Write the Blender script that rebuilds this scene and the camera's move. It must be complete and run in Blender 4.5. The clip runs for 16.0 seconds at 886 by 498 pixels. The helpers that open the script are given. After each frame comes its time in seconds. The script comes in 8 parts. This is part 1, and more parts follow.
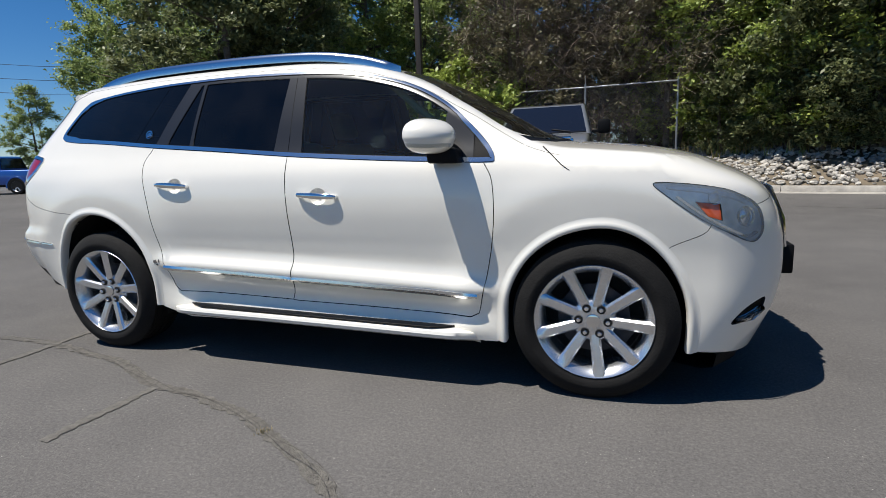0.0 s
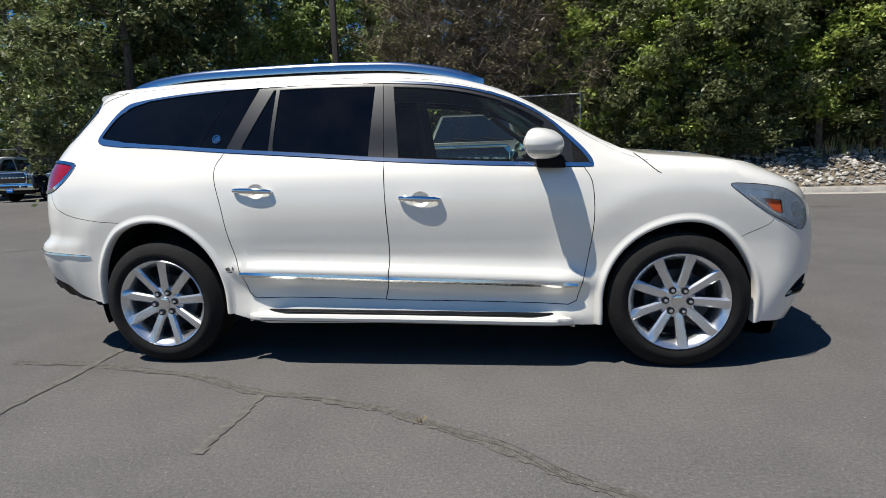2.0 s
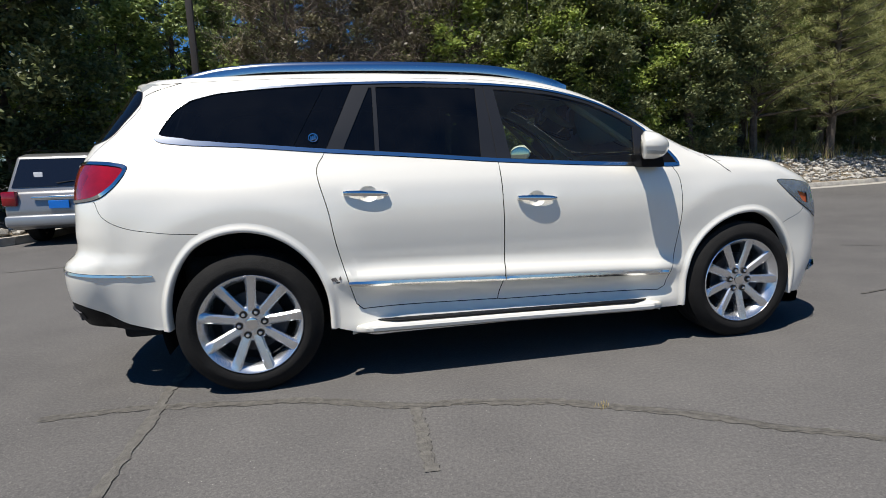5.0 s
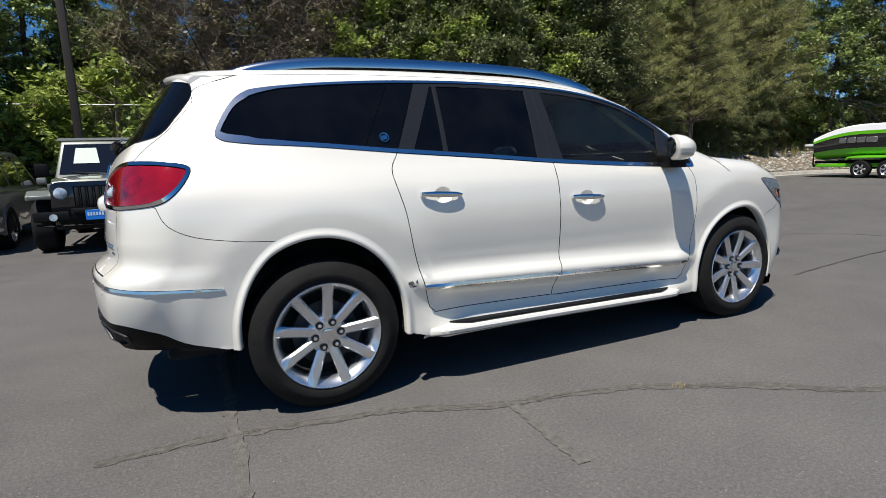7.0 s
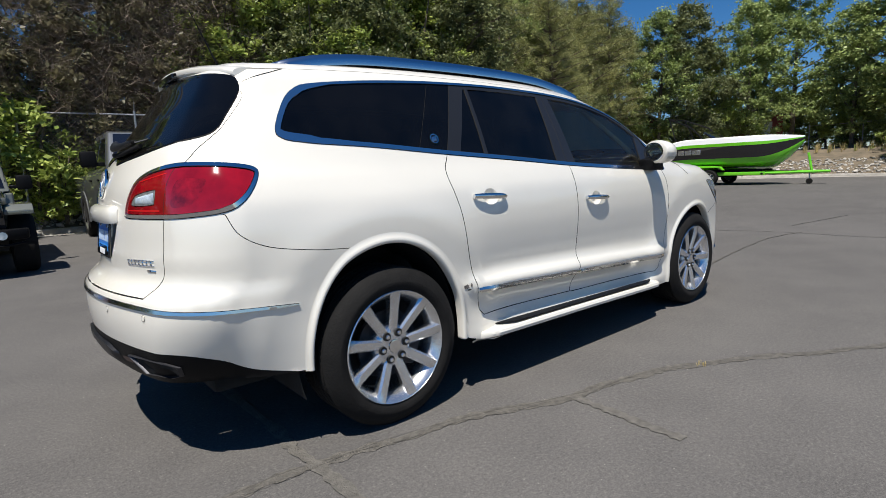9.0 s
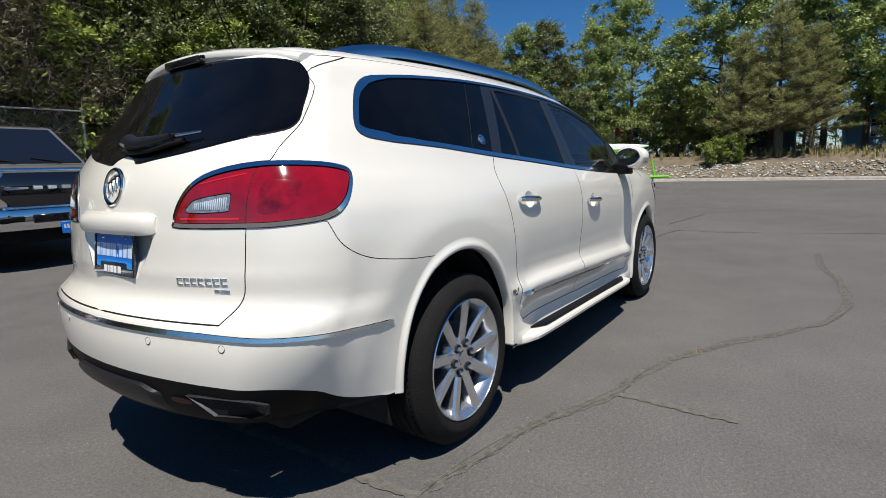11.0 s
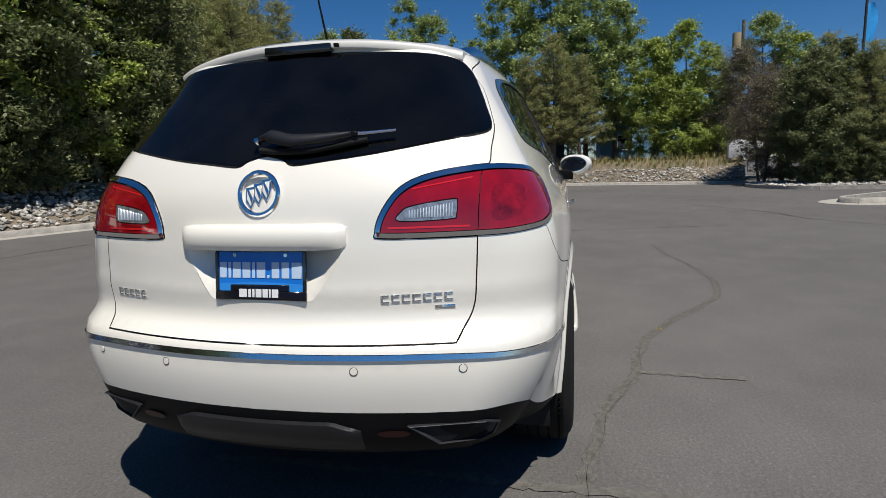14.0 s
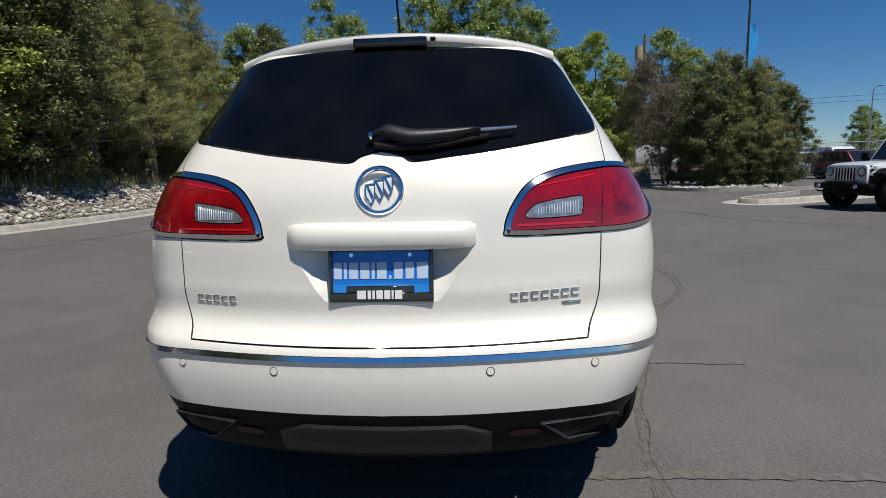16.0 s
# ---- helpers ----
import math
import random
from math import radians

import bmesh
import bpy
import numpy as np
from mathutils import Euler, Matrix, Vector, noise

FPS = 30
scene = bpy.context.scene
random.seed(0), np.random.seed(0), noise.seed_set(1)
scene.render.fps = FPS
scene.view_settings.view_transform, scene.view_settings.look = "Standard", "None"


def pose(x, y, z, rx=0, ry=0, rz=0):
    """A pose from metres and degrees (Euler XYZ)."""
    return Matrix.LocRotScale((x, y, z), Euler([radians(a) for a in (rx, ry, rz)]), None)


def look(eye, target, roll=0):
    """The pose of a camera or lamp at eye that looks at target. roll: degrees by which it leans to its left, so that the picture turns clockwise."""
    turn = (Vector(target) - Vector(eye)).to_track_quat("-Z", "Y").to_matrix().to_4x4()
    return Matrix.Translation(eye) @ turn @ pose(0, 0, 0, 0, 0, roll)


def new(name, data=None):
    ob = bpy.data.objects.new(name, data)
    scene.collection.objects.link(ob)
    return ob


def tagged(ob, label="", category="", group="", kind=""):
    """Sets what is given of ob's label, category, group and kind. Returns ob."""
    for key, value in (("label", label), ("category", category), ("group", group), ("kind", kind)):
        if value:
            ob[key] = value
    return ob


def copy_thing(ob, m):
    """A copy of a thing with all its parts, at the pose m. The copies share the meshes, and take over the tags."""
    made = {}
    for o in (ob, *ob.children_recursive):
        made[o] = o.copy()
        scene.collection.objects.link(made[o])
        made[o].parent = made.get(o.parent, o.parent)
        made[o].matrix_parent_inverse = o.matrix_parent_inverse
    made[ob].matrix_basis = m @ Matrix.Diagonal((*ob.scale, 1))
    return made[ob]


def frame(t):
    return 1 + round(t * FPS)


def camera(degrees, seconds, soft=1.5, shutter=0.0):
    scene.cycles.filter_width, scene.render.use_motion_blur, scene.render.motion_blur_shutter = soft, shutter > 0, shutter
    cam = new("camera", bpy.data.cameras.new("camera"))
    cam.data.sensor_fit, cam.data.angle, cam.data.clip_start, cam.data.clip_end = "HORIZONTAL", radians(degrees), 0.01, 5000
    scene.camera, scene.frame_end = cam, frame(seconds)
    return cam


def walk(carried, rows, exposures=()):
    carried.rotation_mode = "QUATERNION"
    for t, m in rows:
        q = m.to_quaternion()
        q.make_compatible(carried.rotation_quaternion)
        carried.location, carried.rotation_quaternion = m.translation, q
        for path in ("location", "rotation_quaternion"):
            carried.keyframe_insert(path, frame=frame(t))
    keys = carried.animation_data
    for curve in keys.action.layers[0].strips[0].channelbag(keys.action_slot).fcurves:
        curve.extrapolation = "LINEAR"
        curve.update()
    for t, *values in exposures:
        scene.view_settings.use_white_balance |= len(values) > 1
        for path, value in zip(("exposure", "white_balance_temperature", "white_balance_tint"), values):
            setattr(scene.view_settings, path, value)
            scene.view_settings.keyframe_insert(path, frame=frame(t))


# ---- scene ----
cam = camera(79.6, 16.0, soft=0.85)
PATH = [
    (0, (1.64, -3.395, 1.162), (0.995, -1.534, 0.817), -2.1),
    (0.5, (1.38, -3.532, 1.17), (0.817, -1.646, 0.818), -2.0),
    (1, (1.119, -3.654, 1.194), (0.635, -1.747, 0.832), -2.1),
    (1.5, (0.862, -3.773, 1.184), (0.497, -1.837, 0.835), -2.0),
    (2, (0.57, -3.881, 1.195), (0.339, -1.922, 0.859), -2.0),
    (2.5, (0.296, -3.925, 1.194), (0.182, -1.956, 0.861), -2.0),
    (3, (0.0, -3.937, 1.168), (-0.001, -1.961, 0.86), -1.9),
    (3.5, (-0.253, -3.933, 1.203), (-0.157, -1.964, 0.865), -1.9),
    (4, (-0.559, -3.929, 1.214), (-0.344, -1.97, 0.875), -1.9),
    (4.5, (-0.809, -3.898, 1.185), (-0.5, -1.948, 0.864), -2.0),
    (7, (-2.059, -3.507, 1.223), (-1.226, -1.719, 0.895), -2.0),
    (7.5, (-2.27, -3.421, 1.215), (-1.325, -1.687, 0.897), -2.1),
    (8, (-2.506, -3.301, 1.197), (-1.437, -1.639, 0.894), -2.3),
    (8.5, (-2.709, -3.142, 1.199), (-1.529, -1.555, 0.898), -2.3),
    (9, (-2.88, -2.946, 1.194), (-1.608, -1.431, 0.9), -2.5),
    (9.5, (-3.038, -2.766, 1.201), (-1.669, -1.337, 0.912), -2.6),
    (12, (-3.641, -1.743, 1.232), (-1.901, -0.802, 0.934), -1.8),
    (12.5, (-3.75, -1.523, 1.238), (-1.96, -0.68, 0.947), -1.8),
    (13, (-3.821, -1.312, 1.236), (-1.979, -0.589, 0.943), -1.6),
    (13.5, (-3.885, -1.104, 1.254), (-1.997, -0.516, 0.953), -1.6),
    (14, (-3.96, -0.928, 1.256), (-2.033, -0.483, 0.956), -1.8),
    (14.5, (-4.034, -0.764, 1.249), (-2.083, -0.438, 0.954), -1.6),
    (15, (-4.059, -0.624, 1.26), (-2.094, -0.399, 0.965), -1.3),
    (15.5, (-4.054, -0.466, 1.254), (-2.082, -0.297, 0.965), -1.6),
    (16, (-4.038, -0.288, 1.256), (-2.065, -0.16, 0.956), -1.4),
]
walk(cam, [(t, look(e, g, r)) for t, e, g, r in PATH], ((0, .32, 6380, 10), (9.5, .32, 6450, 10), (12, .19, 6500, 10), (16, .03, 6450, 10)))

# ---- light ----
SUN_DIR = Vector((-0.92, -0.67, 2.5)).normalized()
world = bpy.data.worlds.new("sky_world")
scene.world = world
world.use_nodes = True
_nt = world.node_tree
_bg = _nt.nodes["Background"]
_sky = _nt.nodes.new("ShaderNodeTexSky")
_sky.sky_type = "NISHITA"
_sky.sun_disc = False
_sky.sun_elevation = math.asin(SUN_DIR.z)
_sky.sun_rotation = math.atan2(SUN_DIR.x, SUN_DIR.y)
_sky.altitude = 1500
_sky.air_density = 1.0
_sky.dust_density = 0.1
_sky.ozone_density = 7.0
_sat = _nt.nodes.new("ShaderNodeHueSaturation")
_sat.inputs["Saturation"].default_value = 1.22
_nt.links.new(_sky.outputs[0], _sat.inputs["Color"])
_nt.links.new(_sat.outputs[0], _bg.inputs[0])
_bg.inputs[1].default_value = 0.073
sun = new("sun", bpy.data.lights.new("sun", "SUN"))
sun.data.energy = 5.0
sun.data.angle = radians(0.53)
sun.data.color = (1.0, 0.955, 0.88)
sun.matrix_world = look(SUN_DIR * 60, (0, 0, 0))
scene.view_settings.exposure = 0.25


# ---- materials ----
def mat(name, color, rough=0.5, metal=0.0, coat=0.0, spec=0.5, var=0.0, scale=8.0, bump=0.0, bscale=60.0,
        trans=0.0, ior=1.45, color2=None, detail=6.0, island=0.0, objvar=0.0, sss=0.0, coat_rough=0.03):
    """A Principled material with two scales of colour variation, fine bump and optional piece variation."""
    m = bpy.data.materials.new(name)
    m.use_nodes = True
    nt = m.node_tree
    b = nt.nodes["Principled BSDF"]
    b.inputs["Base Color"].default_value = (*color, 1)
    b.inputs["Roughness"].default_value = rough
    b.inputs["Metallic"].default_value = metal
    b.inputs["IOR"].default_value = ior
    b.inputs["Specular IOR Level"].default_value = spec
    b.inputs["Coat Weight"].default_value = coat
    b.inputs["Coat Roughness"].default_value = coat_rough
    b.inputs["Transmission Weight"].default_value = trans
    tc = nt.nodes.new("ShaderNodeTexCoord")
    out = None
    if var or color2:
        n1 = nt.nodes.new("ShaderNodeTexNoise")
        n1.inputs["Scale"].default_value = scale
        n1.inputs["Detail"].default_value = detail
        n1.inputs["Roughness"].default_value = 0.62
        nt.links.new(tc.outputs["Object"], n1.inputs["Vector"])
        mx = nt.nodes.new("ShaderNodeMix")
        mx.data_type = "RGBA"
        ramp = nt.nodes.new("ShaderNodeMapRange")
        ramp.inputs[1].default_value, ramp.inputs[2].default_value = 0.32, 0.68
        nt.links.new(n1.outputs[0], ramp.inputs[0])
        nt.links.new(ramp.outputs[0], mx.inputs[0])
        c2 = color2 or tuple(min(1, c * (1 + var)) for c in color)
        c1 = color if color2 else tuple(c * (1 - var) for c in color)
        mx.inputs[6].default_value = (*c1, 1)
        mx.inputs[7].default_value = (*c2, 1)
        out = mx.outputs[2]
    if island or objvar:
        if island:
            g = nt.nodes.new("ShaderNodeNewGeometry")
            rnd_out = g.outputs["Random Per Island"]
        else:
            g = nt.nodes.new("ShaderNodeObjectInfo")
            rnd_out = g.outputs["Random"]
        mr = nt.nodes.new("ShaderNodeMapRange")
        amount = island or objvar
        mr.inputs[3].default_value, mr.inputs[4].default_value = 1 - amount, 1 + amount
        nt.links.new(rnd_out, mr.inputs[0])
        hs = nt.nodes.new("ShaderNodeHueSaturation")
        hs.inputs["Color"].default_value = (*color, 1)
        nt.links.new(mr.outputs[0], hs.inputs["Value"])
        if out:
            nt.links.new(out, hs.inputs["Color"])
        out = hs.outputs[0]
    if out:
        nt.links.new(out, b.inputs["Base Color"])
    if bump:
        n2 = nt.nodes.new("ShaderNodeTexNoise")
        n2.inputs["Scale"].default_value = bscale
        n2.inputs["Detail"].default_value = 4
        nt.links.new(tc.outputs["Object"], n2.inputs["Vector"])
        bp = nt.nodes.new("ShaderNodeBump")
        bp.inputs["Strength"].default_value = bump
        bp.inputs["Distance"].default_value = 0.02
        nt.links.new(n2.outputs[0], bp.inputs["Height"])
        nt.links.new(bp.outputs[0], b.inputs["Normal"])
    return m


def glass_mat(name, tint, rough=0.0, haze_and_dust=0.0, specks=False):
    """Thin tinted car glass: a see-through tint under a sharp Fresnel reflection."""
    m = bpy.data.materials.new(name)
    m.use_nodes = True
    nt = m.node_tree
    nt.nodes.remove(nt.nodes["Principled BSDF"])
    tr = nt.nodes.new("ShaderNodeBsdfTransparent")
    tr.inputs[0].default_value = (*tint, 1)
    gl = nt.nodes.new("ShaderNodeBsdfGlossy")
    gl.inputs["Roughness"].default_value = rough
    fr = nt.nodes.new("ShaderNodeFresnel")
    fr.inputs[0].default_value = 1.5
    mx = nt.nodes.new("ShaderNodeMixShader")
    nt.links.new(fr.outputs[0], mx.inputs[0])
    nt.links.new(tr.outputs[0], mx.inputs[1])
    nt.links.new(gl.outputs[0], mx.inputs[2])
    out = mx.outputs[0]
    # diffuse film: reflected haze painted on the panes, with the rear window's dust
    if haze_and_dust:
        df = nt.nodes.new("ShaderNodeBsdfDiffuse")
        df.inputs[0].default_value = (0.50, 0.47, 0.42, 1)
        tc = nt.nodes.new("ShaderNodeTexCoord")
        n1 = nt.nodes.new("ShaderNodeTexNoise")
        n1.inputs["Scale"].default_value = 5.0
        nt.links.new(tc.outputs["Object"], n1.inputs["Vector"])
        r1 = nt.nodes.new("ShaderNodeMapRange")
        r1.inputs[1].default_value, r1.inputs[2].default_value = 0.3, 0.7
        r1.inputs[3].default_value, r1.inputs[4].default_value = haze_and_dust * 0.5, haze_and_dust * 1.5
        nt.links.new(n1.outputs[0], r1.inputs[0])
        fac = r1.outputs[0]
        if specks:
            v1 = nt.nodes.new("ShaderNodeTexVoronoi")
            v1.inputs["Scale"].default_value = 85
            nt.links.new(tc.outputs["Object"], v1.inputs["Vector"])
            r2 = nt.nodes.new("ShaderNodeMapRange")
            r2.inputs[1].default_value, r2.inputs[2].default_value = 0.05, 0.11
            r2.inputs[3].default_value, r2.inputs[4].default_value = 0.13, 0.0
            nt.links.new(v1.outputs["Distance"], r2.inputs[0])
            mm = nt.nodes.new("ShaderNodeMath")
            mm.operation = "MAXIMUM"
            nt.links.new(fac, mm.inputs[0])
            nt.links.new(r2.outputs[0], mm.inputs[1])
            fac = mm.outputs[0]
        m2 = nt.nodes.new("ShaderNodeMixShader")
        nt.links.new(fac, m2.inputs[0])
        nt.links.new(out, m2.inputs[1])
        nt.links.new(df.outputs[0], m2.inputs[2])
        out = m2.outputs[0]
    nt.links.new(out, nt.nodes["Material Output"].inputs[0])
    return m


def asphalt_mat():
    m = mat("asphalt", (0.075, 0.073, 0.072), rough=0.88, spec=0.12)
    nt = m.node_tree
    b = nt.nodes["Principled BSDF"]
    tc = nt.nodes.new("ShaderNodeTexCoord")

    def noise_node(scale, detail=5, rough=0.6):
        n = nt.nodes.new("ShaderNodeTexNoise")
        n.inputs["Scale"].default_value = scale
        n.inputs["Detail"].default_value = detail
        n.inputs["Roughness"].default_value = rough
        nt.links.new(tc.outputs["Object"], n.inputs["Vector"])
        return n

    def mixc(fac, a, c, mode="MIX"):
        x = nt.nodes.new("ShaderNodeMix")
        x.data_type = "RGBA"
        x.blend_type = mode
        for sock, val in ((0, fac), (6, a), (7, c)):
            if hasattr(val, "links"):
                nt.links.new(val, x.inputs[sock])
            else:
                x.inputs[sock].default_value = val
        return x.outputs[2]

    def rng(src, lo, hi, a=0.0, c=1.0):
        r = nt.nodes.new("ShaderNodeMapRange")
        r.inputs[1].default_value, r.inputs[2].default_value = lo, hi
        r.inputs[3].default_value, r.inputs[4].default_value = a, c
        nt.links.new(src, r.inputs[0])
        return r.outputs[0]

    big = noise_node(0.22, 5)
    mid = noise_node(1.7, 6, 0.7)
    fine = noise_node(150, 5, 0.8)
    col = mixc(rng(big.outputs[0], 0.35, 0.65), (0.075, 0.0715, 0.069, 1), (0.108, 0.103, 0.099, 1))
    col = mixc(rng(mid.outputs[0], 0.4, 0.75, 0, 0.55), col, (0.150, 0.141, 0.131, 1))
    col = mixc(rng(fine.outputs[0], 0.36, 0.64, 0.0, 1.0), mixc(0.30, col, (0.025, 0.024, 0.023, 1)), mixc(0.22, col, (0.32, 0.30, 0.28, 1)))
    grit = noise_node(62, 4, 0.8)
    col = mixc(rng(grit.outputs[0], 0.32, 0.50, 0.34, 0.0), col, (0.03, 0.029, 0.028, 1))
    col = mixc(rng(grit.outputs[0], 0.52, 0.68, 0.0, 0.26), col, (0.30, 0.28, 0.255, 1))
    vor = nt.nodes.new("ShaderNodeTexVoronoi")
    vor.inputs["Scale"].default_value = 42
    nt.links.new(tc.outputs["Object"], vor.inputs["Vector"])
    speck = rng(vor.outputs["Distance"], 0.05, 0.13, 0.75, 0.0)
    sel = nt.nodes.new("ShaderNodeSeparateColor")
    nt.links.new(vor.outputs["Color"], sel.inputs[0])
    pick = rng(sel.outputs[0], 0.86, 0.89)
    mul = nt.nodes.new("ShaderNodeMath")
    mul.operation = "MULTIPLY"
    nt.links.new(speck, mul.inputs[0])
    nt.links.new(pick, mul.inputs[1])
    col = mixc(mul.outputs[0], col, (0.46, 0.43, 0.39, 1))
    nt.links.new(col, b.inputs["Base Color"])
    bp = nt.nodes.new("ShaderNodeBump")
    bp.inputs["Strength"].default_value = 0.4
    bp.inputs["Distance"].default_value = 0.004
    nt.links.new(fine.outputs[0], bp.inputs["Height"])
    nt.links.new(bp.outputs[0], b.inputs["Normal"])
    return m


M = {}
M["asphalt"] = asphalt_mat()
M["paint"] = mat("pearl_white_paint", (0.845, 0.805, 0.71), rough=0.36, metal=0.10, coat=1.0, spec=0.5, var=0.012, scale=3.0, coat_rough=0.012)
M["chrome"] = mat("chrome", (0.78, 0.79, 0.80), rough=0.06, metal=1.0)
M["bright_trim"] = mat("bright_trim", (0.80, 0.81, 0.82), rough=0.15, metal=1.0, var=0.03, scale=30)
M["rail"] = mat("satin_aluminium_rail", (0.62, 0.65, 0.70), rough=0.16, metal=1.0)
M["alloy"] = mat("silver_alloy", (0.70, 0.71, 0.725), rough=0.27, metal=0.9, coat=0.4, var=0.05, scale=40)
# the blue in the bowl's colour stands for sky reflected in the lamp
M["lamp_bowl"] = mat("sky_tinted_lamp_bowl", (0.28, 0.37, 0.45), rough=0.22, metal=0.35, color2=(0.74, 0.82, 0.87), scale=9, detail=2)
M["alloy_dark"] = mat("dark_brake_metal", (0.06, 0.06, 0.066), rough=0.5, metal=0.8, var=0.2, scale=20)
M["rubber"] = mat("tyre_rubber", (0.009, 0.0085, 0.008), rough=0.82, spec=0.3, var=0.25, scale=12, bump=0.15, bscale=90)
M["black_trim"] = mat("black_trim_plastic", (0.006, 0.006, 0.0065), rough=0.5, spec=0.14, var=0.15, scale=20, bump=0.08, bscale=300)
M["wiper_grey"] = mat("grey_wiper_plastic", (0.010, 0.010, 0.0115), rough=0.42, var=0.2, scale=25, bump=0.1, bscale=200)
M["pillar"] = mat("satin_dark_pillar_paint", (0.018, 0.0175, 0.017), rough=0.28, coat=0.4)
M["gloss_black"] = mat("gloss_black", (0.008, 0.008, 0.010), rough=0.08, coat=1.0)
# arch liner black, also painted on panel edges for the shade in seams
M["liner_and_seam_shade"] = mat("wheel_arch_liner", (0.012, 0.012, 0.012), rough=0.9, var=0.3, scale=15)
M["dark_glass"] = glass_mat("privacy_glass", (0.020, 0.023, 0.029), haze_and_dust=0.006)
M["rear_glass"] = glass_mat("dusty_rear_glass", (0.020, 0.023, 0.029), haze_and_dust=0.006, specks=True)
M["glass"] = glass_mat("green_tinted_glass", (0.80, 0.87, 0.78), haze_and_dust=0.012)
M["clear_lens"] = glass_mat("clear_lens", (0.93, 0.96, 0.97))
M["hazy_lens"] = glass_mat("hazy_lens", (0.93, 0.96, 0.97))
_nt = M["hazy_lens"].node_tree
# pale blue diffuse share: sky sheen put into the lens colour
_hz = _nt.nodes.new("ShaderNodeBsdfDiffuse")
_hz.inputs[0].default_value = (0.76, 0.85, 0.90, 1)
_hm = _nt.nodes.new("ShaderNodeMixShader")
_hm.inputs[0].default_value = 0.18
_nt.links.new(_nt.nodes["Material Output"].inputs[0].links[0].from_socket, _hm.inputs[1])
_nt.links.new(_hz.outputs[0], _hm.inputs[2])
_nt.links.new(_hm.outputs[0], _nt.nodes["Material Output"].inputs[0])
M["red_lens"] = mat("red_lamp_lens", (0.25, 0.003, 0.008), rough=0.06, coat=1.0, var=0.3, scale=7)
M["red_highlight"] = mat("painted_red_highlight", (0.62, 0.012, 0.015), rough=0.15, coat=1.0)
M["red_dark"] = mat("deep_red_lamp", (0.20, 0.003, 0.007), rough=0.10, coat=1.0, var=0.5, scale=22)
M["reflector_red"] = mat("dark_red_reflector", (0.03, 0.0006, 0.0012), rough=0.35, var=0.2, scale=80)
M["amber"] = mat("amber_reflector", (0.62, 0.10, 0.03), rough=0.15, coat=1.0, var=0.1, scale=60)
M["white_lens"] = mat("clear_reverse_lamp", (0.36, 0.37, 0.38), rough=0.2, metal=0.6, var=0.45, scale=60)
M["beige"] = mat("beige_leather", (0.44, 0.34, 0.19), rough=0.55, var=0.08, scale=20, bump=0.1, bscale=200)
M["grey_fabric"] = mat("dark_interior_trim", (0.05, 0.046, 0.042), rough=0.75, var=0.1, scale=20)
M["headliner"] = mat("grey_headliner", (0.50, 0.46, 0.40), rough=0.9, var=0.05, scale=30)
M["plate_blue"] = mat("blue_plate", (0.008, 0.17, 0.62), rough=0.35, coat=0.3, var=0.05, scale=9)
M["plate_light"] = mat("light_blue_plate_band", (0.03, 0.26, 0.72), rough=0.35)
M["plate_text"] = mat("pale_plate_lettering", (0.52, 0.64, 0.78), rough=0.4)
M["white_plastic"] = mat("white_plastic", (0.78, 0.78, 0.77), rough=0.4)
M["paint_scuff"] = mat("bare_scuffed_metal", (0.10, 0.09, 0.085), rough=0.6, var=0.6, scale=60)
M["concrete"] = mat("kerb_concrete", (0.36, 0.335, 0.295), rough=0.9, var=0.22, scale=5, bump=0.5, bscale=80)
M["rock"] = mat("bank_rock", (0.37, 0.345, 0.305), rough=0.9, var=0.25, scale=6, bump=0.4, bscale=30, island=0.45)
M["soil"] = mat("dry_soil", (0.20, 0.155, 0.105), rough=0.95, color2=(0.10, 0.085, 0.06), scale=1.6, bump=0.8, bscale=14)
M["dry_grass"] = mat("dry_grass", (0.38, 0.30, 0.13), rough=0.8, island=0.4)
M["green_grass"] = mat("green_grass", (0.16, 0.20, 0.05), rough=0.8, island=0.4)
M["bark"] = mat("bark", (0.14, 0.11, 0.085), rough=0.95, var=0.4, scale=9, bump=1.0, bscale=25)
M["twig"] = mat("dry_twig", (0.19, 0.15, 0.115), rough=0.9, island=0.3)
M["crack"] = mat("crack_filler", (0.124, 0.114, 0.099), rough=0.9, var=0.34, scale=26, bump=0.8, bscale=120)
M["crack_faint"] = mat("worn_crack_filler", (0.122, 0.113, 0.099), rough=0.9, var=0.28, scale=22, bump=0.6, bscale=120)
M["crack_dark"] = mat("open_crack", (0.080, 0.074, 0.065), rough=0.95, var=0.4, scale=14)
M["galv"] = mat("galvanised_steel", (0.40, 0.41, 0.42), rough=0.45, metal=0.8, var=0.15, scale=10)
M["fence_wire"] = mat("weathered_fence_wire", (0.16, 0.16, 0.16), rough=0.6, metal=0.5, var=0.2, scale=10)
M["bronze"] = mat("dark_bronze_pole", (0.045, 0.035, 0.028), rough=0.5, var=0.1, scale=5)


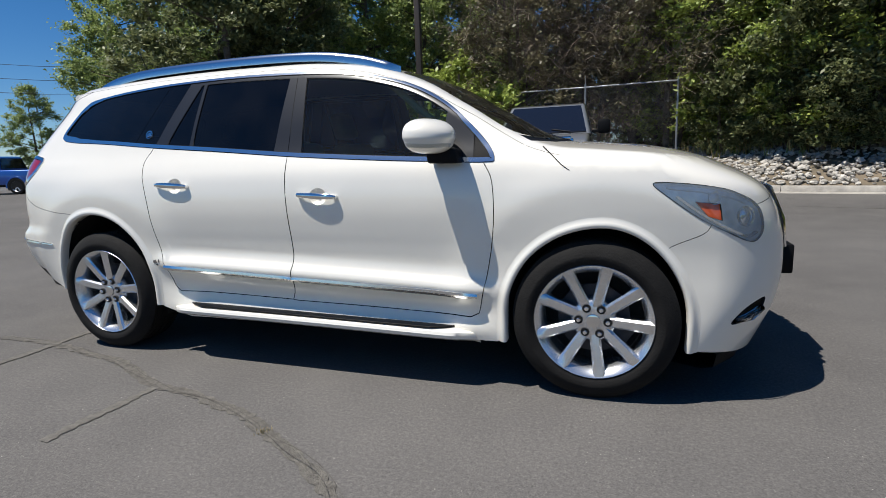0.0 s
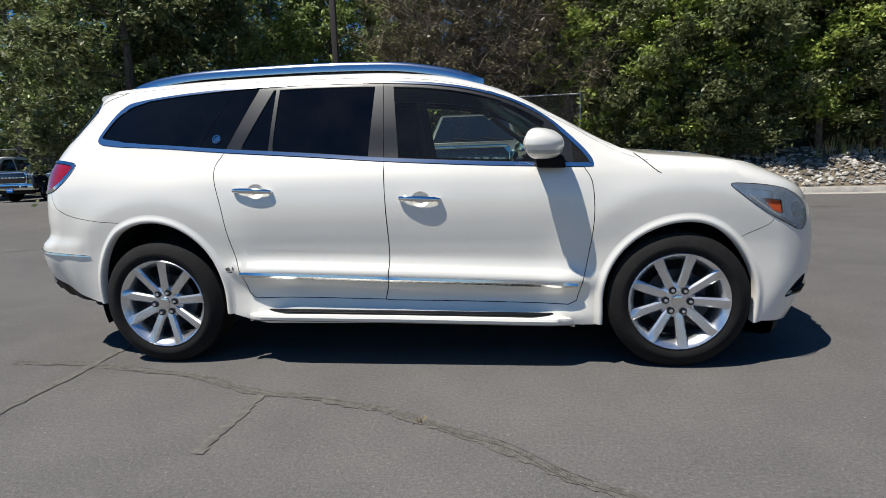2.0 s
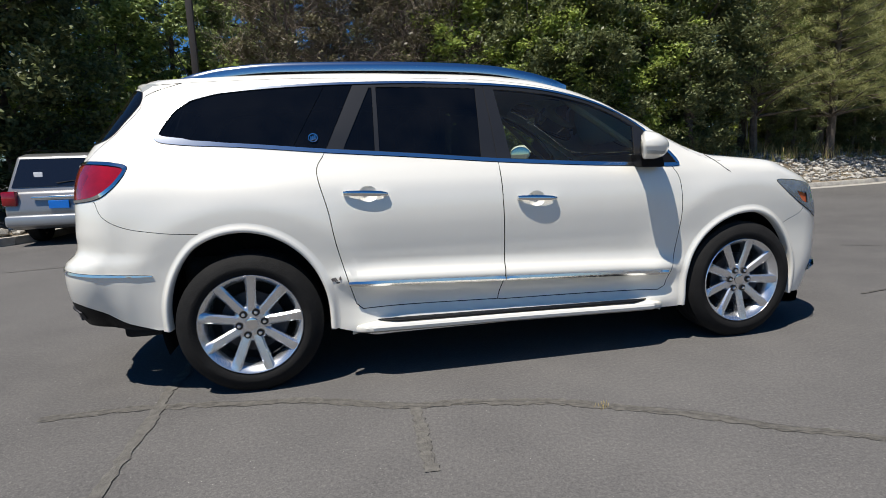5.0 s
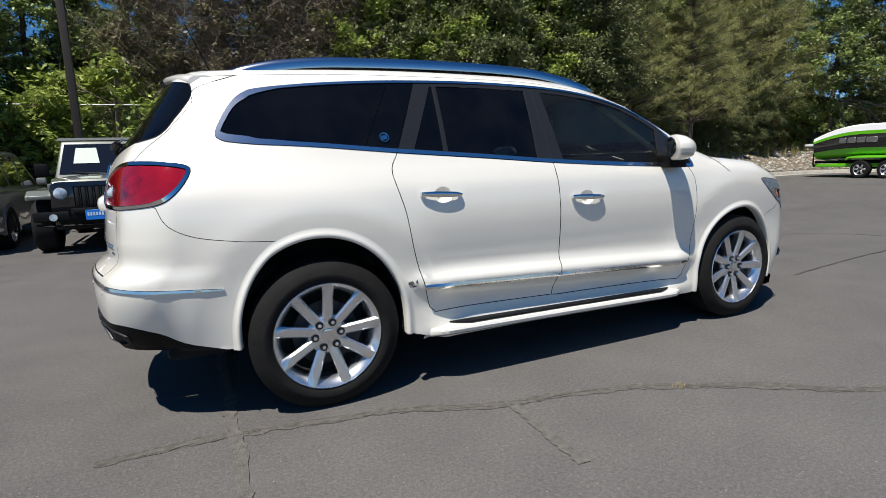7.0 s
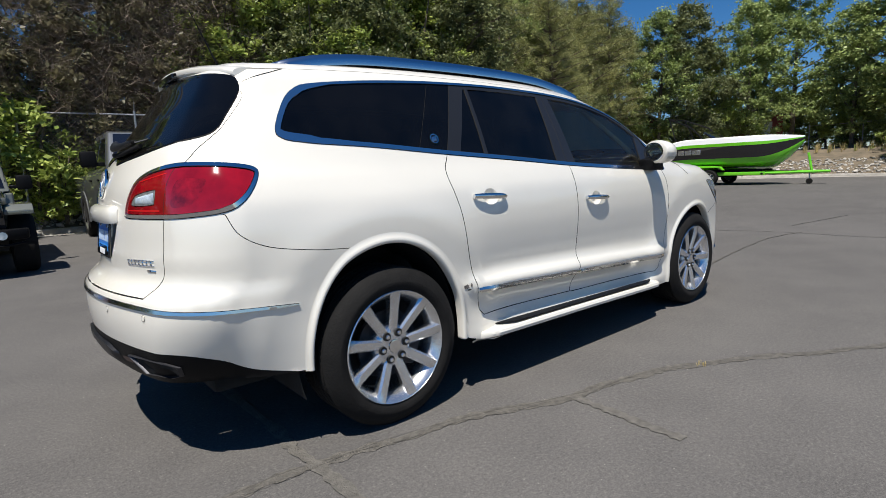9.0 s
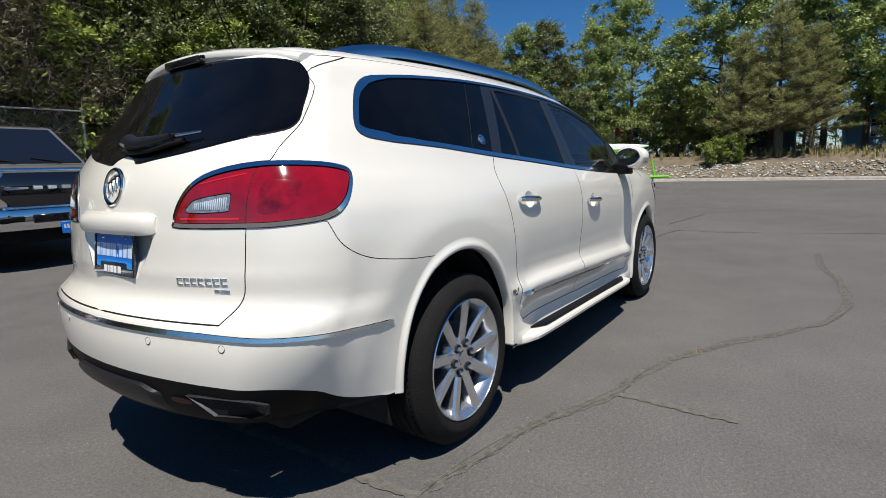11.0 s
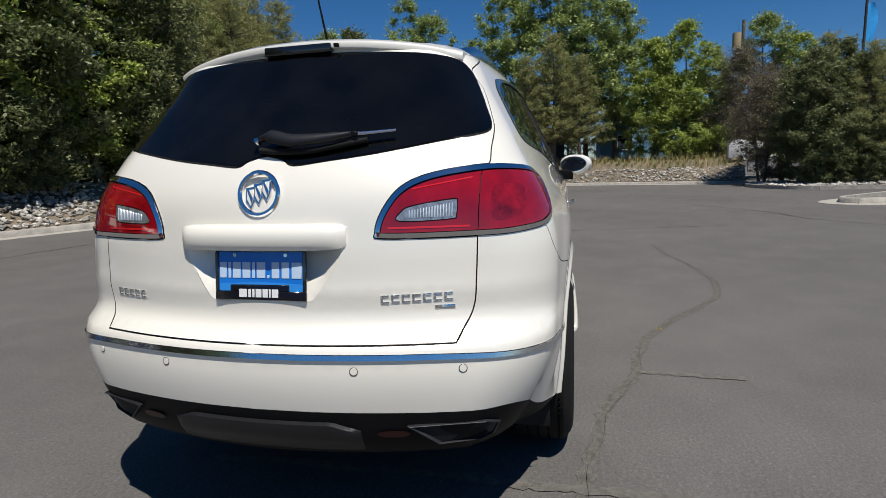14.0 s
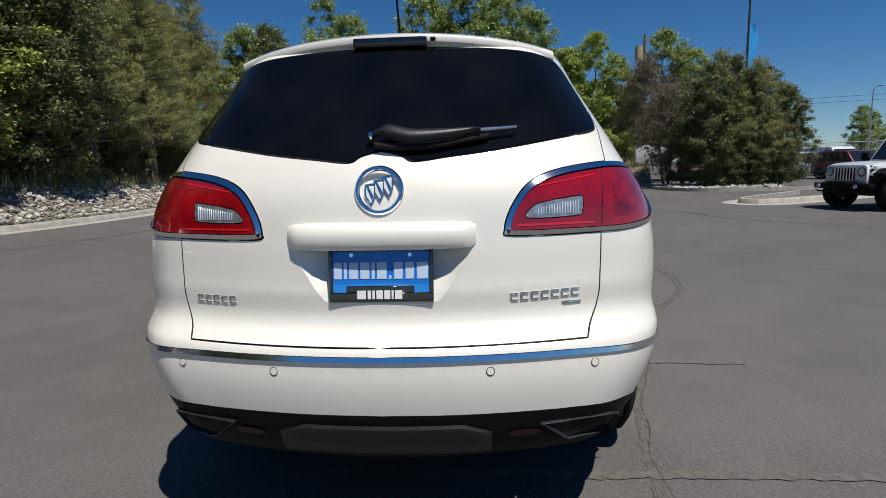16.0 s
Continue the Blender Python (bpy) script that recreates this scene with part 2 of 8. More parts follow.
def leaf_mat(name, c1, c2):
    """Leaves: diffuse plus some light let through, varied from leaf to leaf."""
    m = bpy.data.materials.new(name)
    m.use_nodes = True
    nt = m.node_tree
    nt.nodes.remove(nt.nodes["Principled BSDF"])
    g = nt.nodes.new("ShaderNodeNewGeometry")
    mx = nt.nodes.new("ShaderNodeMix")
    mx.data_type = "RGBA"
    mx.inputs[6].default_value = (*c1, 1)
    mx.inputs[7].default_value = (*c2, 1)
    nt.links.new(g.outputs["Random Per Island"], mx.inputs[0])
    d = nt.nodes.new("ShaderNodeBsdfPrincipled")
    d.inputs["Roughness"].default_value = 0.45
    d.inputs["Specular IOR Level"].default_value = 0.35
    nt.links.new(mx.outputs[2], d.inputs["Base Color"])
    t = nt.nodes.new("ShaderNodeBsdfTranslucent")
    nt.links.new(mx.outputs[2], t.inputs[0])
    ms = nt.nodes.new("ShaderNodeMixShader")
    ms.inputs[0].default_value = 0.30
    nt.links.new(d.outputs[0], ms.inputs[1])
    nt.links.new(t.outputs[0], ms.inputs[2])
    nt.links.new(ms.outputs[0], nt.nodes["Material Output"].inputs[0])
    return m


M["leaf"] = leaf_mat("broad_leaf", (0.15, 0.205, 0.065), (0.42, 0.49, 0.17))
M["leaf_light"] = leaf_mat("light_leaf", (0.18, 0.25, 0.05), (0.46, 0.52, 0.13))
M["leaf_dark"] = leaf_mat("dark_leaf", (0.085, 0.105, 0.042), (0.25, 0.27, 0.115))
M["leaf_dry"] = leaf_mat("half_dry_leaf", (0.13, 0.12, 0.06), (0.26, 0.23, 0.14))
M["needle"] = leaf_mat("pine_needle", (0.15, 0.17, 0.06), (0.44, 0.43, 0.17))


# ---- mesh helpers ----
def mesh_of(name, verts, faces, material, smooth=False, normals=None):
    me = bpy.data.meshes.new(name)
    me.from_pydata([tuple(v) for v in verts], [], [tuple(f) for f in faces])
    if material:
        me.materials.append(material)
    if smooth:
        me.polygons.foreach_set("use_smooth", [True] * len(me.polygons))
    if normals is not None:
        me.normals_split_custom_set_from_vertices([tuple(n) for n in normals])
    me.update()
    return me


def thing(name, label, category, at=(0, 0, 0), rz=0.0, group="", kind=""):
    ob = new(name)
    ob.empty_display_size = 0.2
    ob.matrix_world = pose(*at, 0, 0, rz)
    return tagged(ob, label, category, group, kind)


def part(name, bm, material, parent, label="", smooth=True, m=None):
    """Links a bmesh (or ready mesh) as one mesh object under a thing or a part."""
    if isinstance(bm, bpy.types.Mesh):
        me = bm
    else:
        me = bpy.data.meshes.new(name)
        bm.to_mesh(me)
        bm.free()
        if smooth:
            me.polygons.foreach_set("use_smooth", [True] * len(me.polygons))
            me.set_sharp_from_angle(angle=radians(38))
        if material:
            me.materials.append(material)
    ob = new(name, me)
    if parent is not None:
        ob.parent = parent
    if m is not None:
        ob.matrix_basis = m
    if label:
        ob["label"] = label
    return ob


def b_box(bm, lo, hi, bevel=0.0, seg=2, m=None):
    """A box with rounded edges, added to bm."""
    c = [(a + b) / 2 for a, b in zip(lo, hi)]
    s = [abs(b - a) for a, b in zip(lo, hi)]
    r = bmesh.ops.create_cube(bm, size=1.0, matrix=Matrix.LocRotScale(c, None, s))
    if bevel:
        es = list({e for v in r["verts"] for e in v.link_edges})
        o = bmesh.ops.bevel(bm, geom=es, offset=bevel, segments=seg, profile=0.5, affect="EDGES")
        vs = {v for f in o["faces"] for v in f.verts} | {v for v in r["verts"] if v.is_valid}
    else:
        vs = set(r["verts"])
    if m is not None:
        bmesh.ops.transform(bm, matrix=m, verts=[v for v in vs if v.is_valid])
    return bm


def box(lo, hi, bevel=0.01, seg=2, m=None):
    return b_box(bmesh.new(), lo, hi, bevel, seg, m)


def tube(points, r, sides=8, taper=None, caps=True):
    """A bmesh tube along points; r a radius or one per point."""
    bm = bmesh.new()
    pts = [Vector(p) for p in points]
    rs = r if isinstance(r, (list, tuple)) else [r] * len(pts)
    rings = []
    up = Vector((0, 0, 1))
    prev = None
    for i, p in enumerate(pts):
        d = (pts[min(i + 1, len(pts) - 1)] - pts[max(i - 1, 0)]).normalized()
        if prev is None:
            a = d.cross(up if abs(d.z) < 0.9 else Vector((1, 0, 0))).normalized()
        else:
            a = (prev - d * prev.dot(d)).normalized()
        prev = a
        b = d.cross(a)
        rings.append([bm.verts.new(p + (a * math.cos(t) + b * math.sin(t)) * rs[i])
                      for t in (2 * math.pi * k / sides for k in range(sides))])
    for q, w in zip(rings, rings[1:]):
        for k in range(sides):
            bm.faces.new((q[k], q[(k + 1) % sides], w[(k + 1) % sides], w[k]))
    if caps:
        bm.faces.new(rings[0][::-1])
        bm.faces.new(rings[-1])
    return bm


def prism(poly, lo, hi, axis="y", bevel=0.0, seg=2):
    """A polygon in the plane across axis, drawn out from lo to hi along it."""
    bm = bmesh.new()

    def at(p, h):
        return {"x": (h, p[0], p[1]), "y": (p[0], h, p[1]), "z": (p[0], p[1], h)}[axis]

    a = [bm.verts.new(at(p, lo)) for p in poly]
    b = [bm.verts.new(at(p, hi)) for p in poly]
    n = len(poly)
    bm.faces.new(a)
    bm.faces.new(b[::-1])
    for i in range(n):
        bm.faces.new((a[i], b[i], b[(i + 1) % n], a[(i + 1) % n]))
    bmesh.ops.recalc_face_normals(bm, faces=bm.faces[:])
    if bevel:
        bmesh.ops.bevel(bm, geom=bm.edges[:], offset=bevel, segments=seg, profile=0.5, affect="EDGES")
    return bm


def revolve(profile, n=48, axis="y"):
    """A bmesh turned from (radius, height) pairs round an axis through the origin."""
    bm = bmesh.new()
    rings = []
    for k in range(n):
        a = 2 * math.pi * k / n
        c, s = math.cos(a), math.sin(a)
        rings.append([bm.verts.new((r * c, h, r * s) if axis == "y" else (r * c, r * s, h)) for r, h in profile])
    for k in range(n):
        p, q = rings[k], rings[(k + 1) % n]
        for i in range(len(profile) - 1):
            bm.faces.new((p[i], p[i + 1], q[i + 1], q[i]))
    bmesh.ops.recalc_face_normals(bm, faces=bm.faces[:])
    return bm


def spline(pts, n=8, closed=False):
    """Catmull-Rom through the points, n steps a span."""
    P = [np.array(p, float) for p in pts]
    out = []
    m = len(P)
    for i in range(m if closed else m - 1):
        p0 = P[(i - 1) % m] if closed or i > 0 else 2 * P[0] - P[1]
        p1, p2 = P[i], P[(i + 1) % m]
        p3 = P[(i + 2) % m] if closed or i + 2 < m else 2 * P[-1] - P[-2]
        for k in range(n):
            t = k / n
            out.append(0.5 * (2 * p1 + (p2 - p0) * t + (2 * p0 - 5 * p1 + 4 * p2 - p3) * t * t + (3 * p1 - p0 - 3 * p2 + p3) * t ** 3))
    if not closed:
        out.append(P[-1])
    return out


def text_mesh(body, height, depth=0.002, spacing=1.0):
    """A solid mesh of words in the built-in font, centred, in the XY plane."""
    cu = bpy.data.curves.new("lettering", "FONT")
    cu.body, cu.size, cu.extrude = body, height, depth
    cu.align_x, cu.align_y = "CENTER", "CENTER"
    cu.space_character = spacing
    ob = bpy.data.objects.new("lettering_tmp", cu)
    scene.collection.objects.link(ob)
    dg = bpy.context.evaluated_depsgraph_get()
    me = bpy.data.meshes.new_from_object(ob.evaluated_get(dg))
    bpy.data.objects.remove(ob)
    return me

# ---- the white SUV ----
from mathutils.geometry import delaunay_2d_cdt


def lut(tab):
    """A smooth curve through (place, value) pairs."""
    a = np.array(tab, float)
    xs, ys = a[:, 0], a[:, 1]
    d = np.gradient(ys, xs)

    def f(q):
        q = np.clip(np.asarray(q, float), xs[0], xs[-1])
        i = np.clip(np.searchsorted(xs, q) - 1, 0, len(xs) - 2)
        h = xs[i + 1] - xs[i]
        t = (q - xs[i]) / h
        return ((2 * t ** 3 - 3 * t ** 2 + 1) * ys[i] + (t ** 3 - 2 * t ** 2 + t) * h * d[i]
                + (-2 * t ** 3 + 3 * t ** 2) * ys[i + 1] + (t ** 3 - t ** 2) * h * d[i + 1])
    return f


# half width by height, taper along the length, top, tail and nose profiles
HALF = lut([(.15, .90), (.24, .915), (.30, .928), (.36, .914), (.43, .903), (.50, .934), (.545, .966), (.575, .960), (.605, .939), (.64, .928), (.70, .9305), (.79, .942), (.9, .9515),
            (1.02, .946), (1.10, .93), (1.16, .905), (1.22, .875), (1.40, .80), (1.6, .705), (1.8, .60)])
HALF_END = lut([(.15, .905), (.24, .928), (.36, .938), (.50, .940), (.62, .938), (.70, .939), (.8, .946), (.9, .951),
                (1.02, .946), (1.10, .93), (1.16, .905), (1.22, .875), (1.40, .80), (1.6, .705), (1.8, .60)])
TAPER = lut([(-2.7, .13), (-2.2, .05), (-1.7, .012), (-1.2, 0), (0, -.004), (.9, 0), (1.5, .01), (2.0, .05), (2.6, .16)])
TOP = lut([(-2.7, 1.66), (-2.15, 1.715), (-1.9, 1.735), (-1.5, 1.755), (-1.0, 1.765), (-.5, 1.762), (0, 1.742), (.3, 1.70), (.6, 1.60),
           (.9, 1.43), (1.15, 1.29), (1.30, 1.235), (1.5, 1.21), (1.8, 1.175), (2.05, 1.108), (2.2, 1.045), (2.35, .96), (2.5, .82)])
TAIL = lut([(.15, 2.40), (.3, 2.46), (.42, 2.545), (.55, 2.58), (.68, 2.585), (.735, 2.575), (.78, 2.525), (.9, 2.505), (1.05, 2.49), (1.2, 2.46),
            (1.28, 2.42), (1.45, 2.29), (1.62, 2.165), (1.70, 2.12), (1.8, 2.07)])
NOSE = lut([(.15, 2.27), (.3, 2.34), (.45, 2.40), (.6, 2.42), (.75, 2.41), (.9, 2.365), (1.0, 2.30), (1.1, 2.12)])
HUBS = (-1.51, 1.51)


def fillet(a, b, r):
    return np.minimum(np.maximum(a, b), -r) + np.hypot(np.maximum(a + r, 0), np.maximum(b + r, 0))


def hull(x, y, z):
    """Below 0 inside the body."""
    y = np.abs(y)
    # the doors are creased above the sill, the ends of the car are smooth
    zc = z + .042 * np.clip(x + .09, -1, 1.1) * np.exp(-((z - .53) / .16) ** 2)
    k = np.clip((1.16 - np.abs(x)) / .34, 0, 1)
    k = k * k * (3 - 2 * k)
    side = y - (HALF(zc) * k + HALF_END(z) * (1 - k) - TAPER(x))
    # the rear bumper draws in towards its lower corners
    side = side + .135 * np.clip((-1.76 - x) / .48, 0, 1) ** 1.9 * np.clip((.69 - z) / .30, 0, 1) ** 1.4
    # shoulder of the rear bumper
    b = np.clip((.80 - z) / .075, 0, 1)
    side = side - .013 * b * b * (3 - 2 * b) * np.clip((-1.92 - x) / .2, 0, 1)
    for hx in HUBS:
        d = np.hypot(x - hx, z - .40)
        # a swollen band round the arch, drawn in again towards its lip
        band = np.where(d > .60, .013 * np.exp(-((d - .60) / .11) ** 2), .013 - .003 * np.clip((.60 - d) / .11, 0, 1))
        side = side - band * (z < 1.2)
    # the cabin draws in towards the tail
    side = side + .06 * np.clip((-1.0 - x) / 1.1, 0, 1.2) ** 1.5 * np.clip((z - 1.2) / .35, 0, 1)
    tail = -x - (TAIL(z) - .25 * y * y)
    nose = x - (NOSE(z) - .23 * y * y)
    top = z - (TOP(x) - .05 * (y / .7) ** 2 * np.clip((1.6 - x) / 1.2, 0.6, 1))
    return fillet(fillet(fillet(side, tail, .16), nose, .22), top, .07)


def hull_normal(P):
    e = 2e-3
    x, y, z = P.T
    n = np.stack([hull(x + e, y, z) - hull(x - e, y, z), hull(x, y + e, z) - hull(x, y - e, z), hull(x, y, z + e) - hull(x, y, z - e)], 1)
    return n / np.maximum(np.linalg.norm(n, axis=1, keepdims=True), 1e-9)


# The flank, tail and nose unrolled: s runs from the tail's middle along the flank to the nose's middle.
XR, XF, YC, RAD = -1.75, 1.55, .30, .8
S0, S1 = XR - RAD * math.pi / 2 - YC, XF + RAD * math.pi / 2 + YC


def ray_of(s):
    s = np.asarray(s, float)
    rear, front = np.clip((XR - s) / RAD, 0, math.pi / 2), np.clip((s - XF) / RAD, 0, math.pi / 2)
    ang = rear - front
    extra = np.maximum(XR - RAD * math.pi / 2 - s, 0) + np.maximum(s - XF - RAD * math.pi / 2, 0)
    return np.clip(s, XR, XF), -YC + extra, -np.sin(ang), -np.cos(ang)


def on_body(s, z):
    """Places on the skin (right half, y below 0) for unrolled points."""
    s, z = np.asarray(s, float), np.asarray(z, float)
    ox, oy, dx, dy = ray_of(s)
    a, b = np.zeros_like(s), np.full_like(s, 1.3)
    for _ in range(34):
        m = (a + b) / 2
        ins = hull(ox + dx * m, oy + dy * m, z) < 0
        a, b = np.where(ins, m, a), np.where(ins, b, m)
    return np.stack([ox + dx * a, oy + dy * a, z], 1)


def S(x, y):
    """The unrolled place of a point of the plan."""
    if XR <= x <= XF:
        return x
    if y > -YC:
        return (XR - RAD * math.pi / 2 - (y + YC)) if x < 0 else (XF + RAD * math.pi / 2 + y + YC)
    if x < XR:
        return XR - RAD * math.atan2(XR - x, -YC - y)
    return XF + RAD * math.atan2(x - XF, -YC - y)


def rear_pt(y, z):
    """The unrolled place on the tail of a point y (below 0) off the middle."""
    a, b = S0, XR
    for _ in range(30):
        m = (a + b) / 2
        if on_body([m], [z])[0][1] > y:
            a = m
        else:
            b = m
    return (a, z)


def edge_heights(ss):
    """Where the flank turns over into roof and hood."""
    zs = np.linspace(.80, 1.80, 251)
    out = []
    for s in ss:
        q = np.full_like(zs, s)
        ox, oy, _, _ = ray_of(q)
        ok = hull(ox, oy, zs) < -.012
        nz = hull_normal(on_body(q, zs))[:, 2]
        bad = np.where(~ok | (nz > .74))[0]
        out.append(zs[bad[0]] if len(bad) else zs[-1])
    out = np.array(out)
    pad = np.concatenate([out[4:0:-1], out, out[-2:-6:-1]])
    k = np.exp(-np.linspace(-1.5, 1.5, 9) ** 2)
    return np.convolve(pad, k / k.sum(), "valid")


def inside(poly, P):
    poly, P = np.asarray(poly, float), np.asarray(P, float)
    x, y = P[:, 0], P[:, 1]
    res = np.zeros(len(P), bool)
    j = len(poly) - 1
    for i in range(len(poly)):
        (xi, yi), (xj, yj) = poly[i], poly[j]
        if yi != yj:
            hit = ((yi > y) != (yj > y)) & (x < (xj - xi) * (y - yi) / (yj - yi) + xi)
            res ^= hit
        j = i
    return res


def inset(poly, w):
    """The polygon drawn in by w, a number or a function of the place."""
    P = np.array(poly, float)
    area = np.sum(P[:, 0] * np.roll(P[:, 1], -1) - np.roll(P[:, 0], -1) * P[:, 1])
    t = np.roll(P, -1, 0) - np.roll(P, 1, 0)
    t /= np.maximum(np.linalg.norm(t, axis=1, keepdims=True), 1e-9)
    n = np.stack([-t[:, 1], t[:, 0]], 1) * (1 if area > 0 else -1)
    ws = np.array([w(*p) if callable(w) else w for p in P])
    return P + n * ws[:, None]


def ellipse(cx, cz, a, b, n=72):
    return [(cx + a * math.cos(2 * math.pi * k / n), cz + b * math.sin(2 * math.pi * k / n)) for k in range(n)]


# seams in unrolled places
DLO = spline([(-2.055, 1.388), (-2.01, 1.353), (-1.874, 1.337), (-1.497, 1.312), (-1.072, 1.272), (-.58, 1.232), (-.099, 1.189), (.404, 1.155),
              (.754, 1.137), (1.0, 1.127), (1.052, 1.140), (1.0, 1.229), (.815, 1.403), (.619, 1.516), (.412, 1.585), (.204, 1.626), (0, 1.647),
              (-.206, 1.659), (-.542, 1.668), (-.869, 1.665), (-1.185, 1.654), (-1.503, 1.632), (-1.771, 1.598), (-1.926, 1.549), (-2.016, 1.468)], 5, True)
DLO_IN = inset(DLO, lambda s, z: .013 + .022 * min(1, max(0, (-1.62 - s) / .2)) + (.007 if z < 1.36 and s > -1.7 else 0))
ARCH = {-1.51: (-1.528, .40, .433, .475), 1.51: (1.543, .385, .438, .433)}
LIP = .045
DOOR_R = [(-1.072, 1.272)] + spline([(-1.072, 1.265), (-1.117, 1.167), (-1.071, .963), (-1.039, .777), (-.991, .588), (-.95, .44)], 5) + \
    spline([(-.915, .408), (-.6, .405), (-.127, .392)], 5)
GAP = spline([(-.101, 1.190), (-.092, .917), (-.086, .689), (-.096, .524), (-.127, .392)], 6)
DOOR_R = DOOR_R + GAP[::-1]
DOOR_F = GAP + spline([(-.10, .388), (.4, .378), (.92, .362)], 5) + spline([(.965, .385), (1.015, .59), (1.052, .83), (1.045, 1.032), (1.0, 1.128)], 6)
QUARTER_SEAM = spline([(S(-2.208, -.871), 1.060), (S(-2.165, -.894), .979), (S(-2.06, -.911), .922), (-1.93, .892), (-1.80, .882), (-1.62, .872)], 6)
GATE = spline([rear_pt(-.617, .742), rear_pt(-.655, .82), rear_pt(-.668, .92), rear_pt(-.672, 1.055), rear_pt(-.675, 1.15), rear_pt(-.678, 1.235), rear_pt(-.700, 1.270), rear_pt(-.700, 1.32),
               rear_pt(-.699, 1.39), rear_pt(-.688, 1.425), rear_pt(-.677, 1.457), rear_pt(-.643, 1.537), rear_pt(-.604, 1.608), rear_pt(-.585, 1.69)], 5)
GLASS_R = [rear_pt(-.0005, 1.309)] + [rear_pt(y, z) for y, z in spline([(-.03, 1.307), (-.065, 1.296), (-.10, 1.279), (-.20, 1.290), (-.36, 1.310), (-.55, 1.343), (-.667, 1.365),
                                      (-.690, 1.394), (-.668, 1.455), (-.634, 1.535), (-.594, 1.605), (-.53, 1.642), (-.3, 1.664), (-.0005, 1.672)], 4)]
LAMP = spline([(S(-2.452, -.371), 1.072), (S(-2.45, -.40), 1.052), (S(-2.377, -.671), 1.052), (S(-2.315, -.787), 1.056), (S(-2.20, -.872), 1.072), (S(-2.125, -.88), 1.115),
               (S(-2.07, -.862), 1.19), (S(-2.06, -.835), 1.232), (S(-2.12, -.82), 1.252), (S(-2.218, -.771), 1.263), (S(-2.31, -.676), 1.264), (S(-2.37, -.533), 1.243),
               (S(-2.408, -.445), 1.205), (S(-2.439, -.393), 1.139)], 5, True)
LENS = inset(LAMP, lambda s, z: .019 if z > 1.07 else .016)
REVERSE = spline([rear_pt(-.442, 1.102), rear_pt(-.592, 1.104), rear_pt(-.610, 1.118), rear_pt(-.612, 1.156), rear_pt(-.598, 1.164), rear_pt(-.485, 1.148), rear_pt(-.450, 1.132)], 4, True)
STOPLAMP = spline([rear_pt(-.715, 1.10), rear_pt(-.785, 1.102), rear_pt(-.805, 1.13), rear_pt(-.80, 1.19), rear_pt(-.775, 1.20), rear_pt(-.715, 1.195)], 4, True)
VALANCE = [(S0, .538)] + spline([rear_pt(-.12, .537), rear_pt(-.38, .534), rear_pt(-.66, .528), rear_pt(-.765, .522), (S(-2.33, -.86), .49), (S(-2.2, -.90), .425), (-2.02, .372), (-1.90, .33)], 5)
STRIP_Z = [rear_pt(-.0005, .712), rear_pt(-.30, .711), rear_pt(-.55, .709), rear_pt(-.72, .704), (S(-2.28, -.86), .694), (-2.12, .681), (-2.02, .675)]
STRIP_H = (.0075, .0075, .0075, .007, .006, .005, .0025)
STRIP = [(S0, .7045)] + [(a, b - h) for (a, b), h in zip(STRIP_Z, STRIP_H)] + [(a, b + h) for (a, b), h in zip(STRIP_Z[::-1], STRIP_H[::-1])] + [(S0, .7195)]
RECESS = spline([rear_pt(-.0005, 1.04), rear_pt(-.22, 1.04), rear_pt(-.268, 1.02), rear_pt(-.225, .935), rear_pt(-.19, .885), rear_pt(-.155, .862), rear_pt(-.0005, .855)], 5)
SCOOPS = [ellipse(-.853, 1.043, .052, .044, 28), ellipse(.107, .975, .052, .044, 28)]
HEAD = spline([(S(1.745, -.913), 1.012), (S(1.852, -.899), 1.011), (S(1.98, -.868), .992), (S(2.08, -.841), .966), (S(2.19, -.788), .907), (S(2.225, -.785), .83), (S(2.215, -.80), .775),
               (S(2.167, -.839), .750), (S(2.06, -.884), .794), (S(1.946, -.904), .852), (S(1.808, -.915), .951)], 5, True)
AMBER = [(S(1.915, -.905), .930), (S(2.01, -.88), .918), (S(2.02, -.884), .850), (S(1.965, -.896), .868)]
FOG = spline([(S(2.086, -.855), .386), (S(2.16, -.82), .392), (S(2.235, -.77), .42), (S(2.25, -.765), .49), (S(2.15, -.83), .455)], 4, True)
BUMPER_F = spline([(1.86, .70), (1.894, .735), (S(1.95, -.905), .79), (S(1.985, -.90), .835)], 4)
HOOD_SEAM = spline([(1.27, 1.19), (1.31, 1.155), (1.40, 1.078), (1.52, 1.050), (1.66, 1.030), (S(1.76, -.913), 1.012)], 5)
GRILLE = [(S1, .62), (S(2.5, -.30), .62), (S(2.38, -.46), .66), (S(2.32, -.50), .80), (S(2.26, -.50), .95), (S(2.3, -.40), .985), (S1, .985)]

NOSE_SEAM = [(S(2.19, -.788), .907), (S(2.26, -.64), .93), (S(2.26, -.50), .95)]
PILLAR_SEAM = [(1.052, 1.14), (1.30, 1.25)]
CREASES = (.47, .50, .535, .548, .562, .578, .596, .616, .64, .665)

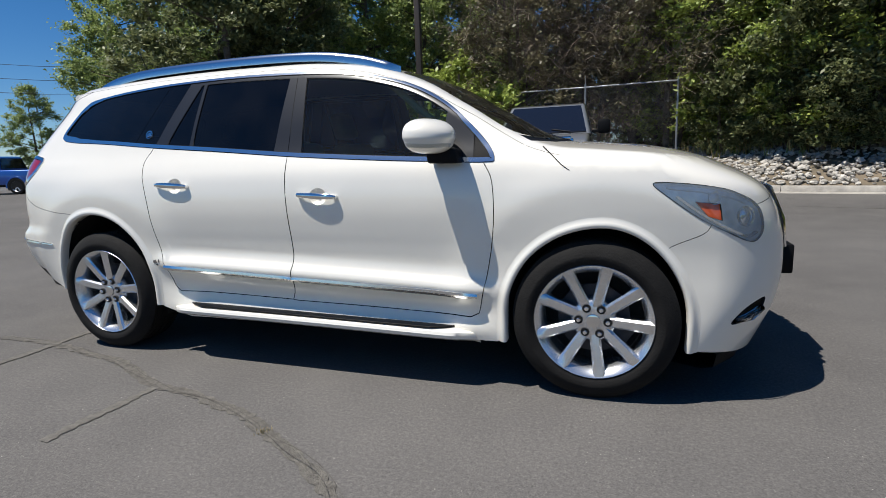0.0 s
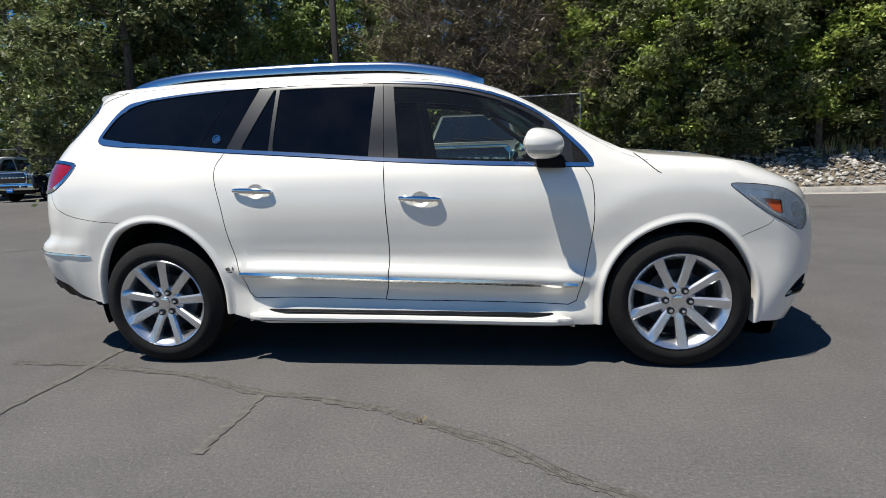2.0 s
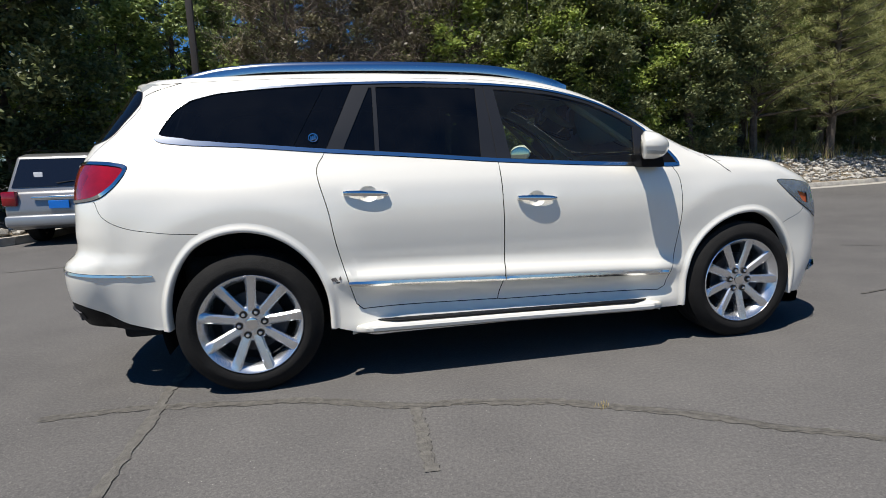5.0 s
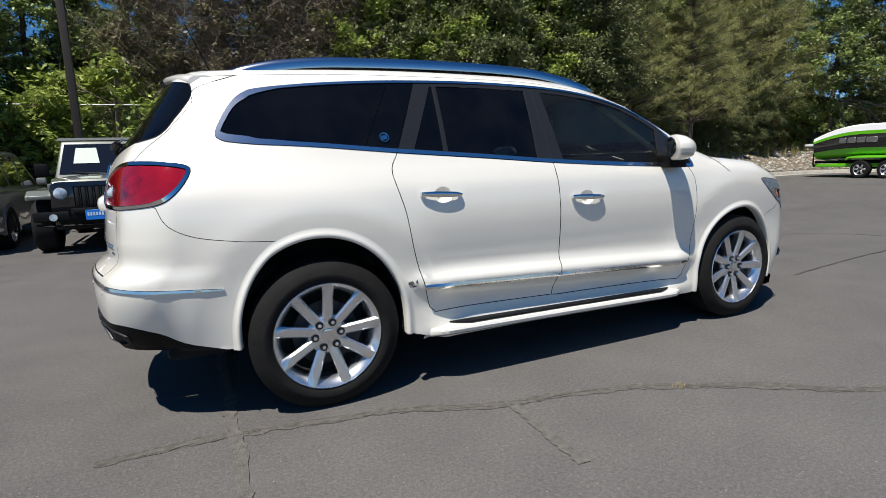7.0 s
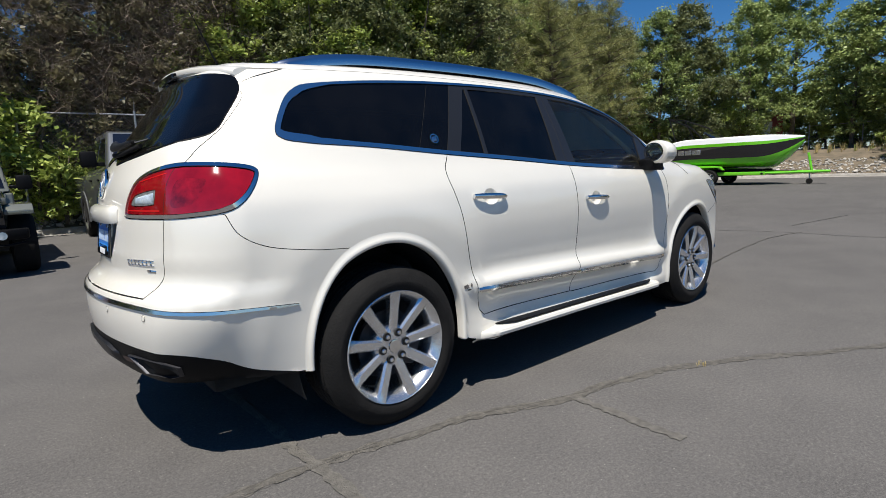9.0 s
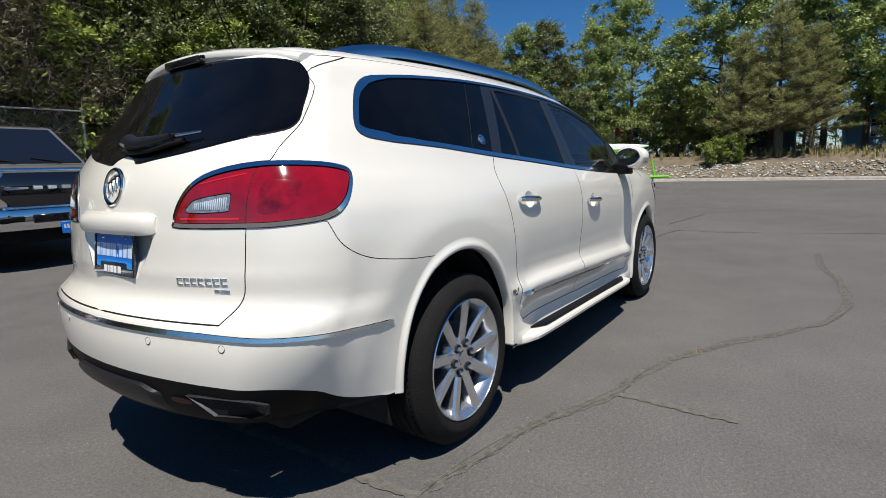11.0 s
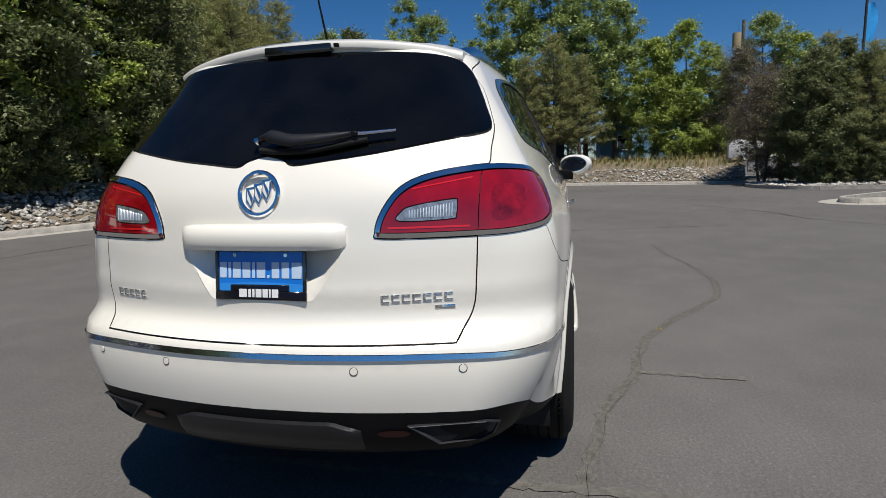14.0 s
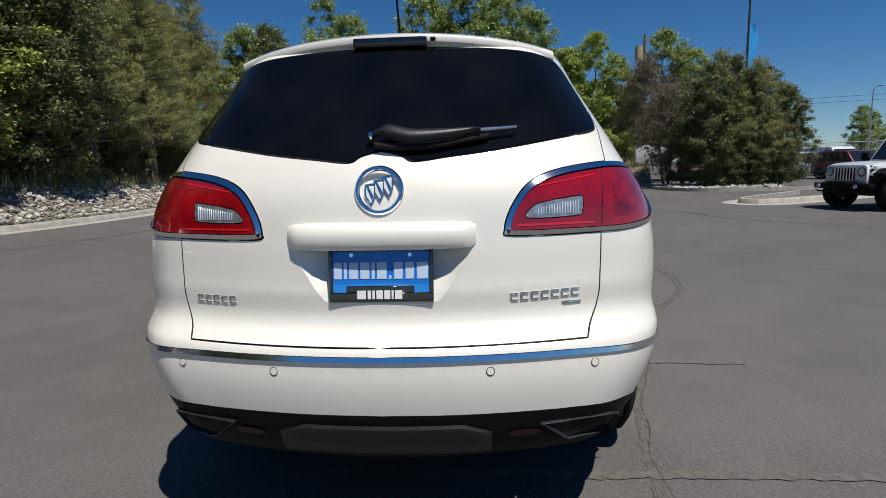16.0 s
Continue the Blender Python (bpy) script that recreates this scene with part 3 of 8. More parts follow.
P_LINES = {  # pillar and glass divisions of the side windows: (top, bottom)
    "quarter": ((-1.028, 1.68), (-1.251, 1.27)), "rear_frame": ((-.872, 1.69), (-1.078, 1.25)), "light_a": ((-.775, 1.68), (-.985, 1.25)),
    "light_b": ((-.782, 1.69), (-.800, 1.23)), "light_c": ((-.757, 1.69), (-.772, 1.23)), "b_a": ((-.172, 1.69), (-.200, 1.18)),
    "b_gap": ((-.127, 1.69), (-.101, 1.17)), "b_c": ((-.070, 1.69), (-.012, 1.16)), "sail": ((.800, 1.42), (.752, 1.10)), "sail_b": ((.93, 1.42), (.955, 1.08))}


def line_s(name, z):
    (s1, z1), (s2, z2) = P_LINES[name]
    return s1 + (s2 - s1) * (np.asarray(z) - z1) / (z2 - z1)


GLASS_FRAME = inset(DLO_IN, lambda s, z: .020 if z > 1.36 else .006)


def bottom_z(s):
    return np.interp(s, [S0, S(-2.35, -.80), -2.0, -1.93, -1.06, -.85, 1.0, 1.95, S(2.2, -.8), S1], [.37, .385, .378, .30, .312, .25, .245, .262, .232, .235])


class Skin:
    """Triangulates the unrolled skin once along every seam, and gives its regions as meshes."""

    def __init__(self):
        ss = np.linspace(S0, S1, 321)
        self.edge = edge_heights(ss)
        self.ss = ss
        step = .034
        pts, segs = [], []

        def add(line, closed=False):
            base = len(pts)
            prev = None
            n = 0
            L = list(line) + ([line[0]] if closed else [])
            for a, b in zip(L, L[1:]):
                k = max(1, int(np.hypot(a[0] - b[0], a[1] - b[1]) / step))
                for i in range(k):
                    pts.append((a[0] + (b[0] - a[0]) * i / k, a[1] + (b[1] - a[1]) * i / k))
                    n += 1
            if not closed:
                pts.append(tuple(L[-1]))
                n += 1
            segs.extend((base + i, base + i + 1) for i in range(n - 1))
            if closed:
                segs.append((base + n - 1, base))

        outline = [(s, float(bottom_z(s))) for s in ss] + [(s, z) for s, z in zip(ss[::-1], self.edge[::-1])]
        add(outline, True)
        self.outline = outline
        for hx in HUBS:
            cx, cz, a, b = ARCH[hx]
            add(ellipse(cx, cz, a + LIP, b + LIP), True)
            for q in (-1, 1):
                add([(cx + q * (a + LIP), .20), (cx + q * (a + LIP), cz)])
        for poly in (DLO, DLO_IN, GLASS_FRAME, LAMP, LENS, REVERSE, STOPLAMP, HEAD, AMBER, FOG, DOOR_R, DOOR_F):
            add(poly, True)
        for line in (QUARTER_SEAM, GATE, GLASS_R, VALANCE, BUMPER_F, HOOD_SEAM, GRILLE):
            add(line)
        add([(S0, .742), GATE[0]])
        for zl in CREASES:
            for xa, xb in ((-.93, -.12), (-.07, .97)):
                add([(x, zl - .042 * (x + .09)) for x in np.linspace(xa, xb, 30)])
        for zl in (.735, .76, .785):
            add([(s, zl) for s in np.linspace(S(-2.24, -.86), -2.0, 14)])
        add(NOSE_SEAM)
        add(PILLAR_SEAM)
        add([(1.0, .2), (1.0, .55)])
        for q in (.04, .075, .115, .16, .21):
            for cx, cz, a, b in ARCH.values():
                add(ellipse(cx, cz, a + q, b + q, 80)[1:40])
        add([GLASS_R[-1], GLASS_R[0]])
        add(STRIP)
        add(RECESS)
        for sc in SCOOPS:
            add(sc, True)
        for a, b in P_LINES.values():
            add([a, b])
        seam = np.array(pts)
        cell = {}
        for p in seam:
            cell.setdefault((int(p[0] // .02), int(p[1] // .02)), []).append(p)
        gs = np.arange(S0 + step / 2, S1, step)
        for i, s in enumerate(gs):
            top = np.interp(s, ss, self.edge)
            for z in np.arange(float(bottom_z(s)) + step * (.5 if i % 2 else .75), top - .012, step):
                ci, cj = int(s // .02), int(z // .02)
                near = any(math.hypot(q[0] - s, q[1] - z) < .013 for a in (-1, 0, 1) for b in (-1, 0, 1) for q in cell.get((ci + a, cj + b), ()))
                if not near:
                    pts.append((s, z))
        v, _, f, _, _, _ = delaunay_2d_cdt([Vector(p) for p in pts], segs, [], 0, 1e-5)
        self.uv = np.array([tuple(p) for p in v])
        tri = np.array([t for t in f if len(t) == 3])
        c = self.uv[tri].mean(1)
        keep = inside(outline, c)
        self.tri, self.c = tri[keep], c[keep]
        self.P = on_body(self.uv[:, 0], np.clip(self.uv[:, 1], .2, 1.79))
        self.N = hull_normal(self.P)
        self.left = np.ones(len(self.tri), bool)

    def take(self, mask):
        """The triangles of a region not taken yet."""
        m = mask & self.left
        self.left &= ~m
        return self.tri[m]

    def mesh(self, name, tri, material, off=0.0, gap=.0015, rim=.014, sides=(-1, 1), join=()):
        """A region as a mesh with turned-in edges; sides: -1 the right half, 1 its mirror image. join: regions that it meets with no gap."""
        used, inv = np.unique(tri, return_inverse=True)
        T = inv.reshape(-1, 3)
        uv, P, N = self.uv[used].copy(), None, None
        count = {}
        for t in T:
            for a, b in ((t[0], t[1]), (t[1], t[2]), (t[2], t[0])):
                count[(a, b)] = 1
        rimedges = [(a, b) for (a, b) in count if (b, a) not in count]
        push = np.zeros_like(uv)
        onmid = (uv[:, 0] < S0 + .004) | (uv[:, 0] > S1 - .004)
        for other in join:
            onmid |= np.isin(used, other)
        for a, b in rimedges:
            d = uv[b] - uv[a]
            n = np.array([-d[1], d[0]]) / max(1e-9, np.hypot(*d))
            push[a] += n
            push[b] += n
        ln = np.linalg.norm(push, axis=1, keepdims=True)
        push = np.where(ln > 1e-6, push / np.maximum(ln, 1e-6), 0)
        push[onmid] = 0
        # orientation of the triangles decides which way is inwards
        a0 = uv[T[:, 1]] - uv[T[:, 0]]
        b0 = uv[T[:, 2]] - uv[T[:, 0]]
        sign = 1 if np.median(a0[:, 0] * b0[:, 1] - a0[:, 1] * b0[:, 0]) > 0 else -1
        uv2 = uv + push * gap * sign
        P = on_body(uv2[:, 0], np.clip(uv2[:, 1], .2, 1.79))
        N = hull_normal(P)
        P = P + N * (np.array([off(*q) for q in uv2])[:, None] if callable(off) else off)
        verts, faces, norms = [], [], []
        for sd in sides:
            base = len(verts)
            f = np.array([1, -sd, 1]) if sd == 1 else np.array([1, 1, 1])
            V, NN = P * f, N * f
            verts += V.tolist()
            norms += NN.tolist()
            # right half lies at y below 0: make faces look outwards
            flip = (sign > 0) != (sd == -1)
            for t in T:
                faces.append((base + t[0], base + t[2], base + t[1]) if flip else (base + t[0], base + t[1], base + t[2]))
            if rim:
                m = {}
                for a, b in rimedges:
                    if onmid[a] and onmid[b]:
                        continue
                    for q in (a, b):
                        if q not in m:
                            m[q] = len(verts)
                            verts.append((V[q] - NN[q] * rim).tolist())
                            norms.append(NN[q].tolist())
                    quad = (base + b, base + a, m[a], m[b])
                    faces.append(quad[::-1] if flip else quad)
        me = mesh_of(name, verts, faces, material, smooth=True, normals=None if callable(off) else norms)
        # turned-in edges are coloured black: the shade of the gap is painted on
        if rim and not callable(off):
            me.materials.append(M["liner_and_seam_shade"])
            idx = np.array([1 if len(f) == 4 else 0 for f in faces], np.int32)
            me.polygons.foreach_set("material_index", idx)
        elif callable(off):
            me.set_sharp_from_angle(angle=radians(40))
        return me


def strip_lean(q0, q1):
    """The bumper strip leans, its lower edge standing out."""
    a = np.array(STRIP_Z)
    u = (q1 - np.interp(q0, a[:, 0], a[:, 1])) / .0095
    return .005 - .002 * u


def lamp_bevel(q0, q1):
    """The chrome frame of the tail lamp rises from the body to the lens."""
    a = np.array(LAMP)
    b = np.roll(a, -1, 0)
    d = b - a
    p = np.array([q0, q1]) - a
    u = np.clip((p * d).sum(1) / np.maximum((d * d).sum(1), 1e-12), 0, 1)[:, None]
    return .004 + .005 * min(1.0, float(np.min(np.linalg.norm(p - u * d, axis=1))) / .016)


def gate_s(z):
    g = np.array(GATE)
    return np.interp(z, g[:, 1], g[:, 0])


def build_suv():
    car = thing("suv", "pearl white family SUV with chrome trim and tinted rear windows", "car")
    sk = Skin()
    c = sk.c
    s, z = c[:, 0], c[:, 1]
    for hx in HUBS:
        cx, cz, a, b = ARCH[hx]
        sk.take(((s - cx) / (a + LIP)) ** 2 + ((z - cz) / (b + LIP)) ** 2 < 1)
        sk.take((abs(s - cx) < a + LIP) & (z < cz) & (abs(s) < 2.1))
    paint = M["paint"]
    in_dlo, in_dlo2, in_gl = inside(DLO, c), inside(DLO_IN, c), inside(GLASS_FRAME, c)
    # side windows
    chrome = sk.take(in_dlo & ~in_dlo2)
    q, rf, la, lb, lc = (line_s(n, z) for n in ("quarter", "rear_frame", "light_a", "light_b", "light_c"))
    ba, bg, bc, sl, sl2 = (line_s(n, z) for n in ("b_a", "b_gap", "b_c", "sail", "sail_b"))
    g_quarter = sk.take(in_dlo2 & (s < q))
    p_quarter = sk.take(in_dlo2 & (s < rf))
    g_light = sk.take(in_gl & (s > la) & (s < lb))
    g_rear = sk.take(in_gl & (s > lc) & (s < ba))
    p_rear = sk.take(in_dlo2 & (s < bg))
    g_front = sk.take(in_gl & (s > bc) & (s < sl))
    p_front = sk.take(in_dlo2 & (s < sl2))
    p_sail = sk.take(in_dlo2)
    # lamps, tail, doors
    lampring = sk.take(inside(LAMP, c) & ~inside(LENS, c))
    gs = gate_s(z)
    rev = sk.take(inside(REVERSE, c))
    stop = sk.take(inside(STOPLAMP, c))
    lens_in = sk.take(inside(LENS, c) & (s < gs))
    lens_out = sk.take(inside(LENS, c))
    rglass = sk.take(inside(GLASS_R + [(S0 - .01, 1.672), (S0 - .01, 1.309)], c))
    headring = inside(HEAD, c)
    amber = sk.take(inside(AMBER, c))
    head = sk.take(headring)
    fog = sk.take(inside(FOG, c))
    strip = sk.take(inside(STRIP + [(S0 - .01, .726), (S0 - .01, .698)], c))
    scoops = [sk.take(inside(p, c)) for p in SCOOPS]
    recess = sk.take(inside(RECESS + [(S0 - .01, .855), (S0 - .01, 1.04)], c))
    gate = sk.take((s < gs) & (z > .742))
    v = np.array(VALANCE)
    valance = sk.take((s < -1.9) & (z < np.interp(s, v[:, 0], v[:, 1])))
    qs = np.array(QUARTER_SEAM)
    bumper_r = sk.take((s < -1.60) & (z < np.interp(s, qs[:, 0], qs[:, 1])))
    door_r, door_f = sk.take(inside(DOOR_R, c)), sk.take(inside(DOOR_F, c))
    grille = sk.take(inside(GRILLE + [(S1 + .01, .985), (S1 + .01, .62)], c))
    bf = np.array(BUMPER_F)
    top = np.interp(s, [S(1.985, -.90), S(2.08, -.841), NOSE_SEAM[0][0], NOSE_SEAM[1][0], NOSE_SEAM[2][0]], [.835, .87, .907, .93, .95])
    bumper_f = sk.take((s > 1.86) & (z < top) & ((s > np.interp(z, bf[:, 1], bf[:, 0])) | (z < .70)))
    fender = sk.take((s > 1.0) & (z < np.interp(s, [1.0, 1.052, 1.30], [1.132, 1.14, 1.25])) | (s > 1.3))
    rest = sk.take(sk.left.copy())

    body = part("body", sk.mesh("body", rest, paint, gap=0.0018, join=(np.unique(fender),)), paint, car, "pearl white painted body sides")
    part("tailgate", sk.mesh("tailgate", gate, paint, gap=.0032, join=(recess,)), paint, car)
    def dish(q0, q1):
        k = min(1.0, max(0.0, (.272 - .06 * (1.04 - q1) / .18 + (S0 - q0)) / .07)) * min(1.0, max(0, (q1 - .856) / .12))
        return -.045 * k * k * (3 - 2 * k)
    part("plate_recess", sk.mesh("plate_recess", recess, paint, off=dish, gap=0, rim=0), None, car)
    part("rear_bumper", sk.mesh("rear_bumper", bumper_r, paint), paint, car)
    part("front_bumper", sk.mesh("front_bumper", bumper_f, paint), paint, car)
    part("rear_valance", sk.mesh("rear_valance", valance, M["black_trim"]), None, car, "black plastic lower bumper")
    part("bumper_strip", sk.mesh("bumper_strip", strip, M["bright_trim"], off=strip_lean, gap=0, rim=.02), None, car, "chrome strip along the rear bumper")
    part("grille", sk.mesh("grille", grille, M["alloy_dark"]), None, car, "dark grille with chrome rim")
    part("rear_window", sk.mesh("rear_window", rglass, M["rear_glass"], off=.003), None, car, "dark tinted dusty rear window")
    for sd, side in ((-1, "right"), (1, "left")):
        one = dict(sides=(sd,))
        crown = np.where((sk.uv[:, 1] > np.interp(sk.uv[:, 0], sk.ss, sk.edge) - .002) & (sk.uv[:, 0] > 1.35))[0]
        part("fender", sk.mesh("fender", fender, paint, gap=.0016, join=(np.unique(rest), crown), **one), None, car)
        for nm, reg, frame_reg, panes in (("rear_door", door_r, p_rear, (g_light, g_rear)), ("front_door", door_f, p_front, (g_front,))):
            d = part(nm, sk.mesh(nm, reg, paint, gap=.0028, join=scoops, **one), None, car)
            part("window_frame", sk.mesh("window_frame", frame_reg, M["pillar"], off=-.001, gap=.0018, **one), None, d, "satin dark window frame")
            for pn in panes:
                part("window_pane", sk.mesh("window_pane", pn, M["glass"] if nm == "front_door" else M["dark_glass"], off=-.006, gap=0, **one), None, d)
        for (nm, (cx, cz)), reg in zip((("rear", (-.853, 1.043)), ("front", (.107, .975))), scoops):
            def cup(q0, q1, cx=cx, cz=cz):
                r2 = ((q0 - cx) / .052) ** 2 + ((q1 - cz) / .044) ** 2
                return -.030 * max(0, 1 - r2) ** .7
            part("handle_scoop", sk.mesh("handle_scoop", reg, paint, off=cup, gap=0, rim=0, **one), None, car)
        part("quarter_window", sk.mesh("quarter_window", g_quarter, M["dark_glass"], off=-.002, **one), None, car, "dark tinted rear side window")
        part("pillar_panel", sk.mesh("pillar_panel", p_quarter, M["dark_glass"], off=-.002, **one), None, car, "gloss black pillar panel")
        part("mirror_sail", sk.mesh("mirror_sail", p_sail, M["black_trim"], off=-.002, **one), None, car)
        part("window_surround", sk.mesh("window_surround", chrome, M["bright_trim"], off=.004, gap=0, rim=.012, **one), None, car, "chrome window surround")
        lamp = part("tail_lamp", sk.mesh("tail_lamp", lampring, M["chrome"], off=lamp_bevel, gap=.001, **one), None, car, "red tail lamp with a chrome surround")
        part("lens", sk.mesh("lens", lens_in, M["red_lens"], off=.004, **one), None, lamp)
        part("lens", sk.mesh("lens", lens_out, M["red_lens"], off=.004, join=(stop,), **one), None, lamp)
        part("stop_lamp", sk.mesh("stop_lamp", stop, M["red_dark"], off=.004, gap=0, rim=0, **one), None, lamp, "darker red stop lamp")
        part("reverse_lamp", sk.mesh("reverse_lamp", rev, M["white_lens"], off=.004, gap=.002, **one), None, lamp, "clear ribbed reversing lamp")
        hl = part("headlamp", sk.mesh("headlamp", head, M["hazy_lens"], off=.003, gap=.002, **one), None, car, "hazy clear headlamp")
        part("reflector", sk.mesh("reflector", amber, M["amber"], off=-.004, gap=0, **one), None, hl, "orange side reflector")
        part("lamp_bowl", sk.mesh("lamp_bowl", np.concatenate([head, amber]), M["lamp_bowl"], off=-.010, gap=0, rim=0, **one), None, hl)
        for px, py, pz, pr in ((2.135, -.835, .862, .046), (1.99, -.88, .945, .030)):
            p, nrm = on_body([S(px, py)], [pz])[0], hull_normal(on_body([S(px, py)], [pz]))[0]
            bmp = revolve([(pr, 0), (pr * .95, .006), (pr * .78, .005), (pr * .72, .0), (pr * .5, .003), (0, .0055)], 28, "z")
            bmesh.ops.transform(bmp, matrix=Matrix.Translation(Vector(p) - Vector(nrm) * .0085) @ Vector(nrm).to_track_quat("Z", "Y").to_matrix().to_4x4(), verts=bmp.verts[:])
            if sd > 0:
                for v in bmp.verts:
                    v.co.y *= -1
                bmesh.ops.reverse_faces(bmp, faces=bmp.faces[:])
            part("projector", bmp, M["chrome"] if pr > .04 else M["lamp_bowl"], hl, "round lamp projector")
        part("fog_recess", sk.mesh("fog_recess", fog, M["black_trim"], off=-.012, gap=0, rim=0, **one), None, car, "black fog lamp recess")

    # roof, hood and windscreen, seen from above
    E = on_body(sk.ss, sk.edge)
    ring = [(p[0], p[1]) for p in E] + [(p[0], -p[1]) for p in E[::-1]]
    ws_side = [(.47, -.57), (.60, -.615), (.90, -.715), (1.12, -.775)]
    ws = [(.40, 0), (.42, -.3)] + ws_side + [(1.24, -.55), (1.29, -.25), (1.30, 0)]
    ws = ws + [(x, -y) for x, y in ws[::-1]][1:-1]
    ws = [tuple(p) for p in spline(ws, 4, True)]
    cowl = [(1.30, 0), (1.29, -.3), (1.24, -.56), (1.15, -.80), (1.21, -.83), (1.30, -.62), (1.36, -.3), (1.375, 0)]
    cowl = cowl + [(x, -y) for x, y in cowl[::-1]][1:-1]
    vent = [(1.43, -.262), (1.75, -.452), (1.755, -.482), (1.425, -.295)]
    pts, segs = [], []
    for poly in (ring, ws, cowl, vent, [(x, -y) for x, y in vent[::-1]]):
        b0 = len(pts)
        pts += list(poly)
        segs += [(b0 + i, b0 + (i + 1) % len(poly)) for i in range(len(poly))]
    rp = np.array(pts)
    for x in np.arange(-2.1, 2.45, .05):
        for y in np.arange(-.9, .91, .05):
            if np.min(np.hypot(rp[:, 0] - x, rp[:, 1] - y)) > .02:
                pts.append((x, y))
    vv, _, ff, _, _, _ = delaunay_2d_cdt([Vector(p) for p in pts], segs, [], 0, 1e-5)
    uv = np.array([tuple(p) for p in vv])
    T = np.array([t for t in ff if len(t) == 3])
    cc = uv[T].mean(1)
    ok = inside(ring, cc)
    T, cc = T[ok], cc[ok]
    a, b = np.full(len(uv), .6), np.full(len(uv), 1.95)
    for _ in range(34):
        m = (a + b) / 2
        ins = hull(uv[:, 0], uv[:, 1], m) < 0
        a, b = np.where(ins, m, a), np.where(ins, b, m)
    P = np.column_stack([uv, a])
    # the rim keeps the very places of the flank's edge
    for i, p in enumerate(np.concatenate([E, (E * [1, -1, 1])[::-1]])):
        k = np.argmin(np.hypot(uv[:, 0] - p[0], uv[:, 1] - p[1]))
        if np.hypot(uv[k, 0] - p[0], uv[k, 1] - p[1]) < 1e-4:
            P[k] = p
    N = hull_normal(P)
    i_ws, i_cowl = inside(ws, cc), inside(cowl, cc)
    i_vent = inside(vent, cc) | inside([(x, -y) for x, y in vent[::-1]], cc)
    i_hood = (cc[:, 0] > 1.26) & ~i_cowl & ~i_vent & ~i_ws
    i_roof = ~i_ws & ~i_cowl & ~i_vent & ~i_hood

    def top_mesh(name, mask, material, off=0.0, flip=False):
        t = T[mask]
        used, inv = np.unique(t, return_inverse=True)
        f = inv.reshape(-1, 3)
        p, n = P[used] + N[used] * off, N[used]
        q = p[f[:, 1]] - p[f[:, 0]]
        w = p[f[:, 2]] - p[f[:, 0]]
        f = np.where((np.cross(q, w)[:, 2] < 0)[:, None] != flip, f[:, ::-1], f)
        return mesh_of(name, p, f, material, smooth=True, normals=-n if flip else n)

    part("roof", top_mesh("roof", i_roof, paint), None, car)
    hood = part("hood", top_mesh("hood", i_hood, paint), None, car)
    for sd in (-1, 1):
        part("hood_vent", top_mesh("hood_vent", i_vent & (cc[:, 1] * sd > 0), M["chrome"], .004), None, hood, "chrome hood vent")
    part("windscreen", top_mesh("windscreen", i_ws, M["glass"], .001), None, car, "green-tinted windscreen")
    part("cowl", top_mesh("cowl", i_cowl, M["black_trim"], -.004), None, car)
    part("headliner", top_mesh("headliner", i_roof & (abs(cc[:, 1]) < .58) & (cc[:, 0] > -1.95) & (cc[:, 0] < .5), M["headliner"], -.06, True), None, car)
    part("undertray_sun_block", box((-2.25, -.62, .27), (2.2, .62, .36), .03), M["liner_and_seam_shade"], car)
    # unseen panels added to keep sun from leaking through gaps onto the ground
    part("undertray_sun_block", box((-2.36, -.50, .385), (-1.96, .50, .41), .01), M["liner_and_seam_shade"], car)
    part("undertray_sun_block", box((-1.04, -.87, .29), (1.06, .87, .35), .02), M["liner_and_seam_shade"], car)
    part("undertray_sun_block", box((1.96, -.62, .28), (2.16, .62, .32), .01), M["liner_and_seam_shade"], car)
    return car, sk


SUV, SKIN = build_suv()


def skin_at(s, z, off=0.0):
    p = on_body([s], [z])
    n = hull_normal(p)
    return Vector(p[0] + n[0] * off), Vector(n[0])


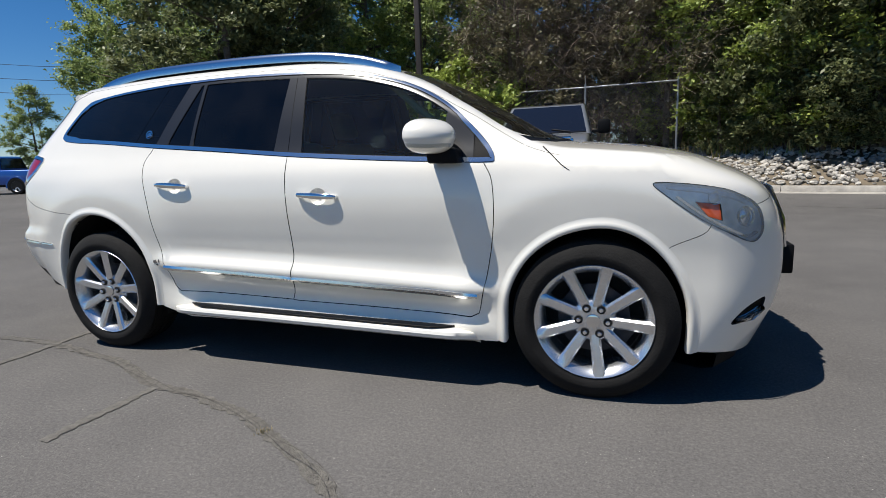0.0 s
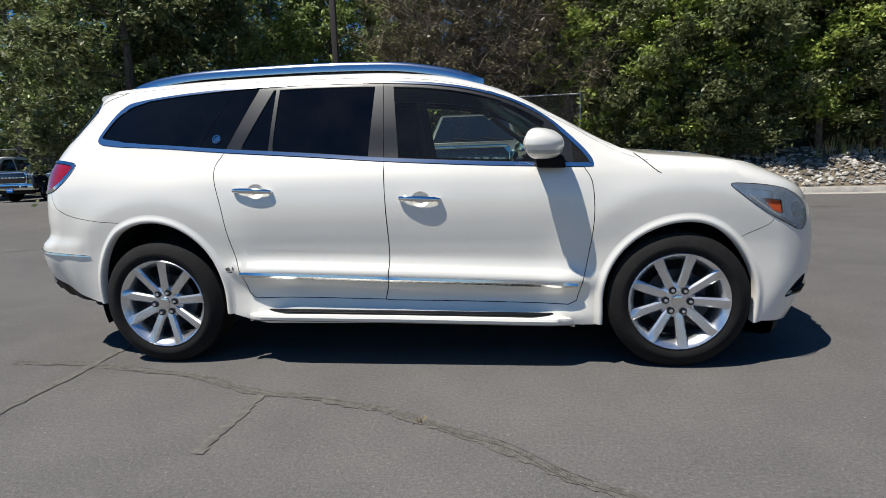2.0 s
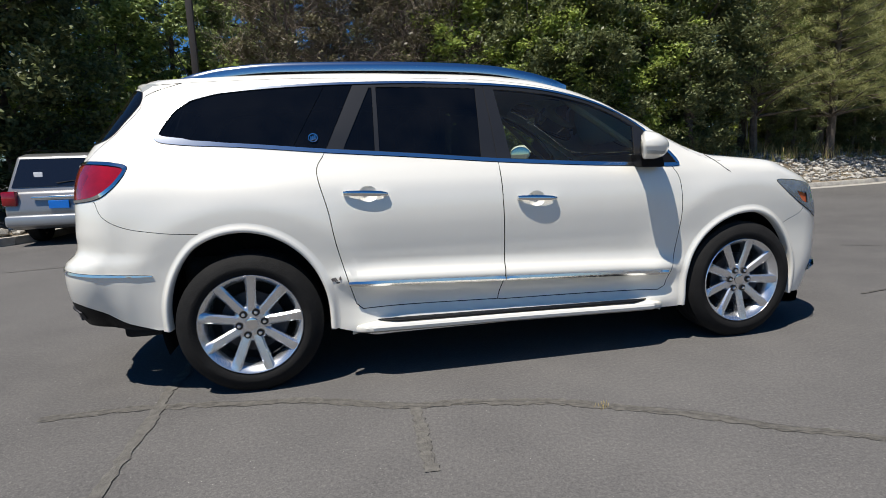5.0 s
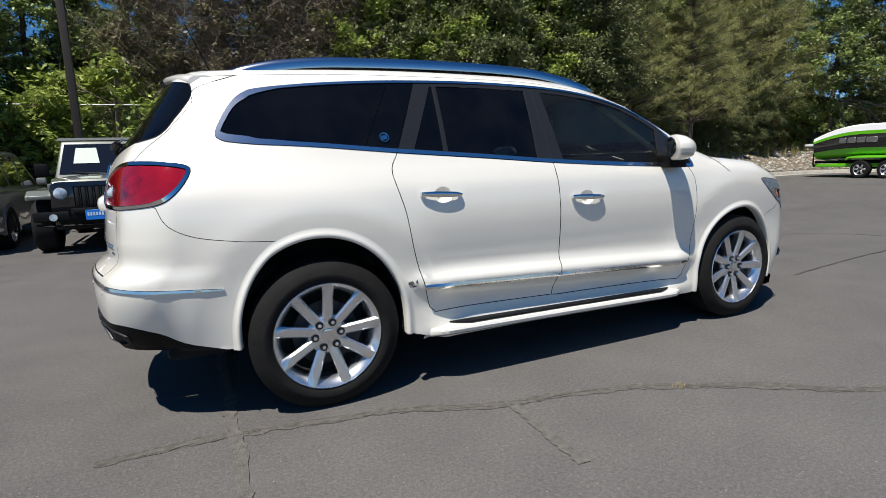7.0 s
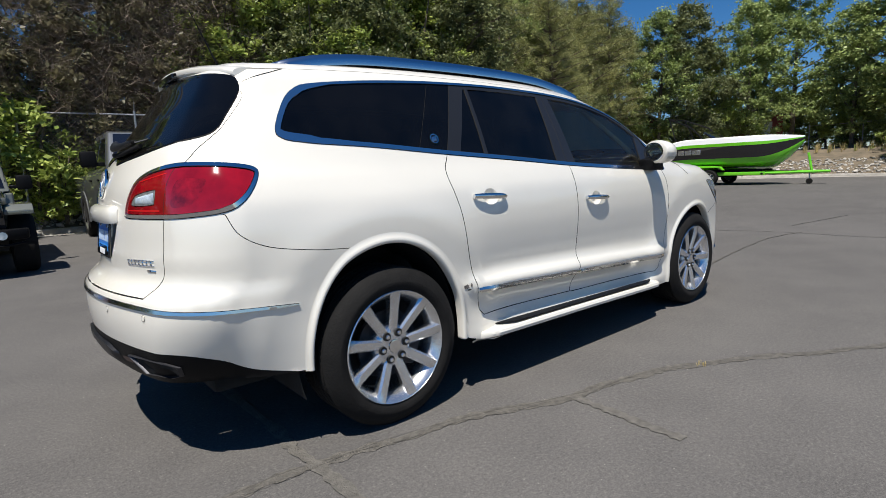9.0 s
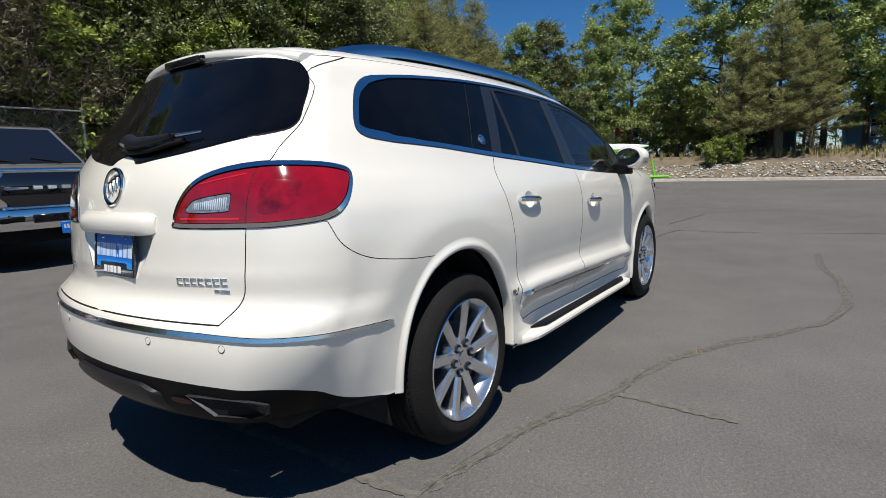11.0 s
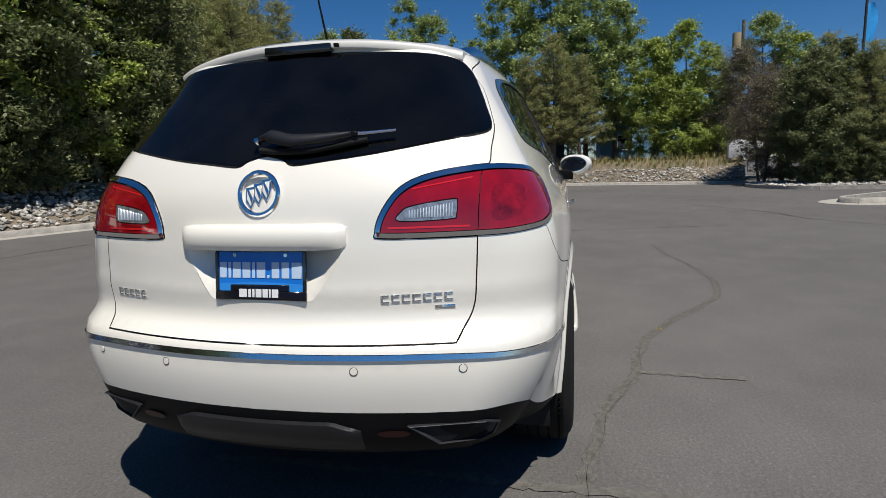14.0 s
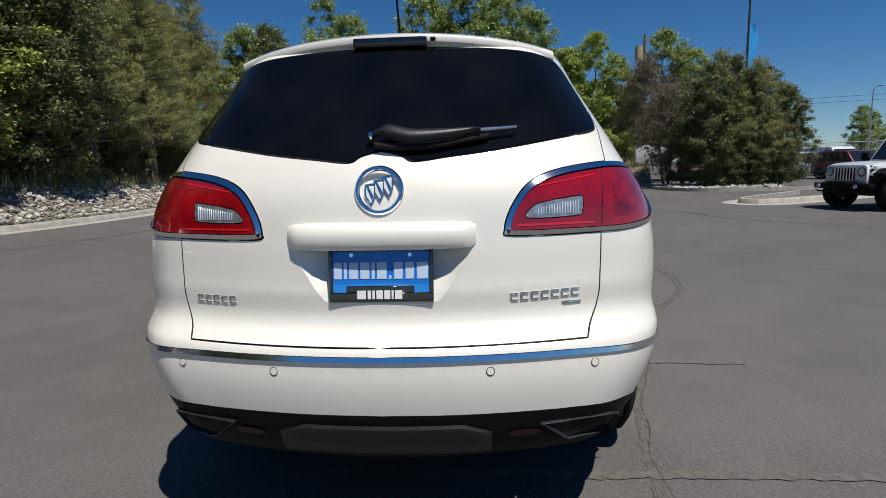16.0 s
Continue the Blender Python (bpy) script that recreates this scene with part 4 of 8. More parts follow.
# wheel arches
for hx in HUBS:
    cx, cz, a, b = ARCH[hx]
    for sd in (-1, 1):
        verts, faces = [], []
        sections = [(LIP + .005, .0008), (LIP * .86, .0022), (LIP * .62, .009), (LIP * .40, .0135), (LIP * .15, .0125), (0, .005), (0, -.035)]
        ths = np.linspace(-math.pi * .105, math.pi * 1.105, 69)
        for th in ths:
            for w, off in sections:
                x, zz = cx + (a + w) * (math.cos(th) if math.sin(th) > 0 else math.copysign(1, math.cos(th))), max(.372 if hx < 0 and math.cos(th) < 0 else .316 if hx < 0 else .252, cz + (b + w) * math.sin(th))
                p, n = skin_at(x, zz, off)
                verts.append((p.x, p.y * -sd, p.z))
        k = len(sections)
        for i in range(len(ths) - 1):
            for j in range(k - 1):
                q = (i * k + j, i * k + j + 1, (i + 1) * k + j + 1, (i + 1) * k + j)
                faces.append(q if sd < 0 else q[::-1])
        me = mesh_of("wheel_arch_flare", verts, faces, M["paint"], True)
        part("wheel_arch_flare", me, None, SUV)
        verts, faces = [], []
        ths = np.linspace(-.35, math.pi + .35, 31)
        for th in ths:
            for y in (.875, .78, .52):
                verts.append((cx + (a + .012) * math.cos(th), sd * y, cz + (b + .012) * math.sin(th)))
        for i in range(len(ths) - 1):
            for j in range(2):
                faces.append((i * 3 + j, i * 3 + j + 1, i * 3 + j + 4, i * 3 + j + 3))
        n0 = len(verts)
        verts.append((cx, sd * .52, cz))
        for i in range(len(ths) - 1):
            faces.append((i * 3 + 2, (i + 1) * 3 + 2, n0))
        part("wheel_arch_liner", mesh_of("wheel_arch_liner", verts, faces, M["liner_and_seam_shade"], True), None, SUV)


def build_wheel(r_tyre=.378, r_rim=.272, width=.25, spokes=9):
    """A wheel about the y axis, its outer face at y = 0 looking towards -y."""
    w = thing("wheel", "", "")
    w.pop("label", None), w.pop("category", None)
    prof = [(r_rim - .012, .012), (r_rim + .012, -.006), (r_rim + .035, -.014), (r_tyre - .062, -.012), (r_tyre - .036, -.002), (r_tyre - .018, .011), (r_tyre - .007, .022)]
    groove = [.048, .092, .136, .180]
    h = .028
    for g in groove:
        prof += [(r_tyre, h), (r_tyre, g - .006), (r_tyre - .008, g - .004), (r_tyre - .008, g + .004), (r_tyre, g + .006)]
        h = g + .008
    prof += [(r_tyre, width - .03), (r_tyre - .008, width - .016), (r_tyre - .05, width + .008), (r_rim, width - .01)]
    tyre = part("tyre", revolve(prof, 72), M["rubber"], w)
    V, Fc = [], []
    n = 84
    cube = [(a, b, c) for a in (0, 1) for b in (0, 1) for c in (0, 1)]
    for k in range(n):
        m = Matrix.Rotation(2 * math.pi * k / n, 4, "Y") @ pose(r_tyre - .004, .022, 0)
        for lo, hi in (((-.008, .006, -.0045), (.0042, .026, .0045)), ((-.008, width - .060, -.0045), (.0042, width - .032, .0045))):
            b0 = len(V)
            V += [m @ Vector([h if t else l for l, h, t in zip(lo, hi, q)]) for q in cube]
            Fc += [tuple(b0 + i for i in f) for f in ((0, 1, 3, 2), (4, 6, 7, 5), (0, 4, 5, 1), (2, 3, 7, 6), (0, 2, 6, 4), (1, 5, 7, 3))]
    tagged(part("tread", mesh_of("tread", V, Fc, M["rubber"]), None, w), kind="stuff")
    rimp = [(r_rim - .004, -.004), (r_rim, 0), (r_rim - .009, .004), (r_rim - .030, .026), (r_rim - .044, .050), (r_rim - .048, .16), (r_rim - .01, .22), (r_rim - .004, .22)]
    rim = part("rim", revolve(rimp, 72), M["alloy"], w, "machined alloy rim with nine spokes")
    bm = bmesh.new()
    for k in range(spokes):
        t = 2 * math.pi * k / spokes + math.pi / 2
        ring = []
        for r, hw, y0, dep in ((.052, .024, .034, .035), (.085, .026, .028, .04), (.14, .026, .020, .045), (.20, .027, .012, .05), (.245, .029, .006, .05), (r_rim - .005, .031, .002, .03)):
            q = [(r, y0 + .010, -hw), (r, y0 + .001, -hw * .62), (r, y0, hw * .62), (r, y0 + .010, hw), (r, y0 + dep, hw * .9), (r, y0 + dep, -hw * .9)]
            ring.append([bm.verts.new(Matrix.Rotation(t, 4, "Y") @ Vector(p)) for p in q])
        for u, v in zip(ring, ring[1:]):
            for i in range(6):
                bm.faces.new((u[i], u[(i + 1) % 6], v[(i + 1) % 6], v[i]))
    bmesh.ops.recalc_face_normals(bm, faces=bm.faces[:])
    part("spokes", bm, M["alloy"], w)
    part("hub", revolve([(0, .030), (.045, .030), (.072, .032), (.092, .037), (.104, .050), (.108, .078), (0, .078)], 48), M["alloy"], w)
    part("hub_cap", revolve([(0, .022), (.020, .0225), (.031, .025), (.034, .032)], 32), M["chrome"], w, "polished round hub cap")
    for k in range(6):
        t = 2 * math.pi * (k + .5) / 6
        bm = revolve([(0, .013), (.008, .0135), (.0110, .017), (.0120, .042)], 12)
        bmesh.ops.transform(bm, matrix=Matrix.Translation((.066 * math.cos(t), 0, .066 * math.sin(t))), verts=bm.verts[:])
        part("lug_nut", bm, M["chrome"], w)
        bm = revolve([(0, .026), (.0180, .026), (.0192, .0235), (.0205, .027), (.0205, .06)], 20)
        bmesh.ops.transform(bm, matrix=Matrix.Translation((.066 * math.cos(t), 0, .066 * math.sin(t))), verts=bm.verts[:])
        part("lug_pocket", bm, M["liner_and_seam_shade"], w)
    part("brake_disc", revolve([(.05, .085), (.165, .085), (.167, .10), (.05, .10)], 40), M["alloy_dark"], w)
    part("caliper", box((.09, .07, -.075), (.185, .14, .075), .015), M["alloy_dark"], w)
    part("barrel", revolve([(r_rim - .048, .15), (.02, .17), (0, .17)], 32), M["liner_and_seam_shade"], w)
    return w


def move_wheel(w, m):
    w.parent = SUV
    w.matrix_basis = m
    return w


WHEEL = build_wheel()
move_wheel(WHEEL, pose(HUBS[0], -.955, .380, 0, 0, 0) @ Matrix.Rotation(radians(23), 4, "Y"))
for hx, sd, spin in ((HUBS[1], -1, 33), (HUBS[0], 1, 30), (HUBS[1], 1, 55)):
    copy_thing(WHEEL, pose(hx, sd * .955, .380, 0, 0, 180 if sd > 0 else 0) @ Matrix.Rotation(radians(spin), 4, "Y"))

# running boards
for sd in (-1, 1):
    path = [(-.98, .93, .305), (-.90, .99, .315), (-.75, 1.012, .318), (0, 1.015, .308), (.75, 1.012, .292), (.88, .985, .285), (.96, .93, .27)]
    outer = spline(path, 6)
    bm = bmesh.new()
    rows = []
    for p in outer:
        x, y, zz = p
        rows.append([bm.verts.new((x, sd * q, w)) for q, w in ((.90, zz + .018), (y - .026, zz + .006), (y - .020, zz + .010), (y - .006, zz + .006), (y, zz - .008), (y - .006, zz - .026), (y - .03, zz - .040), (.90, zz - .050))])
    for u, v in zip(rows, rows[1:]):
        for i in range(7):
            bm.faces.new((u[i], u[i + 1], v[i + 1], v[i]))
    bmesh.ops.recalc_face_normals(bm, faces=bm.faces[:])
    board = part("running_board", bm, M["paint"], SUV, "white running board with a black step pad")
    bm = prism([(-.86, .92), (-.80, .955), (-.72, .985), (.72, .985), (.80, .955), (.86, .92)], .319, .327, "z", .002, 1)
    for v in bm.verts:
        v.co.z += -.0175 * (v.co.x + .3) + .006
        v.co.y *= sd
    if sd < 0:
        bmesh.ops.reverse_faces(bm, faces=bm.faces[:])
    pad = part("step_pad", bm, M["black_trim"], board, "ribbed black rubber step pad")
    for k in range(5):
        y = .942 + .010 * k
        bm = tube([(-.68, sd * y, .333), (.70, sd * y, .309)], .003, 6)
        part("pad_rib", bm, M["rubber"], board)


# ---- fittings of the white SUV ----
def sweep_on_skin(sz, half, prouds, close=True):
    """A raised strip along unrolled points: half widths and how far each of its five lines stands off the skin."""
    bm = bmesh.new()
    rows = []
    n = len(sz)
    for i, (s, z) in enumerate(sz):
        a, b = np.array(sz[max(0, i - 1)]), np.array(sz[min(n - 1, i + 1)])
        d = (b - a) / max(1e-6, np.linalg.norm(b - a))
        t = np.array([-d[1], d[0]])
        taper = min(1.0, .7 + .3 * min(i, n - 1 - i))
        rows.append([bm.verts.new(skin_at(s + t[0] * half * u * taper, z + t[1] * half * u * taper, o)[0]) for u, o in prouds])
    for p, q in zip(rows, rows[1:]):
        for k in range(len(prouds) - 1):
            bm.faces.new((p[k], p[k + 1], q[k + 1], q[k]))
    bm.faces.new(rows[0][::-1])
    bm.faces.new(rows[-1])
    bmesh.ops.recalc_face_normals(bm, faces=bm.faces[:])
    return bm


def mirrored(bm, sd):
    """The bmesh as built for the right flank, or turned over to the left."""
    if sd > 0:
        for v in bm.verts:
            v.co.y *= -1
        bmesh.ops.reverse_faces(bm, faces=bm.faces[:])
    return bm


def tail_x(y, z):
    """The tail's skin behind a point of its elevation."""
    a, b = -1.5, -2.8
    for _ in range(26):
        m = (a + b) / 2
        if hull(np.float64(m), np.float64(y), np.float64(z)) < 0:
            a = m
        else:
            b = m
    return a


PROUD = ((-1, -.006), (-1, .009), (-.55, .016), (.40, .015), (1, .006), (1, -.006))
for sd in (-1, 1):
    for a, b, n in ((-.985, -.0935, 24), (-.0885, .965, 28)):
        pts = [(x, .5265 - (x + .09) * .042) for x in np.linspace(a, b, n)]
        part("door_strip", mirrored(sweep_on_skin(pts, .0135, PROUD), sd), M["bright_trim"], SUV, "chrome strip along the door")
    # door handles
    for x0, z0 in ((-.985, 1.050), (-.012, .983)):
        sec = []
        bm = bmesh.new()
        for u in np.linspace(0, 1, 15):
            x, z = x0 + .235 * u, z0 - .012 * u
            p, nrm = skin_at(x, z)
            out = .012 + .014 * math.sin(math.pi * u) ** .5
            h = (.016 if u < .93 else .012) * (.55 + .45 * math.sin(math.pi * min(max(u, .04), .96)) ** .4)
            c = p + nrm * out
            sec.append([bm.verts.new(c + Vector((0, 0, h * math.sin(k))) + nrm * (.011 * math.cos(k))) for k in np.linspace(0, 2 * math.pi, 11)[:-1]])
        for p, q in zip(sec, sec[1:]):
            for k in range(10):
                bm.faces.new((p[k], p[(k + 1) % 10], q[(k + 1) % 10], q[k]))
        bm.faces.new(sec[0][::-1])
        bm.faces.new(sec[-1])
        for u in (.05, .95):
            p, nrm = skin_at(x0 + .235 * u, z0 - .012 * u)
            b_box(bm, (-.012, -.010, -.009), (.012, .014, .009), .003, 1, Matrix.Translation(p - Vector((0, .01, 0))))
        bmesh.ops.recalc_face_normals(bm, faces=bm.faces[:])
        part("door_handle", mirrored(bm, sd), M["chrome"], SUV, "chrome door handle")
    # roof rails
    rail = spline([(-1.86, -.515, 1.700), (-1.72, -.525, 1.742), (-1.55, -.535, 1.772), (-1.25, -.545, 1.793), (-.6, -.55, 1.799), (-.1, -.555, 1.782), (.18, -.562, 1.742), (.34, -.57, 1.700), (.46, -.58, 1.655)], 6)
    bm = bmesh.new()
    rows = []
    for i, p in enumerate(rail):
        f = min(1, min(i, len(rail) - 1 - i) / 5 + .15)
        rows.append([bm.verts.new((p[0], p[1] + w, p[2] + h)) for w, h in ((-.030 * f, -.055), (-.032 * f, -.028), (-.026 * f, -.010 * f), (-.012 * f, 0), (.012 * f, -.002), (.022 * f, -.03), (.02 * f, -.07))])
    for p, q in zip(rows, rows[1:]):
        for k in range(6):
            bm.faces.new((p[k], p[k + 1], q[k + 1], q[k]))
    bm.faces.new(rows[0][::-1])
    bm.faces.new(rows[-1])
    bmesh.ops.recalc_face_normals(bm, faces=bm.faces[:])
    part("roof_rail", mirrored(bm, sd), M["rail"], SUV, "satin silver roof rail")
    # door mirrors: the housing sweeps back towards its outer end
    turn = Matrix.Translation((.757, -1.015, 1.255)) @ Matrix.Rotation(radians(-30), 4, "Z")

    def housing(grow=0.0, keep=None):
        bm = bmesh.new()
        bmesh.ops.create_uvsphere(bm, u_segments=40, v_segments=26, radius=1)
        drop = []
        for v in bm.verts:
            x, y, z = v.co
            if keep and not keep(x, y, z):
                drop.append(v)
            r = (abs(x) ** 2.5 + abs(y) ** 2.5 + abs(z) ** 2.5) ** (1 / 2.5)
            x, y, z = x / r, y / r, z / r
            front = max(0, x)
            low = min(1, max(0, (-.12 - z) / .10))
            f = (1 + grow) * (1 - .035 * low)
            v.co = turn @ Vector(((x * .125 if x > 0 else x * .030) * f, y * .142 * (1 - .25 * front * front) * f, z * .081 * (1 + grow) * (1 - .28 * front * front * (1 if z > 0 else .25)) - .010 * front))
        if drop:
            bmesh.ops.delete(bm, geom=drop, context="VERTS")
        return bm

    mir = part("door_mirror", mirrored(housing(), sd), M["paint"], SUV, "white door mirror with indicator strip")
    bm = bmesh.new()
    bmesh.ops.create_uvsphere(bm, u_segments=28, v_segments=12, radius=1)
    for v in bm.verts:
        x, y, z = v.co
        v.co = turn @ Vector((-.029 + x * .006, y * .122, z * .066))
    part("mirror_glass", mirrored(bm, sd), M["chrome"], mir, "mirror glass")
    part("mirror_indicator", mirrored(housing(.012, lambda x, y, z: x > -.05 and y < .45 and -.62 < z < -.24), sd), M["hazy_lens"], mir, "clear indicator strip")
    part("mirror_base", mirrored(prism([(.745, 1.128), (.90, 1.124), (.885, 1.190), (.80, 1.215), (.735, 1.205)], -1.0, -.885, "y", .012, 2), sd), M["black_trim"], mir)
    # body-side badge on the pillar panel
    p, nrm = skin_at(-1.124, 1.352, .001)
    rot = nrm.to_track_quat("Z", "Y").to_matrix().to_4x4()
    bm = revolve([(.021, 0), (.021, .003), (.026, .004), (.027, 0)], 32, "z")
    for k in (-1, 0, 1):
        b_box(bm, (-.0045 + k * .0105, -.013 + k * .003, 0), (.0045 + k * .0105, .013 + k * .003, .003), .001, 1)
    bmesh.ops.transform(bm, matrix=Matrix.Translation(p) @ rot, verts=bm.verts[:])
    part("side_badge", mirrored(bm, sd), M["chrome"], SUV, "small round chrome badge")
    # exhaust tips
    bm = bmesh.new()
    out, inn = [], []
    for y, z in ((-.470, .494), (-.70, .490), (-.735, .470), (-.715, .425), (-.68, .415), (-.555, .42)):
        x = tail_x(y, z) - .004
        out.append(Vector((x, y, z)))
    cen = sum(out, Vector()) / len(out)
    rings = []
    for sc, dx in ((1.0, 0), (1.0, -.012), (.95, -.016), (.90, -.010), (.88, .06)):
        rings.append([bm.verts.new(cen + (q - cen) * sc + Vector((dx, 0, 0))) for q in out])
    for a, b in zip(rings, rings[1:]):
        for k in range(6):
            bm.faces.new((a[k], a[(k + 1) % 6], b[(k + 1) % 6], b[k]))
    back = bm.faces.new(rings[-1])
    bmesh.ops.recalc_face_normals(bm, faces=bm.faces[:])
    tip = part("exhaust_tip", mirrored(bm, sd), M["alloy_dark"], SUV, "trapezoid dark metal exhaust tip")
    # a flat black face closes the tip
    bm = bmesh.new()
    bm.faces.new([bm.verts.new(cen + (q - cen) * .905 + Vector((-.006, 0, 0))) for q in out])
    part("exhaust_opening", mirrored(bm, sd), M["liner_and_seam_shade"], tip, "flat black face across the exhaust opening")

# scuff where the rear door meets the arch
for s0, z0, w, h, sd0 in ((-1.060, .590, .020, .014, 3), (-1.03, .596, .008, .012, 4), (-1.045, .572, .015, .006, 5)):
    r2 = random.Random(sd0)
    bm = bmesh.new()
    ring = [bm.verts.new(skin_at(s0 + w * math.cos(t) * r2.uniform(.5, 1.1), z0 + h * math.sin(t) * r2.uniform(.5, 1.1), .003)[0]) for t in np.linspace(0, 2 * math.pi, 15)[:-1]]
    bm.faces.new(ring)
    part("scuff", bm, M["paint_scuff"], SUV, "dark scuffed dent in the paint")


# ---- tail ----
# spoiler over the rear window
bm = bmesh.new()
rows = []
for y in np.linspace(-.60, .60, 41):
    e = .115 * (y / .60) ** 2
    dz = .042 * (y / .6) ** 2 + .012 * (abs(y) / .6) ** 6
    f = 1 - (abs(y) / .62) ** 6 * .6
    rows.append([bm.verts.new((x + e, y * .955, z - dz)) for x, z in ((-1.90, 1.726), (-2.02, 1.731), (-2.10 - .02 * f, 1.722), (-2.118 - .024 * f, 1.712), (-2.122 - .024 * f, 1.702), (-2.119 - .024 * f, 1.690), (-2.095, 1.676), (-2.05, 1.655))])
for a, b in zip(rows, rows[1:]):
    for k in range(7):
        bm.faces.new((a[k], a[k + 1], b[k + 1], b[k]))
bm.faces.new(rows[0])
bm.faces.new(rows[-1][::-1])
bmesh.ops.recalc_face_normals(bm, faces=bm.faces[:])
spoiler = part("spoiler", bm, M["paint"], SUV, "white roof spoiler")
part("high_stop_lamp", box((-2.150, -.128, 1.672), (-2.09, .128, 1.704), .006), M["gloss_black"], spoiler, "dark high-level stop lamp")
part("washer_nozzle", box((-2.148, -.157, 1.688), (-2.12, -.139, 1.700), .003), M["black_trim"], spoiler)

# round badge with three shields
ring = revolve([(.058, 0), (.058, .006), (.062, .011), (.070, .011), (.074, .006), (.074, 0)], 56, "z")
badge_m = Matrix.Translation((tail_x(0, 1.195) + .001, 0, 1.195)) @ Matrix.Rotation(radians(-90 + 12), 4, "Y") @ Matrix.Rotation(radians(-90), 4, "Z")
bmesh.ops.transform(ring, matrix=badge_m, verts=ring.verts[:])
badge = part("rear_badge", ring, M["chrome"], SUV, "round chrome badge ring")
for k in (-1, 0, 1):
    ox, oy = k * .0265, k * .012
    out = [(-.0165, .030), (.0165, .034), (.0165, -.010), (.004, -.038), (-.0165, -.008)]
    for nm, poly, hgt, mt in (("shield", out, .009, "chrome"), ("shield_face", [(x * .70, y * .74) for x, y in out], .0105, "paint"),
                              ("shield_stripe", [(-.0115, .022), (-.003, .023), (.0115, -.006), (.006, -.020)], .0118, "rail")):
        bm = prism([(ox + x, oy + y) for x, y in poly], 0, hgt, "z", .0012, 1)
        bmesh.ops.transform(bm, matrix=badge_m, verts=bm.verts[:])
        part(nm, bm, M[mt], badge)
# chrome bars where the model name stands
def tail_patch(ya, yb, za, zb, proud):
    """A thin plate that follows the tail's skin."""
    bm = bmesh.new()
    lo, hi = [], []
    for y, z in ((ya, za), (yb, za), (yb, zb), (ya, zb)):
        x = tail_x(y, z)
        lo.append(bm.verts.new((x + .002, y, z)))
        hi.append(bm.verts.new((x - proud, y, z)))
    bm.faces.new(hi)
    for k in range(4):
        bm.faces.new((lo[k], lo[(k + 1) % 4], hi[(k + 1) % 4], hi[k]))
    bmesh.ops.recalc_face_normals(bm, faces=bm.faces[:])
    bmesh.ops.bevel(bm, geom=bm.edges[:], offset=.0008, segments=1, affect="EDGES")
    return bm


for y0, y1, z0, n in ((.615, .465, .862, 5), (-.385, -.605, .868, 7)):
    w = (y1 - y0) / n
    for k in range(n):
        zz = z0 + .006 * (k / n) * (1 if n == 7 else 0)
        for a, b, za, zb in ((0, .80, .0075, .0125), (0, .80, -.0125, -.0075), (0, .22, -.0075, .0075)):
            part("name_bar", tail_patch(y0 + w * (k + a), y0 + w * (k + b), zz + za, zz + zb, .0032), M["chrome"], SUV, "chrome bar of the model name")
part("trim_bar", tail_patch(-.545, -.605, .834, .846, .003), M["chrome"], SUV, "small chrome bar")

# ribs of the reversing lamps, and highlight bands painted as brighter red strips on the tail lamps
for sd in (-1, 1):
    for k in range(16):
        y = -.472 - .0083 * k
        b = tail_patch(y, y - .0032, 1.112, 1.134 + .0013 * k, .0062)
        part("lamp_rib", mirrored(b, sd), M["lamp_bowl"], SUV)
    for za, zb, ya, yb in ((1.080, 1.086, -.41, -.65), (1.196, 1.200, -.48, -.655)):
        for m in range(8):
            u, v = ya + (yb - ya) * m / 8, ya + (yb - ya) * (m + 1) / 8
            dz = (0, 0) if za < 1.1 else (.030 * m / 8, .030 * (m + 1) / 8)
            b = bmesh.new()
            q = [b.verts.new((tail_x(y, z) - .0055, y, z)) for y, z in ((u, za + dz[0]), (v, za + dz[1]), (v, zb + dz[1]), (u, zb + dz[0]))]
            b.faces.new(q)
            part("light_line", mirrored(b, sd), M["red_highlight"], SUV)

# grab bar over the number plate
bm = bmesh.new()
rows = []
for y in np.linspace(-.285, .285, 33):
    f = (1 - (abs(y) / .2851) ** 9) ** .5
    x = tail_x(y, 1.06)
    rows.append([bm.verts.new((x + .006 - d * (.25 + .75 * f), y, 1.058 + h * (.72 + .28 * f))) for d, h in ((0, .044), (.016, .043), (.034, .030), (.041, .008), (.040, -.020), (.032, -.035), (.012, -.038), (0, -.036))])
for a, b in zip(rows, rows[1:]):
    for k in range(7):
        bm.faces.new((a[k], a[k + 1], b[k + 1], b[k]))
bm.faces.new(rows[0])
bm.faces.new(rows[-1][::-1])
bmesh.ops.recalc_face_normals(bm, faces=bm.faces[:])
part("grab_bar", bm, M["paint"], SUV, "white grab bar over the plate")

# number plate in its frame
plate_m = Matrix.Translation((-2.489, 0, .945)) @ Matrix.Rotation(radians(-90 + 7), 4, "Y") @ Matrix.Rotation(radians(-90), 4, "Z")


def on_plate(bm):
    bmesh.ops.transform(bm, matrix=plate_m, verts=bm.verts[:])
    return bm


bm = bmesh.new()
for lo, hi in (((-.158, -.082, 0), (.158, -.052, .010)), ((-.158, .070, 0), (.158, .082, .010)), ((-.158, -.053, 0), (-.1455, .071, .010)), ((.1455, -.053, 0), (.158, .071, .010)), ((-.105, -.053, 0), (.10, -.032, .0095))):
    b_box(bm, lo, hi, .0025, 1)
plate = part("plate_frame", on_plate(bm), M["gloss_black"], SUV, "black plate frame")
